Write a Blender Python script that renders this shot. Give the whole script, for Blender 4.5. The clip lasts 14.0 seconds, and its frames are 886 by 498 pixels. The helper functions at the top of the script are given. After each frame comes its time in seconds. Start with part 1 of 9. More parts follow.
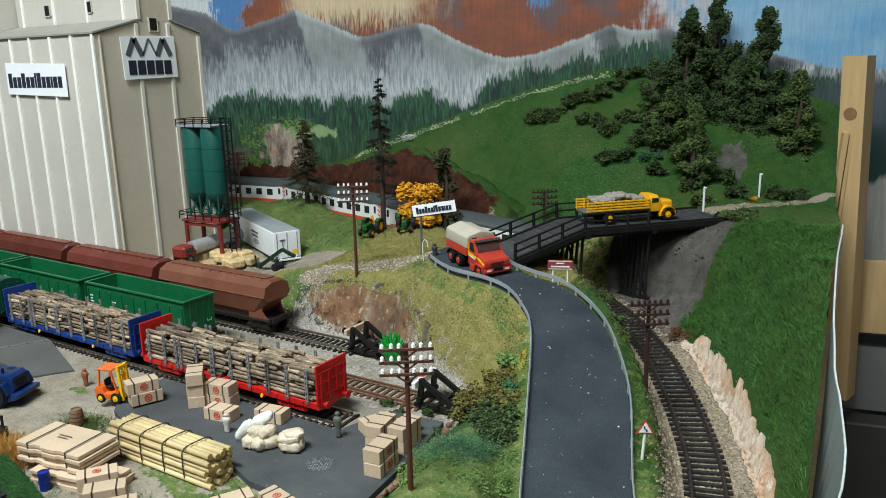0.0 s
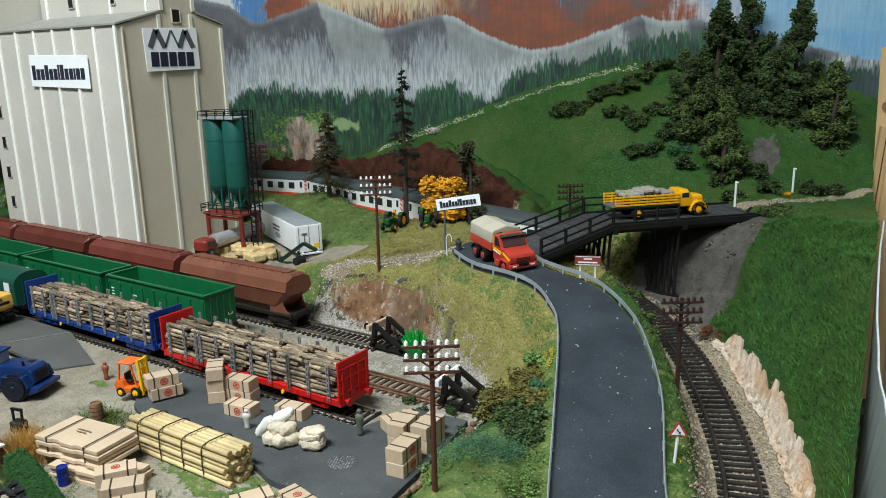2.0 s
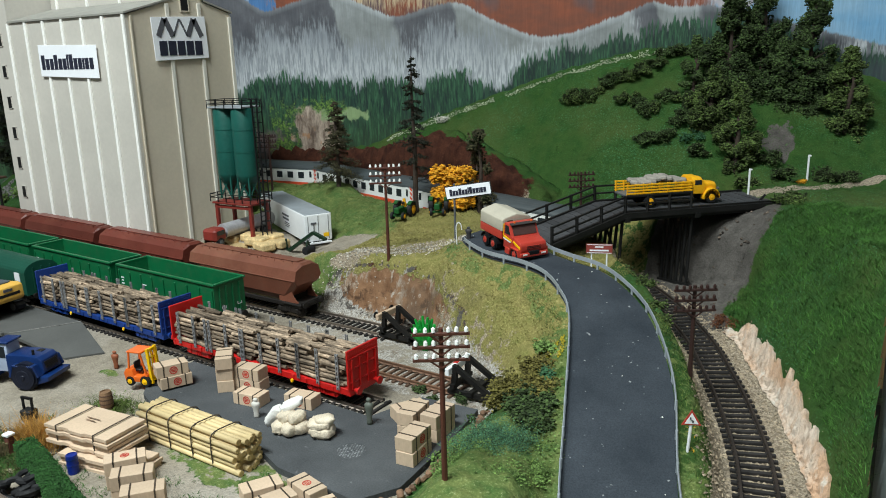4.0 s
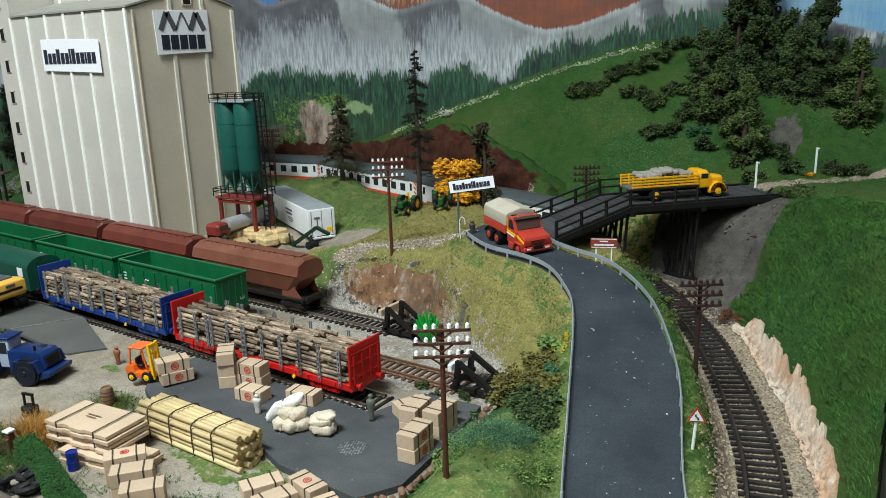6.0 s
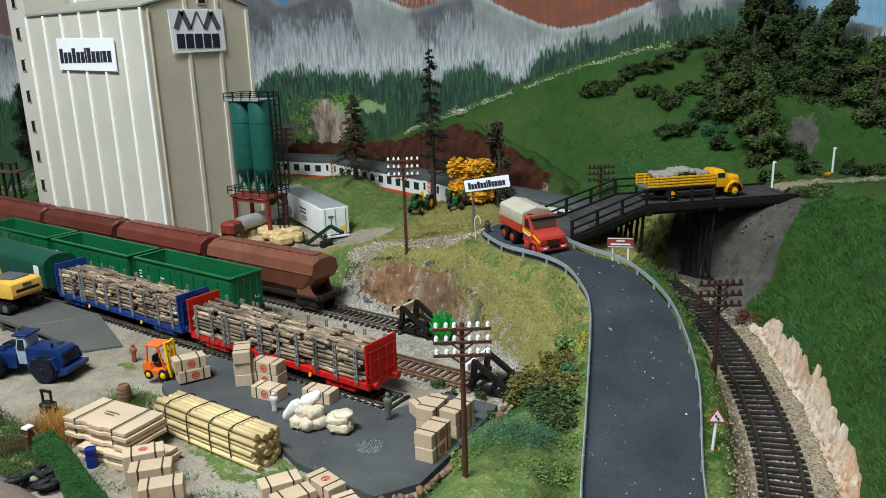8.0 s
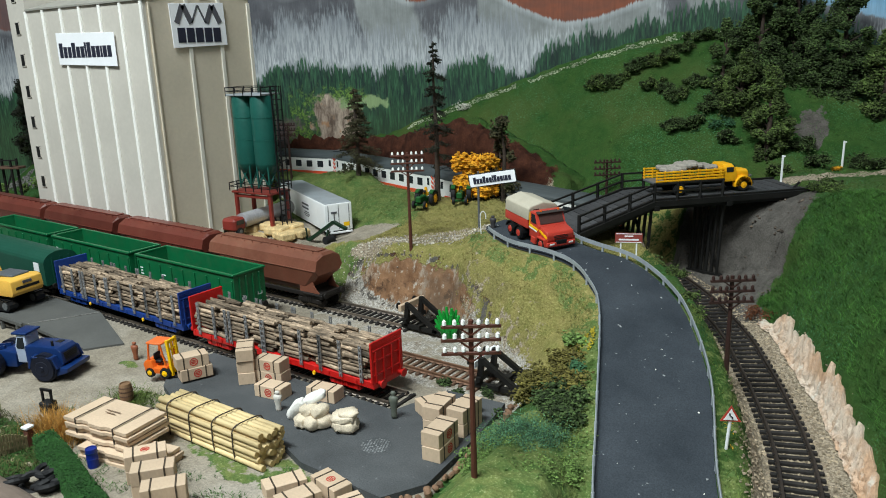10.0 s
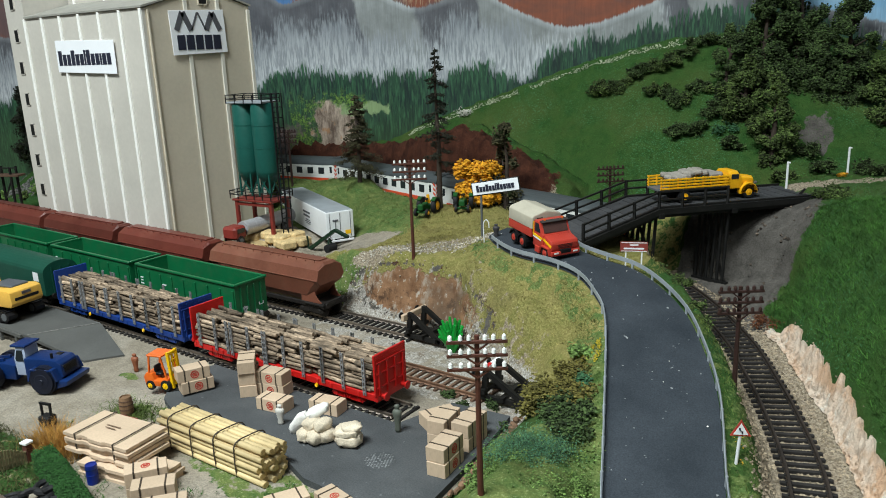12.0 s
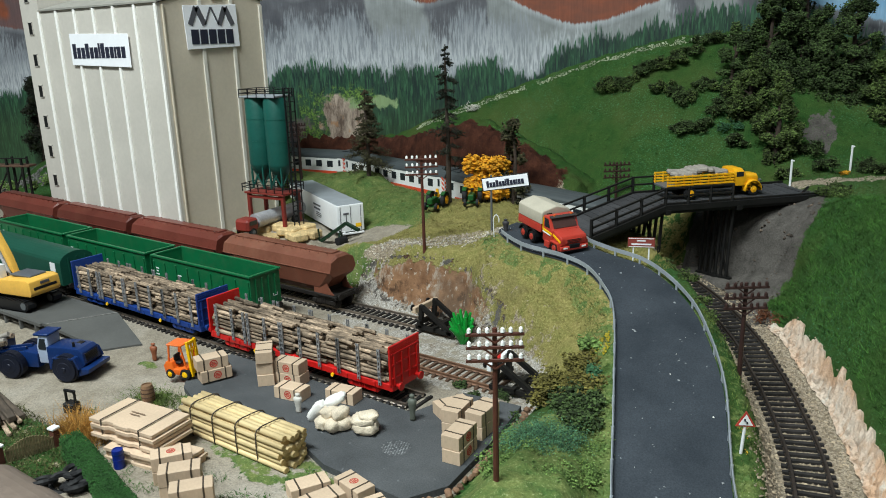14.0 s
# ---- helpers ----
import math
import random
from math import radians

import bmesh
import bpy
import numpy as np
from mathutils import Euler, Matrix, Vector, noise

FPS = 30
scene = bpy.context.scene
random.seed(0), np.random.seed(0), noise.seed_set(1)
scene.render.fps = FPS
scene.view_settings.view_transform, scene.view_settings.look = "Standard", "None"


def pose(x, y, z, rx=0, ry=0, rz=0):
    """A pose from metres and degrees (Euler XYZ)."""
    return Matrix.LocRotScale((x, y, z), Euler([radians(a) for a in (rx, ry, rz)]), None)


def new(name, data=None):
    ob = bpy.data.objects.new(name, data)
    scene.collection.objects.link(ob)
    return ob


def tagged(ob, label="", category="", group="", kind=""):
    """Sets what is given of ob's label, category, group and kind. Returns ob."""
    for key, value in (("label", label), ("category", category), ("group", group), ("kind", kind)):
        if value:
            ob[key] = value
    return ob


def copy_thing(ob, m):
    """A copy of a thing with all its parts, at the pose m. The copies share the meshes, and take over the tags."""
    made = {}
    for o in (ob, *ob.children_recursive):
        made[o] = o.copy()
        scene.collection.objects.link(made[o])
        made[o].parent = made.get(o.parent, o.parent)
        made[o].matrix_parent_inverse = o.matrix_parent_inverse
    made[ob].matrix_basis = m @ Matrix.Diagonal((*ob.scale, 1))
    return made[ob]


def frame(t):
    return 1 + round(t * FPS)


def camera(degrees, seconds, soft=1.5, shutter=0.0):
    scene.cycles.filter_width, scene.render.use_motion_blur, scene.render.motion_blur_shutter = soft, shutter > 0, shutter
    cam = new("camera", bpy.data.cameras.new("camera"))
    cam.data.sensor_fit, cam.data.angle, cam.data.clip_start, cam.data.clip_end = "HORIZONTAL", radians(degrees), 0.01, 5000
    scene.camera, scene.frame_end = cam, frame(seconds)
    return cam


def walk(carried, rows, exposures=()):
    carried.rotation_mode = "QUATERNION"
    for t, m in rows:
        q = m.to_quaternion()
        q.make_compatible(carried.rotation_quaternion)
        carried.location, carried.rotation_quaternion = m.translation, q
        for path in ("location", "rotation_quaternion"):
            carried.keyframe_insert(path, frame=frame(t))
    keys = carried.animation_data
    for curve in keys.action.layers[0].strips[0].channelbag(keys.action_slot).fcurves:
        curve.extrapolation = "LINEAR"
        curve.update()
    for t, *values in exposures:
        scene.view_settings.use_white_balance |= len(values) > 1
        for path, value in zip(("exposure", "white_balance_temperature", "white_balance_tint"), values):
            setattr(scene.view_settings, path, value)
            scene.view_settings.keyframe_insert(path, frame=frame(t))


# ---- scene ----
cam = camera(60.03, 14.0, soft=1.0)
PATH = [
    (0, pose(0.00255, 0.00140, 0.22372, 76.506, 1.202, 32.250)),
    (0.5, pose(-0.00011, 0.00386, 0.22353, 76.510, 1.100, 32.407)),
    (1, pose(-0.00100, 0.00600, 0.22375, 76.511, 1.038, 32.536)),
    (1.5, pose(-0.00504, 0.00807, 0.22193, 76.478, 1.080, 33.069)),
    (2, pose(-0.00652, 0.00998, 0.22000, 76.213, 1.209, 33.820)),
    (2.5, pose(-0.00502, 0.01180, 0.21877, 75.998, 1.318, 34.177)),
    (3, pose(-0.00662, 0.01186, 0.21846, 75.804, 1.384, 34.316)),
    (5.5, pose(-0.00895, 0.01806, 0.21383, 75.313, 1.689, 34.891)),
    (6, pose(-0.00908, 0.01906, 0.21573, 75.159, 1.727, 35.004)),
    (6.5, pose(-0.01034, 0.01840, 0.21684, 75.146, 1.723, 35.134)),
    (7, pose(-0.01220, 0.01615, 0.21677, 75.191, 1.679, 35.391)),
    (7.5, pose(-0.01280, 0.01587, 0.21601, 75.210, 1.673, 35.581)),
    (8, pose(-0.01386, 0.01656, 0.21502, 75.166, 1.716, 35.665)),
    (10.5, pose(-0.02304, 0.02306, 0.21252, 74.884, 1.893, 35.753)),
    (11, pose(-0.02523, 0.02537, 0.21271, 74.998, 1.958, 35.784)),
    (11.5, pose(-0.02726, 0.02709, 0.21368, 74.998, 2.046, 35.774)),
    (12, pose(-0.02655, 0.02546, 0.21580, 75.113, 2.063, 35.685)),
    (12.5, pose(-0.02710, 0.02207, 0.21676, 75.190, 1.969, 35.741)),
    (13, pose(-0.02823, 0.02032, 0.21536, 75.177, 1.828, 35.842)),
    (13.5, pose(-0.02835, 0.02137, 0.21420, 74.969, 1.764, 35.765)),
    (14, pose(-0.02642, 0.01014, 0.22146, 74.479, 1.633, 35.766)),
]
walk(cam, PATH)

# ---------------------------------------------------------------- light
# A hobby room in the evening: white ceiling panels, no daylight. All sizes below are in millimetres.
K = 0.001
world = bpy.data.worlds.new("room_air")
scene.world = world
world.use_nodes = True
world.node_tree.nodes["Background"].inputs[0].default_value = (0.80, 0.86, 0.92, 1)
world.node_tree.nodes["Background"].inputs[1].default_value = 0.002
scene.view_settings.exposure = 0.0


def ceiling_lamp(x, y, z, sx, sy, watts, colour):
    data = bpy.data.lights.new("panel_light", "AREA")
    data.shape, data.size, data.size_y, data.energy, data.color = "RECTANGLE", sx, sy, watts, colour
    ob = new("panel_light", data)
    ob.location = (x, y, z)
    return ob


ceiling_lamp(-0.30, -0.42, 1.48, 0.60, 0.25, 44.0, (0.90, 1.0, 1.0))
ceiling_lamp(-1.10, -0.60, 1.48, 0.60, 0.25, 11.0, (0.90, 1.0, 1.0))
ceiling_lamp(0.55, -0.75, 1.50, 0.60, 0.25, 9.0, (0.90, 1.0, 1.0))

# ---------------------------------------------------------------- small tools
RND = random.Random(7)


def part(name, bm, material, parent=None, label=""):
    """Links a bmesh, built in millimetres, as one mesh object."""
    me = bpy.data.meshes.new(name)
    bmesh.ops.scale(bm, vec=(K, K, K), verts=bm.verts)
    bm.to_mesh(me)
    bm.free()
    for m in (material if isinstance(material, (list, tuple)) else [material]):
        me.materials.append(m)
    ob = new(name, me)
    if parent is not None:
        ob.parent = parent
    if label:
        tagged(ob, label)
    return ob


def raw(name, verts, faces, material, parent=None, smooth=False):
    me = bpy.data.meshes.new(name)
    me.from_pydata([(v[0] * K, v[1] * K, v[2] * K) for v in verts], [], faces)
    for m in (material if isinstance(material, (list, tuple)) else [material]):
        me.materials.append(m)
    if smooth:
        me.shade_smooth()
    ob = new(name, me)
    if parent is not None:
        ob.parent = parent
    return ob


def shared(name, mesh, m, parent):
    """One more piece on a mesh that alike pieces share."""
    ob = new(name, mesh)
    ob.parent = parent
    ob.matrix_basis = m
    return ob


def thing(name, x, y, z, rz, label, category, group="", kind=""):
    ob = new(name)
    ob.empty_display_size = 0.01
    ob.matrix_basis = pose(x * K, y * K, z * K, 0, 0, rz)
    return tagged(ob, label, category, group, kind)


def box(bm, cx, cy, cz, sx, sy, sz, bevel=0.0, rot=None):
    got = bmesh.ops.create_cube(bm, size=1)["verts"]
    bmesh.ops.scale(bm, vec=(sx, sy, sz), verts=got)
    if bevel:
        edges = list({e for v in got for e in v.link_edges})
        got = bmesh.ops.bevel(bm, geom=edges, offset=bevel, segments=1, affect="EDGES", profile=0.5)["verts"] + [v for v in got if v.is_valid]
        got = list(set(got))
    if rot is not None:
        bmesh.ops.rotate(bm, verts=got, matrix=Euler([radians(a) for a in rot]).to_matrix())
    bmesh.ops.translate(bm, vec=(cx, cy, cz), verts=got)
    return got


def rod(bm, a, b, r0, r1=None, seg=8, caps=True):
    a, b = Vector(a), Vector(b)
    d = b - a
    got = bmesh.ops.create_cone(bm, cap_ends=caps, segments=seg, radius1=r0, radius2=r0 if r1 is None else r1, depth=d.length)["verts"]
    bmesh.ops.rotate(bm, verts=got, matrix=d.to_track_quat("Z", "Y").to_matrix())
    bmesh.ops.translate(bm, vec=(a + b) / 2, verts=got)
    return got


def beam(bm, a, b, w, h):
    """A square bar from a to b."""
    a, b = Vector(a), Vector(b)
    d = b - a
    got = bmesh.ops.create_cube(bm, size=1)["verts"]
    bmesh.ops.scale(bm, vec=(w, h, d.length), verts=got)
    bmesh.ops.rotate(bm, verts=got, matrix=d.to_track_quat("Z", "Y").to_matrix())
    bmesh.ops.translate(bm, vec=(a + b) / 2, verts=got)
    return got


def prism(bm, outline, axis, lo, hi):
    """A flat outline pushed along an axis; outline in the two other axes, in their order."""
    def put(p, k):
        return {"x": (k, p[0], p[1]), "y": (p[0], k, p[1]), "z": (p[0], p[1], k)}[axis]
    a = [bm.verts.new(put(p, lo)) for p in outline]
    b = [bm.verts.new(put(p, hi)) for p in outline]
    n = len(outline)
    faces = [bm.faces.new(a), bm.faces.new(b[::-1])]
    for i in range(n):
        faces.append(bm.faces.new((a[i], b[i], b[(i + 1) % n], a[(i + 1) % n])))
    bmesh.ops.recalc_face_normals(bm, faces=faces)
    return a + b


def loft(bm, rings, close=True):
    """Skin over rings of equal counts."""
    rows = [[bm.verts.new(p) for p in ring] for ring in rings]
    n = len(rows[0])
    faces = []
    for a, b in zip(rows[:-1], rows[1:]):
        for i in range(n if close else n - 1):
            faces.append(bm.faces.new((a[i], a[(i + 1) % n], b[(i + 1) % n], b[i])))
    if close:
        faces += [bm.faces.new(rows[0][::-1]), bm.faces.new(rows[-1])]
    bmesh.ops.recalc_face_normals(bm, faces=faces)
    return [v for r in rows for v in r]


def tube(bm, points, r, seg=6):
    """One bent wire or pipe along points."""
    p = [Vector(q) for q in points]
    rings = []
    for k, q in enumerate(p):
        d = (p[min(k + 1, len(p) - 1)] - p[max(k - 1, 0)]).normalized()
        u = d.cross(Vector((1, 0.13, 0.07))).normalized()
        w = d.cross(u)
        rings.append([q + (u * math.cos(a) + w * math.sin(a)) * r for a in np.linspace(0, 2 * math.pi, seg + 1)[:-1]])
    return loft(bm, rings)


def round_edges(top, names, r, segments=2):
    """Rounds the sharp edges of the named parts of a thing."""
    for ob in top.children_recursive:
        if ob.type != "MESH" or ob.name.split(".")[0] not in names:
            continue
        bm = bmesh.new()
        bm.from_mesh(ob.data)
        bmesh.ops.remove_doubles(bm, verts=bm.verts, dist=1e-6)
        edges = [e for e in bm.edges if len(e.link_faces) == 2 and e.calc_face_angle(0) > 0.45]
        bmesh.ops.bevel(bm, geom=edges, offset=r * K, segments=segments, affect="EDGES", profile=0.6, clamp_overlap=True)
        for f in bm.faces:
            f.smooth = True
        bm.to_mesh(ob.data)
        bm.free()
        ob.data.set_sharp_from_angle(angle=radians(50))


def wheel(bm, x, y, z, r, w, seg=20, axis="y"):
    d = {"y": (0, w / 2, 0), "x": (w / 2, 0, 0)}[axis]
    p = Vector((x, y, z))
    got = rod(bm, p - Vector(d), p + Vector(d), r, seg=seg)
    edges = [e for v in got for e in v.link_edges if len(e.link_faces) == 2 and e.calc_face_angle(0) > 1]
    bmesh.ops.bevel(bm, geom=list(set(edges)), offset=min(r, w) * 0.18, segments=2, affect="EDGES")


def smooth_line(points, step):
    """A Catmull-Rom line through points, in steps of about that length."""
    p = [np.array(q, float) for q in points]
    p = [2 * p[0] - p[1]] + p + [2 * p[-1] - p[-2]]
    out = []
    for a, b, c, d in zip(p[:-3], p[1:-2], p[2:-1], p[3:]):
        n = max(2, int(np.linalg.norm(c - b) / 2))
        for i in range(n):
            t = i / n
            out.append(0.5 * (2 * b + (c - a) * t + (2 * a - 5 * b + 4 * c - d) * t * t + (3 * b - a - 3 * c + d) * t ** 3))
    out.append(p[-2])
    out = np.array(out)
    run = np.concatenate([[0], np.cumsum(np.linalg.norm(np.diff(out, axis=0), axis=1))])
    s = np.linspace(0, run[-1], max(2, int(round(run[-1] / step)) + 1))
    return np.stack([np.interp(s, run, out[:, k]) for k in range(out.shape[1])], 1)


def headings(line):
    d = np.gradient(line[:, :2], axis=0)
    return d / np.linalg.norm(d, axis=1)[:, None]


def blades(name, spots, high, wide, material, lean=0.5, parent=None):
    """Grass fibres: thin bent triangles at the spots given."""
    rng = np.random.default_rng(len(spots))
    n = len(spots)
    a = rng.uniform(0, 2 * np.pi, n)
    side = np.stack([np.cos(a), np.sin(a), np.zeros(n)], 1)
    tip = np.stack([rng.normal(0, lean, n), rng.normal(0, lean, n), np.ones(n)], 1) * (high * rng.uniform(0.5, 1.25, n))[:, None]
    p = np.array(spots, float)
    w = side * wide / 2
    v = np.concatenate([p - w, p + w, p + tip * 0.55 + w * 0.7, p + tip * 0.55 - w * 0.7, p + tip * np.array([1.25, 1.25, 1])])
    i = np.arange(n)
    f = [(int(k), int(k + n), int(k + 2 * n), int(k + 3 * n)) for k in i] + [(int(k + 3 * n), int(k + 2 * n), int(k + 4 * n)) for k in i]
    return raw(name, v.tolist(), f, material, parent)


def pebbles(name, spots, sizes, material, parent=None):
    """Loose stones: uneven octahedra."""
    rng = np.random.default_rng(len(spots) + 3)
    n = len(spots)
    base = np.array([(1, 0, 0), (-1, 0, 0), (0, 1, 0), (0, -1, 0), (0, 0, 1), (0, 0, -1)], float)
    tri = [(0, 2, 4), (2, 1, 4), (1, 3, 4), (3, 0, 4), (2, 0, 5), (1, 2, 5), (3, 1, 5), (0, 3, 5)]
    v = base[None] * rng.uniform(0.55, 1.2, (n, 6, 1)) + rng.normal(0, 0.16, (n, 6, 3))
    ang = rng.uniform(0, 6.28, n)
    c, s = np.cos(ang)[:, None], np.sin(ang)[:, None]
    v = np.stack([v[..., 0] * c - v[..., 1] * s, v[..., 0] * s + v[..., 1] * c, v[..., 2] * 0.75], 2)
    v = v * np.array(sizes)[:, None, None] + np.array(spots)[:, None, :]
    f = [tuple(int(6 * k + q) for q in t) for k in range(n) for t in tri]
    return raw(name, v.reshape(-1, 3).tolist(), f, material, parent)

# ---------------------------------------------------------------- materials
class Nodes:
    """Short hand for a node tree."""

    def __init__(self, name):
        self.m = bpy.data.materials.new(name)
        self.m.use_nodes = True
        self.t = self.m.node_tree
        self.b = self.t.nodes["Principled BSDF"]
        self.co = self.t.nodes.new("ShaderNodeTexCoord").outputs["Object"]

    def put(self, socket, value):
        if isinstance(value, bpy.types.NodeSocket):
            self.t.links.new(value, socket)
        elif isinstance(value, (tuple, list)) and len(value) == 3 and socket.type == "RGBA":
            socket.default_value = (*value, 1)
        else:
            socket.default_value = value

    def math(self, op, a, b=0.0, c=0.0, clamp=False):
        n = self.t.nodes.new("ShaderNodeMath")
        n.operation, n.use_clamp = op, clamp
        for s, v in zip(n.inputs, (a, b, c)):
            self.put(s, v)
        return n.outputs[0]

    def noise(self, scale, detail=3.0, rough=0.6, co=None, stretch=None):
        n = self.t.nodes.new("ShaderNodeTexNoise")
        v = self.co if co is None else co
        if stretch:
            g = self.t.nodes.new("ShaderNodeVectorMath")
            g.operation = "MULTIPLY"
            self.put(g.inputs[0], v)
            g.inputs[1].default_value = stretch
            v = g.outputs[0]
        self.put(n.inputs["Vector"], v)
        n.inputs["Scale"].default_value, n.inputs["Detail"].default_value, n.inputs["Roughness"].default_value = scale, detail, rough
        return n.outputs[0]

    def span(self, v, a, b, c, d, kind="LINEAR"):
        n = self.t.nodes.new("ShaderNodeMapRange")
        n.interpolation_type = kind
        for s, w in zip(n.inputs, (v, a, b, c, d)):
            self.put(s, w)
        return n.outputs[0]

    def mix(self, f, a, b, mode="MIX"):
        n = self.t.nodes.new("ShaderNodeMix")
        n.data_type, n.blend_type = "RGBA", mode
        self.put(n.inputs[0], f)
        self.put(n.inputs[6], a)
        self.put(n.inputs[7], b)
        return n.outputs[2]

    def times(self, colour, f):
        n = self.t.nodes.new("ShaderNodeVectorMath")
        n.operation = "SCALE"
        self.put(n.inputs[0], colour)
        self.put(n.inputs["Scale"], f)
        return n.outputs[0]

    def attr(self, name):
        n = self.t.nodes.new("ShaderNodeAttribute")
        n.attribute_name = name
        return n.outputs["Fac"]

    def bump(self, height, strength, dist):
        n = self.t.nodes.new("ShaderNodeBump")
        n.inputs["Strength"].default_value, n.inputs["Distance"].default_value = strength, dist
        self.put(n.inputs["Height"], height)
        self.put(self.b.inputs["Normal"], n.outputs[0])

    def chance(self):
        return self.t.nodes.new("ShaderNodeObjectInfo").outputs["Random"]

    def island(self):
        return self.t.nodes.new("ShaderNodeNewGeometry").outputs["Random Per Island"]


def paint(name, colour, rough=0.45, metal=0.0, var=0.12, coarse=60.0, fine=600.0, relief=0.15, chance=0.0, dirt=0.0, dirt_colour=(0.16, 0.13, 0.10), island=0.0, stretch=None, spec=0.35):
    """A coat with two scales of unevenness, optional dust and a spread between pieces."""
    g = Nodes(name)
    n1, n2 = g.noise(coarse, 3.0, stretch=stretch), g.noise(fine, 2.0, stretch=stretch)
    f = g.math("MULTIPLY", g.span(n1, 0.3, 0.7, 1 - var, 1 + var), g.span(n2, 0.3, 0.7, 1 - var * 0.7, 1 + var * 0.7))
    if chance:
        f = g.math("MULTIPLY", f, g.span(g.chance(), 0, 1, 1 - chance, 1 + chance))
    if island:
        f = g.math("MULTIPLY", f, g.span(g.island(), 0, 1, 1 - island, 1 + island))
    c = g.times((*colour,), f)
    if dirt:
        c = g.mix(g.math("MULTIPLY", g.span(g.noise(coarse * 2.3, 5.0, 0.7), 0.48, 0.72, 0, 1), dirt), c, dirt_colour)
    g.put(g.b.inputs["Base Color"], c)
    g.put(g.b.inputs["Roughness"], g.span(n2, 0.2, 0.8, max(0.05, rough - 0.1), min(1, rough + 0.1)))
    g.b.inputs["Metallic"].default_value = metal
    g.b.inputs["Specular IOR Level"].default_value = spec
    if relief:
        g.bump(n2, relief, 0.0006)
    return g.m


M_cream = paint("cream_wall", (0.56, 0.525, 0.473), 0.55, var=0.05, coarse=20, fine=300, relief=0.08)
M_beige = paint("beige_wall", (0.605, 0.534, 0.427), 0.55, var=0.05, coarse=20, fine=300, relief=0.08)
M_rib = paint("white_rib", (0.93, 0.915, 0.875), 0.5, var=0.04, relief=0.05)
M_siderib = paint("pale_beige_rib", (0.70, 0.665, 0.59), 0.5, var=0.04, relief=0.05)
M_roofgrey = paint("grey_roof", (0.30, 0.29, 0.26), 0.6, var=0.1)
M_dark = paint("dark_opening", (0.009, 0.009, 0.009), 0.5, var=0.1, relief=0)
M_paper = paint("white_paper", (0.90, 0.91, 0.95), 0.6, var=0.02, relief=0.03)
M_ink = paint("dark_ink", (0.02, 0.022, 0.04), 0.55, var=0.15, relief=0)
M_greyink = paint("grey_ink", (0.10, 0.10, 0.115), 0.6, var=0.15, relief=0)
M_tank = paint("green_tank", (0.010, 0.083, 0.066), 0.38, var=0.12, coarse=40, relief=0.08)
M_black = paint("black_plastic", (0.007, 0.007, 0.008), 0.45, var=0.2, relief=0.1)
M_redleg = paint("red_oxide_legs", (0.20, 0.027, 0.019), 0.5, var=0.15)
M_wagbrown = paint("oxide_brown_wagon", (0.125, 0.030, 0.021), 0.34, var=0.14, coarse=30, fine=500, relief=0.12, chance=0.22, dirt=0.22, dirt_colour=(0.17, 0.075, 0.045))
M_wagtan = paint("weathered_brown_wagon", (0.175, 0.062, 0.038), 0.45, var=0.16, coarse=30, fine=500, relief=0.12, dirt=0.3, dirt_colour=(0.20, 0.11, 0.07))
M_waggreen = paint("green_wagon", (0.005, 0.118, 0.042), 0.36, var=0.10, coarse=40, relief=0.08, dirt=0.12)
M_tarp = paint("dark_green_wagon", (0.006, 0.062, 0.040), 0.5, var=0.1)
M_bluewag = paint("blue_wagon", (0.010, 0.040, 0.20), 0.4, var=0.12)
M_redwag = paint("red_wagon", (0.50, 0.012, 0.010), 0.36, var=0.10)
M_stake = paint("bare_metal_stake", (0.46, 0.46, 0.48), 0.4, 0.35, var=0.15)
M_ladder = paint("grey_metal_stake", (0.27, 0.27, 0.28), 0.42, 0.3, var=0.2)
M_bark = paint("log_bark", (0.225, 0.165, 0.115), 0.85, var=0.7, coarse=170, fine=900, relief=0.9, chance=0.45, stretch=(0.35, 1, 1))
M_under = paint("dusty_black_frame", (0.011, 0.009, 0.008), 0.6, var=0.3, dirt=0.3, dirt_colour=(0.035, 0.025, 0.019))
M_steel = paint("rail_steel", (0.30, 0.25, 0.21), 0.38, 0.8, var=0.25)
M_rust = paint("rusty_rail", (0.045, 0.034, 0.028), 0.5, 0.4, var=0.25)
M_railbrown = paint("brown_rusty_rail", (0.17, 0.090, 0.055), 0.6, 0.2, var=0.25)
M_tie = paint("dark_sleeper", (0.019, 0.0165, 0.0155), 0.8, var=0.35, chance=0.3, relief=0.4)
M_tiebrown = paint("brown_sleeper", (0.115, 0.065, 0.042), 0.75, var=0.3, chance=0.25, relief=0.4)
M_blackwood = paint("black_stained_wood", (0.0065, 0.006, 0.0055), 0.6, var=0.4, coarse=100, relief=0.4)
M_oldwood = paint("weathered_timber", (0.085, 0.064, 0.048), 0.8, var=0.5, coarse=80, relief=0.5, chance=0.3, stretch=(0.2, 1, 1))
M_deck = paint("grey_deck_board", (0.045, 0.045, 0.048), 0.75, var=0.25, chance=0.2, relief=0.4)
M_rail = paint("grey_guardrail", (0.33, 0.36, 0.39), 0.45, 0.2, var=0.12)
M_bark2 = paint("tree_trunk", (0.045, 0.032, 0.024), 0.9, var=0.4, relief=0.8)
M_leafdark = paint("dark_foliage", (0.043, 0.071, 0.021), 0.9, var=0.6, coarse=60, fine=1500, relief=0.9, island=0.8)
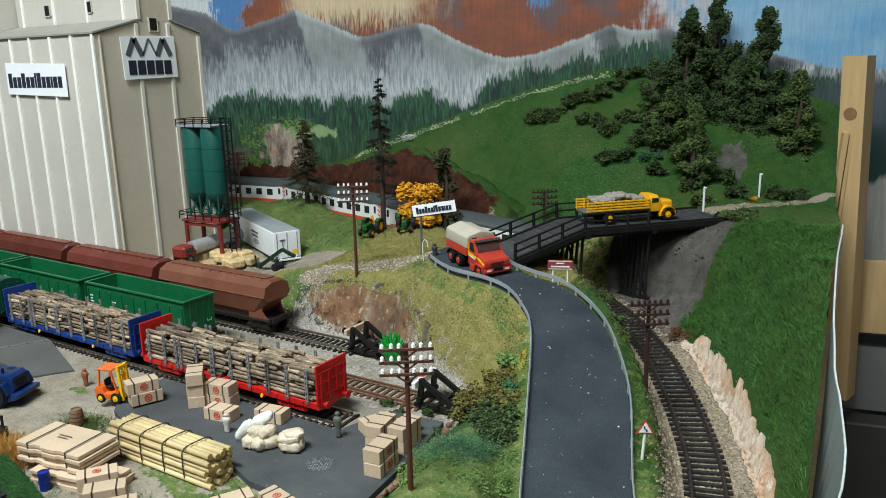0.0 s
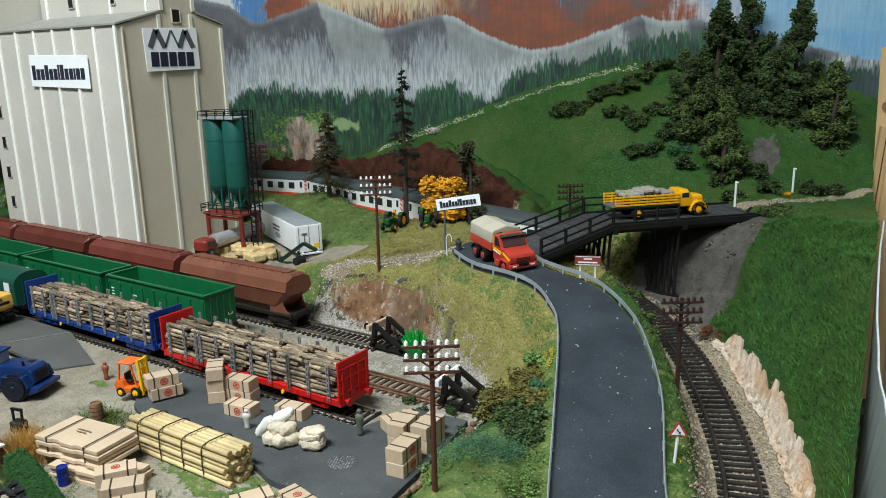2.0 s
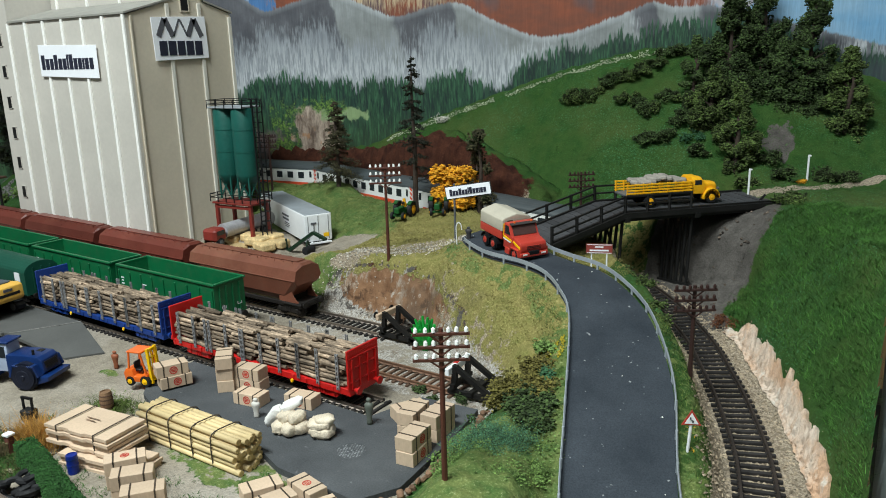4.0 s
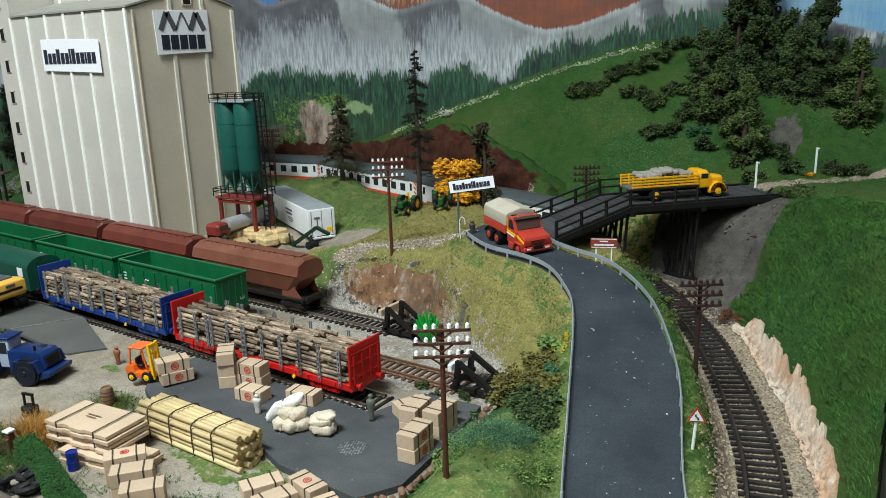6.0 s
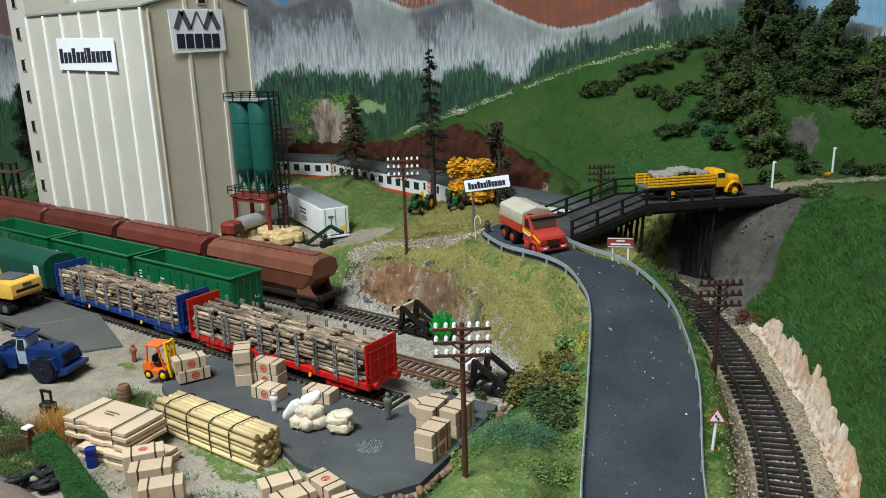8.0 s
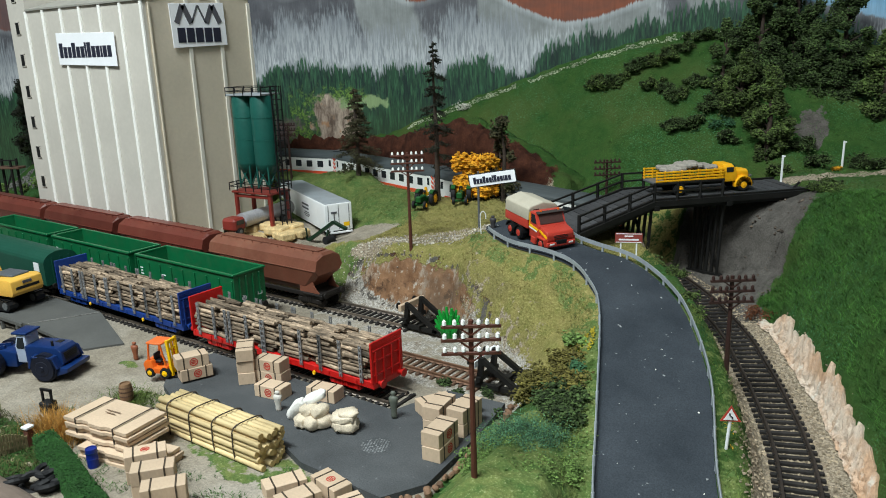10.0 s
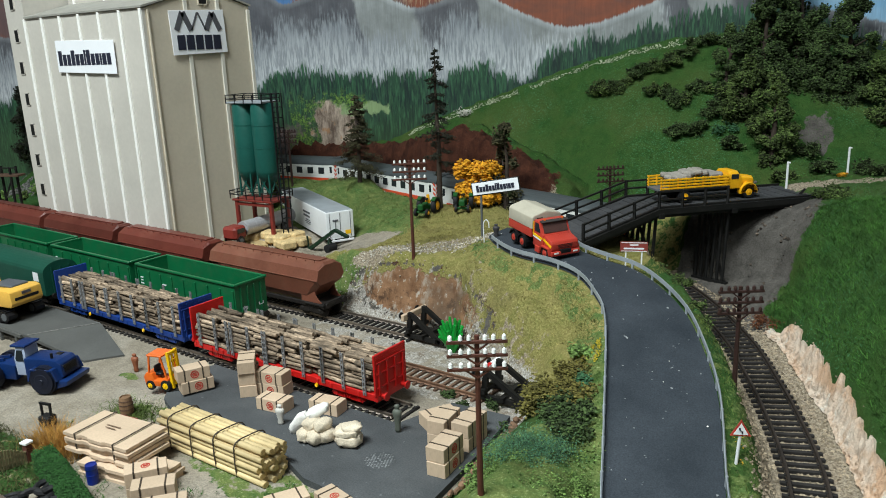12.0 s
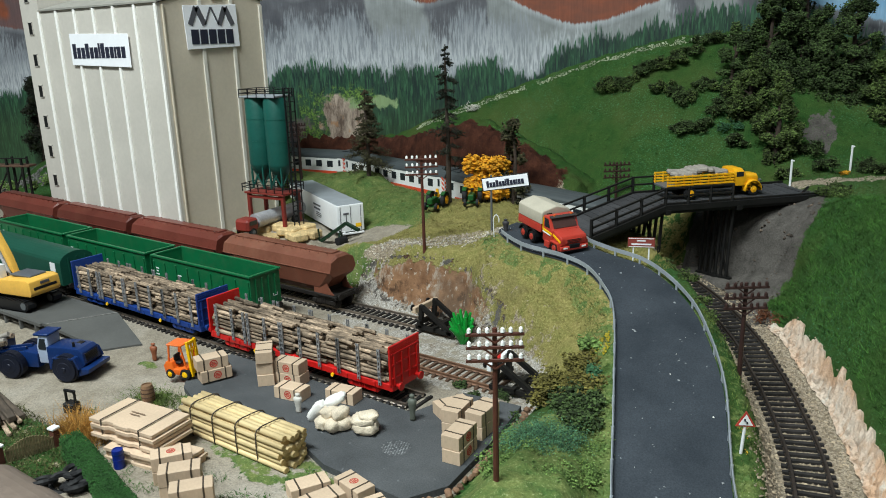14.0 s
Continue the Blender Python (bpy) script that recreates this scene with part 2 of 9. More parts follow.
M_leafolive = paint("olive_foliage", (0.062, 0.094, 0.024), 0.9, var=0.6, coarse=60, fine=1500, relief=0.9, island=0.8)
M_leafconifer = paint("brown_green_needles", (0.050, 0.046, 0.021), 0.95, var=0.5, coarse=150, fine=1500, relief=0.9, island=0.5)
M_leafblack = paint("nearly_black_needles", (0.016, 0.019, 0.011), 0.95, var=0.5, coarse=150, fine=1500, relief=0.9, island=0.5)
M_leafyellow = paint("autumn_foliage", (0.66, 0.31, 0.016), 0.85, var=0.3, coarse=150, fine=1500, relief=0.8, island=0.35)
M_leafbright = paint("bright_green_foliage", (0.127, 0.206, 0.054), 0.9, var=0.5, coarse=120, fine=1200, relief=0.9, island=0.4)
M_leafteal = paint("teal_foliage", (0.036, 0.105, 0.046), 0.9, var=0.4, coarse=120, fine=1200, relief=0.9, island=0.4)
M_pole = paint("brown_pole", (0.085, 0.028, 0.018), 0.55, var=0.2, coarse=60)
M_poledark = paint("dark_brown_pole", (0.035, 0.016, 0.013), 0.55, var=0.2)
M_porcelain = paint("porcelain", (0.90, 0.90, 0.88), 0.2, var=0.03, relief=0)
M_crate = paint("pale_wood_crate", (0.53, 0.395, 0.28), 0.7, var=0.10, coarse=25, fine=700, relief=0.15, chance=0.10, stretch=(1, 1, 0.4))
M_stamp = paint("red_stamp", (0.42, 0.045, 0.03), 0.7, var=0.3, fine=1800, relief=0)
M_stencil = paint("faded_stencil", (0.22, 0.15, 0.10), 0.7, var=0.3, relief=0)
M_strap = paint("dark_strap", (0.055, 0.040, 0.028), 0.6, var=0.2, relief=0)
M_pinewood = paint("peeled_pine", (0.59, 0.45, 0.235), 0.6, var=0.16, coarse=40, fine=500, relief=0.2, chance=0.14, stretch=(0.3, 1, 1))
M_endgrain = paint("pine_end_grain", (0.50, 0.345, 0.15), 0.75, var=0.25, fine=1500)
M_white = paint("white_plastic", (0.78, 0.79, 0.80), 0.4, var=0.04, relief=0.03)
M_sack = paint("cloth_sack", (0.66, 0.56, 0.43), 0.7, var=0.24, coarse=70, fine=1500, relief=0.6)
M_whitesack = paint("white_sack", (0.78, 0.76, 0.72), 0.8, var=0.1, coarse=90, fine=1500, relief=0.5)
M_yellow = paint("yellow_paint", (0.82, 0.40, 0.010), 0.4, var=0.06)
M_exyellow = paint("warm_yellow_machine", (0.74, 0.42, 0.075), 0.42, var=0.08)
M_redtruck = paint("red_truck", (0.46, 0.046, 0.030), 0.34, var=0.06)
M_orange = paint("orange_plastic", (0.72, 0.13, 0.015), 0.35, var=0.06)
M_tyre = paint("tyre_rubber", (0.009, 0.009, 0.010), 0.7, var=0.25)
M_canvas = paint("beige_canvas", (0.46, 0.42, 0.335), 0.75, var=0.07, relief=0.2)
M_blue = paint("blue_machine", (0.005, 0.024, 0.105), 0.36, var=0.10)
M_bluetyre = paint("blue_black_tyre", (0.004, 0.006, 0.016), 0.55, var=0.25)
M_paleblue = paint("pale_blue_cab", (0.36, 0.42, 0.55), 0.45, var=0.06)
M_greytop = paint("grey_cover", (0.085, 0.095, 0.11), 0.45, var=0.08)
M_tractor = paint("tractor_green", (0.012, 0.085, 0.020), 0.4, var=0.1)
M_clear = paint("dark_window", (0.02, 0.024, 0.028), 0.12, var=0.05, relief=0)
M_sacksgrey = paint("grey_bags", (0.30, 0.27, 0.235), 0.85, var=0.2, relief=0.5)
M_coachroof = paint("grey_coach_roof", (0.052, 0.062, 0.066), 0.5, var=0.08)
M_coachwhite = paint("white_coach_side", (0.70, 0.70, 0.68), 0.4, var=0.04)
M_coachred = paint("orange_red_band", (0.62, 0.075, 0.030), 0.4, var=0.05)
M_locoyellow = paint("locomotive_yellow", (0.86, 0.50, 0.005), 0.36, var=0.05)
M_lococarbon = paint("locomotive_black", (0.014, 0.016, 0.022), 0.4, var=0.15)
M_locogrey = paint("locomotive_roof", (0.19, 0.22, 0.26), 0.45, var=0.08)
M_cactus = paint("green_plastic_plant", (0.008, 0.27, 0.035), 0.35, var=0.15)
M_hedge = paint("hedge_green", (0.020, 0.076, 0.015), 0.9, var=0.3, coarse=150, fine=1200, relief=0.9, island=0.3)
M_brick = paint("brick_post", (0.13, 0.045, 0.032), 0.8, var=0.25)
M_signred = paint("brown_red_board", (0.24, 0.045, 0.035), 0.5, var=0.08)
M_timber = paint("raw_timber", (0.50, 0.33, 0.16), 0.6, var=0.14, coarse=12, fine=160, relief=0.25, stretch=(1, 1, 0.12))
# unseen walls and ceiling stay this dark to hold back bounced light
M_plaster = paint("painted_plaster", (0.14, 0.14, 0.135), 0.7, var=0.06, coarse=5, fine=60)
M_floorboard = paint("grey_floor", (0.12, 0.11, 0.10), 0.6, var=0.2, coarse=6, fine=60)
M_blackbox = paint("dark_cabinet", (0.045, 0.040, 0.038), 0.5, var=0.15, coarse=8)
M_straw = paint("straw_bale", (0.55, 0.40, 0.20), 0.85, var=0.25, coarse=200, fine=1500, relief=0.7, chance=0.15)
M_grey = paint("grey_plastic", (0.10, 0.105, 0.11), 0.45, var=0.15)
M_drygrass = paint("dry_grass_fibre", (0.42, 0.22, 0.05), 0.8, var=0.3, relief=0, island=0.4)
M_fibre = paint("green_grass_fibre", (0.040, 0.112, 0.017), 0.8, var=0.4, relief=0, island=0.45)
M_fibreolive = paint("olive_grass_fibre", (0.235, 0.205, 0.066), 0.8, var=0.3, relief=0, island=0.25)
M_fibregarden = paint("garden_grass_fibre", (0.062, 0.066, 0.020), 0.8, var=0.4, relief=0, island=0.4)
M_fibremound = paint("mound_grass_fibre", (0.100, 0.128, 0.032), 0.8, var=0.3, relief=0, island=0.22)
M_fibreverge = paint("verge_grass_fibre", (0.085, 0.125, 0.024), 0.8, var=0.4, relief=0, island=0.5)
M_leafbrown = paint("brown_olive_foliage", (0.142, 0.124, 0.03), 0.9, var=0.5, coarse=60, fine=1500, relief=0.9, island=0.5)
M_stone = paint("ballast_stone", (0.27, 0.215, 0.15), 0.85, var=0.3, relief=0.5, island=0.55)
M_greystone = paint("grey_stone", (0.12, 0.115, 0.11), 0.85, var=0.35, relief=0.5, island=0.6)
M_palestone = paint("pale_stone", (0.38, 0.345, 0.29), 0.85, var=0.3, relief=0.5, island=0.5)

# ---------------------------------------------------------------- the lie of the land
# Road edges, from below the near edge of the board up to the timber bridge
ROAD_L = smooth_line([(-112, 205), (-138, 280), (-155.5, 318), (-176, 366), (-209, 440), (-229, 466), (-250, 484), (-274, 493), (-312, 500), (-350, 530), (-352, 562)], 6)
ROAD_R = smooth_line([(-52, 235), (-86, 305), (-108, 350), (-131, 411), (-155, 453), (-177, 480), (-216, 511), (-247, 521), (-268, 530), (-279, 541), (-284, 552)], 6)
# Main line: x, y and the height of the rail heads
MAIN = smooth_line([(-20, 150, -12), (-42, 240, -9), (-61, 330, -6), (-81.5, 400, -2.5), (-93, 430, 0), (-105, 456, 2), (-119, 483, 5), (-133, 507, 8), (-150, 536, 11), (-175, 570, 14), (-204, 602, 18),
                    (-240, 630, 22), (-288, 652, 26), (-345, 663, 30), (-412, 668, 34), (-480, 675, 37), (-542, 694, 38), (-615, 717, 38), (-710, 731, 38), (-800, 726, 38), (-905, 700, 38), (-1010, 660, 38), (-1110, 610, 38)], 3)
YARD = [(-1500, 700), (-1500, -100), (-225, -100), (-222, 200), (-226, 290), (-236, 345), (-244, 392), (-262, 418), (-330, 455), (-362, 480), (-470, 485), (-500, 492), (-560, 497), (-700, 500), (-710, 640), (-900, 640)]
HILLS = [(-550, 540, 24), (-625, 545, 33), (-600, 600, 30), (-490, 545, 38), (-405, 508, 50), (-440, 560, 50), (-470, 628, 60), (-560, 655, 59), (-630, 685, 69), (-720, 665, 57), (-420, 632, 64), (-380, 560, 60), (-335, 492, 53),
         (-350, 590, 62), (-270, 465, 43), (-235, 430, 30), (-222, 395, 14), (-198, 345, 14), (-195, 282, 21), (-185, 235, 12), (-650, 775, 72), (-138, 762, 92), (-250, 740, 66), (-300, 720, 55), (-60, 850, 100), (-520, 740, 52)]


def ease(a, b, v):
    t = np.clip((v - a) / (b - a), 0, 1)
    return t * t * (3 - 2 * t)


def near_line(px, py, line):
    """Distance to a line, the nearest index on it, and the side (+ to its right)."""
    d = np.full(px.shape, 1e9)
    k = np.zeros(px.shape, int)
    for i in range(0, len(line)):
        q = (px - line[i, 0]) ** 2 + (py - line[i, 1]) ** 2
        m = q < d
        d[m], k[m] = q[m], i
    h = headings(line)
    side = (px - line[k, 0]) * h[k, 1] - (py - line[k, 1]) * h[k, 0]
    return np.sqrt(d), k, side


def fence_distance(px, py, poly):
    """Signed distance to a closed outline, negative inside."""
    d = np.full(px.shape, 1e9)
    inside = np.zeros(px.shape, bool)
    n = len(poly)
    for i in range(n):
        (ax, ay), (bx, by) = poly[i], poly[(i + 1) % n]
        ex, ey = bx - ax, by - ay
        t = np.clip(((px - ax) * ex + (py - ay) * ey) / (ex * ex + ey * ey), 0, 1)
        d = np.minimum(d, (px - ax - t * ex) ** 2 + (py - ay - t * ey) ** 2)
        if ay != by:
            inside ^= ((ay > py) != (by > py)) & (px < (bx - ax) * (py - ay) / (by - ay) + ax)
    d = np.sqrt(d)
    return np.where(inside, -d, d)


def wobble(px, py, size, seed):
    """Cheap smooth unevenness between -1 and 1."""
    r = np.random.default_rng(seed)
    out = 0
    for k in range(7):
        a, f, p = r.uniform(0, 6.28), (1 + 0.45 * k) * 6.28 / size, r.uniform(0, 6.28)
        out = out + np.sin((px * np.cos(a) + py * np.sin(a)) * f + p) / (1 + 0.35 * k)
    return out / 3.2


def road_height(px, py):
    p = -0.1318 * px + 0.2654 * py - 98.75
    return np.where(p < 50, p, 50 + 17 * (1 - np.exp(-(np.maximum(p, 50) - 50) / 17)))


ROAD_POLY = [tuple(p) for p in ROAD_L[::3]] + [tuple(p) for p in ROAD_R[::-3]]


def lay(px, py):
    """Height of the land and how much of each cover lies on it."""
    px, py = np.asarray(px, float), np.asarray(py, float)
    w = 0
    z = 0
    for hx, hy, hz in HILLS:
        q = 1 / ((px - hx) ** 2 + (py - hy) ** 2 + 500) ** 1.7
        w, z = w + q, z + q * hz
    z = z / w
    # the wooded hill that leans against the backdrop
    off = (948 + 0.242 * px - py) * 0.972
    crest = np.interp(px, [-1500, -800, -700, -605, -531, -421, -334, -272, -200, -100, 60], [50, 58, 84, 126, 152, 191, 213, 217, 222, 200, 150])
    foot = np.interp(px, [-800, -600, -440, -300, -170, 0], [55, 54, 54, 62, 90, 95])
    deep = np.interp(px, [-800, -600, -440, -350, -200, 0], [40, 62, 95, 135, 138, 108])
    t = np.clip(off / deep, 0, 1)
    hill = foot + (crest - foot) * (1 - t) ** 1.15 + 4 * wobble(px, py, 95, 41) * t * (1 - t) * 3
    z = np.where(off < deep, np.maximum(hill, z * ease(0.75, 1.0, off / deep)), z)
    dm, km, side = near_line(px, py, MAIN)
    # bare red-brown bank behind the far stretch of the line
    top = np.interp(px, [-860, -801, -706, -630, -563, -514, -462, -410, -360], [60, 92, 94, 99, 113, 127, 118, 98, 70])
    z = np.where((side > 0) & (px > -860) & (px < -360) & (dm < 75), np.maximum(z, top + 4 * wobble(px, py, 36, 91)), z)
    # the grassy slope beyond the main line, with a broken rock edge above the ballast
    edge = 26 + 1.5 * wobble(px, py, 110, 3) + 34 * ease(545, 630, py)
    base = np.interp(py, [330, 400, 470, 540, 575], [-4, -1, 4, 10, 12])
    lift = np.interp(py, [330, 385, 400, 430, 470, 510, 560], [4, 6, 9, 16, 18, 17, 17])
    slope = base + lift * ease(edge, edge + 6, side) + (29 - base - lift) * ease(edge + 4, edge + 45, side) + 22 * ease(560, 640, py) * ease(24, edge + 6, side) + 1.35 * np.maximum(side - edge - 3, 0) * (1 - 0.35 * ease(60, 150, side)) + 2 * wobble(px, py, 60, 5)
    slope = np.minimum(slope, 96 + 2.5 * wobble(px, py, 70, 9))
    right = ease(0, 12, side) * (1 - ease(640, 700, py)) * (px > -240)
    z = z * (1 - right) + slope * right
    z = z + 1.6 * wobble(px, py, 38, 11) + 0.7 * wobble(px, py, 14, 12)
    fy = fence_distance(px, py, YARD)
    rocky = ease(-470, -440, px) * (1 - ease(-335, -310, px)) * ease(455, 470, py)
    reach = 30 - 8 * rocky
    z = -4 + (z + 4) * ease(0, 1, fy / reach)
    z = np.where(fy < 0, -4 + 0.35 * wobble(px, py, 40, 21), z)
    knoll = 66 * np.exp(-((px + 1225) / 110) ** 2 - ((py - 640) / 42) ** 2)
    z = z + knoll
    fr = fence_distance(px, py, ROAD_POLY)
    z = z * ease(3, 26, fr) + (road_height(px, py) - 0.6 - 1.2 * ease(0, 10, fr)) * (1 - ease(3, 26, fr))
    bed = MAIN[km, 2] - 4.6
    reach = 20 + 22 * (1 - right)
    wide = np.where(side > 0, 20, np.where(py < 560, 14, 18))
    behind = ease(-350, -320, px) * (1 - ease(-246, -232, px)) * (side > 0)
    t = ease(wide, wide + np.where(side > 0, 10 + 26 * behind, np.where(py > 600, 9, 20)), dm)
    z = bed * (1 - t) + z * t
    seat = 1 - ease(0.55, 1.25, np.hypot((px + 208) / 34, (py - 648) / 22))
    z = z - seat * np.maximum(z - 17, 0)
    sand = ease(2, -6, fy) * (1 - ease(4, 12, knoll))
    gravel = (1 - ease(wide + 5, wide + 14, dm + 9 * behind)) * (1 - ease(28, 30, side))
    bare = np.interp(py, [555, 590, 605, 614, 633, 650, 675, 700], [24, 28, 36, 48, 62, 78, 98, 112])
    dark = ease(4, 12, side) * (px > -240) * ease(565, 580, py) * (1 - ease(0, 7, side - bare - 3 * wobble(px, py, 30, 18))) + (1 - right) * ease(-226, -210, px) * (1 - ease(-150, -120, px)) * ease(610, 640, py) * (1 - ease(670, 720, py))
    return z, fy, fr, dm, side, sand, gravel, right, dark


def height(x, y):
    return float(lay(np.array([x]), np.array([y]))[0][0])

# ---------------------------------------------------------------- ground cover
def ground_material():
    g = Nodes("scenery_ground")
    n_big, n_mid, n_fine = g.noise(14, 4), g.noise(90, 4, 0.65), g.noise(700, 3, 0.7)
    sandc = g.mix(g.span(n_mid, 0.35, 0.68, 0, 1), (0.295, 0.256, 0.203), (0.210, 0.179, 0.137))
    sandc = g.mix(g.span(n_big, 0.45, 0.7, 0, 0.45), sandc, (0.44, 0.405, 0.355))
    green = g.mix(g.span(n_mid, 0.3, 0.7, 0, 1), (0.018, 0.058, 0.012), (0.038, 0.082, 0.018))
    green = g.mix(g.span(g.noise(9, 4, 0.6), 0.48, 0.62, 0, 0.8), green, g.mix(n_mid, (0.078, 0.105, 0.026), (0.030, 0.056, 0.014)))
    green = g.mix(g.math("MULTIPLY", g.span(n_fine, 0.55, 0.68, 0, 0.9), g.span(g.noise(12, 3, 0.5), 0.46, 0.60, 0, 1)), green, (0.055, 0.17, 0.085))
    olive = g.mix(g.span(n_mid, 0.3, 0.7, 0, 1), (0.250, 0.212, 0.076), (0.150, 0.150, 0.042))
    olive = g.mix(g.span(n_fine, 0.5, 0.75, 0, 0.5), olive, (0.34, 0.30, 0.13))
    olive = g.mix(g.span(g.noise(34, 4, 0.65), 0.50, 0.66, 0, 0.55), olive, (0.150, 0.125, 0.052))
    lime = g.mix(g.span(n_mid, 0.35, 0.65, 0, 1), (0.060, 0.115, 0.030), (0.145, 0.175, 0.055))
    lime = g.mix(g.span(n_fine, 0.58, 0.72, 0, 0.6), lime, (0.30, 0.32, 0.17))
    dirt = g.mix(g.span(n_mid, 0.3, 0.7, 0, 1), (0.130, 0.066, 0.036), (0.29, 0.160, 0.088))
    dirt = g.mix(g.span(g.noise(44, 5, 0.7, stretch=(1, 1, 0.5)), 0.54, 0.62, 0, 0.85), dirt, (0.36, 0.30, 0.24))
    dirt = g.mix(g.span(g.noise(60, 5, 0.7), 0.44, 0.36, 0, 0.9), dirt, (0.060, 0.034, 0.022))
    dirt = g.mix(g.span(g.noise(240, 3, 0.6), 0.62, 0.68, 0, 0.7), dirt, (0.46, 0.40, 0.33))
    dirt = g.mix(g.span(g.noise(17, 3, 0.5), 0.50, 0.62, 0, 0.6), dirt, (0.115, 0.085, 0.062))
    dirt = g.mix(g.span(g.noise(110, 4, 0.75, stretch=(1, 1, 0.5)), 0.60, 0.66, 0, 0.8), dirt, (0.46, 0.41, 0.35))
    rust = g.mix(g.span(n_mid, 0.3, 0.7, 0, 1), (0.022, 0.0075, 0.005), (0.078, 0.027, 0.015))
    rust = g.mix(g.span(n_fine, 0.70, 0.76, 0, 0.6), rust, (0.30, 0.24, 0.20))
    chalk = g.mix(g.span(n_fine, 0.3, 0.7, 0, 1), (0.19, 0.165, 0.135), (0.47, 0.445, 0.41))
    chalk = g.mix(g.span(g.noise(70, 4, 0.7), 0.53, 0.64, 0, 0.8), chalk, (0.17, 0.125, 0.085))
    stonec = g.mix(g.span(n_fine, 0.3, 0.7, 0, 1), (0.145, 0.112, 0.080), (0.40, 0.335, 0.25))
    cracks = g.span(g.math("ABSOLUTE", g.math("SUBTRACT", g.noise(22, 4, 0.6), 0.5)), 0.0, 0.012, 0.75, 1)
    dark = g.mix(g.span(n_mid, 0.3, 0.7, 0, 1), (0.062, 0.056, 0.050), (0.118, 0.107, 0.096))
    edge = g.span(g.noise(160, 4, 0.7), 0.25, 0.75, -0.42, 0.42)

    def where(name):
        return g.span(g.math("ADD", g.attr(name), edge), 0.42, 0.58, 0, 1)
    grit = g.span(n_fine, 0.25, 0.75, 0.68, 1.32)
    c = g.times(green, grit)
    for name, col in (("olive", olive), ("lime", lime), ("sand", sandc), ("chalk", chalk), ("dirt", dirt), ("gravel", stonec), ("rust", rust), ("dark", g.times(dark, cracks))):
        c = g.mix(where(name), c, col if name == "dirt" else g.times(col, grit))
    g.put(g.b.inputs["Base Color"], c)
    g.b.inputs["Roughness"].default_value = 0.92
    g.b.inputs["Specular IOR Level"].default_value = 0.15
    g.put(g.b.inputs["Roughness"], g.span(where("dirt"), 0, 1, 0.92, 0.5))
    g.bump(g.math("ADD", g.math("MULTIPLY", n_fine, g.span(where("dirt"), 0, 1, 1, 0.25)), g.math("MULTIPLY", n_mid, 1.5)), 0.8, 0.0011)
    return g.m


M_ground = ground_material()
STEP = 3.5
xs = np.concatenate([np.arange(-1480, -480, STEP), np.arange(-480, -200, 2.0), np.arange(-200, 20, 1.3)])
ys = np.concatenate([np.arange(60, 600, 1.8), np.arange(600, 905, STEP)])
GX, GY = np.meshgrid(xs, ys)
cover = lay(GX.ravel(), GY.ravel())
gz, fy, fr, dm, side, m_sand, m_gravel, m_right, m_dark = cover
px, py = GX.ravel(), GY.ravel()
bank = (1 - ease(0.78, 1.0, np.hypot((px + 389) / 82, (gz - 20 - 0.03 * (px + 392)) / 22) + 0.10 * wobble(px, py, 30, 35))) * (fy > 0) * (py < 516) * (py > 455)
gz = gz + bank * (3.4 * wobble(px, 0.5 * py, 11, 33) + 4.2 * np.abs(wobble(px, py, 26, 34)) - 2.0)
red = (side > 0) * ease(19, 23, dm) * ease(-850, -820, px) * (1 - ease(-395, -365, px)) * (1 - ease(44, 56, dm + 8 * wobble(px, py, 40, 66)))
gz = gz + red * ease(22, 28, dm) * (5.0 * wobble(px, py, 21, 92) + 3.0 * wobble(px, py, 10, 93))
m_rust_and_shade = red
m_dirt = bank
m_olive = ease(440, 452, py) * (1 - 1.0 * ease(-470, -510, px + 0.4 * (py - 620)) * ease(560, 585, py)) * (1 - ease(680, 700, py)) * (side < -20) * (px < -232) * (px > -720) * (0.9 + 0.1 * wobble(px, py, 50, 67))
m_olive = np.maximum(m_olive, (px > -420) * (px < -200) * (py > 395) * (py < 520) * 1.0)
m_chalk = ease(-10, 2, fy + 6) * (1 - ease(8, 18, fy)) * (px > -480) * (px < -235) * (py > 372) * 1.0
m_chalk = np.maximum(m_chalk, (fy < 3) * ease(378, 388, py) * (px > -470) * 0.55 + 0.25 * wobble(px, py, 40, 51) * (fy < 3) * (py > 378) * (px > -470))
garden = ease(-418, -432, px + 0.25 * (py - 200)) * (1 - ease(206, 216, py)) * (px > -640)
moss = np.zeros(len(px))
for cx, cy, rx_, ry_ in ((-350, 253, 40, 9), (-312, 262, 30, 12), (-325, 246, 28, 8), (-454, 272, 17, 11), (-436, 280, 15, 8), (-280, 260, 30, 9), (-508, 300, 14, 6)):
    moss = np.maximum(moss, 1 - ease(0.5, 1.15, np.hypot((px - cx) / rx_, (py - cy) / ry_) + 0.2 * wobble(px, py, 16, 61)))
m_sandy = np.maximum(m_sand, ease(515, 525, py) * (1 - ease(570, 585, py)) * (px < -490 + 0.25 * (py - 530)) * (px > -720) * 1.0)
m_sandy = m_sandy * (1 - 0.62 * moss) * (1 - 0.75 * garden)
m_olive = np.maximum(m_olive, garden * 0.3)
m_olive = np.maximum(m_olive, 0.55 * ease(-330, -300, px) * (1 - ease(-246, -232, px)) * (side > 18) * (dm < 60))
bandline = np.abs(py - (516 + 0.34 * (px + 430)))
m_gravel = np.maximum(m_gravel, (1 - ease(8, 20, bandline)) * (px < -330) * (px > -520) * (fy > 4) * (gz > 30) * 0.75)
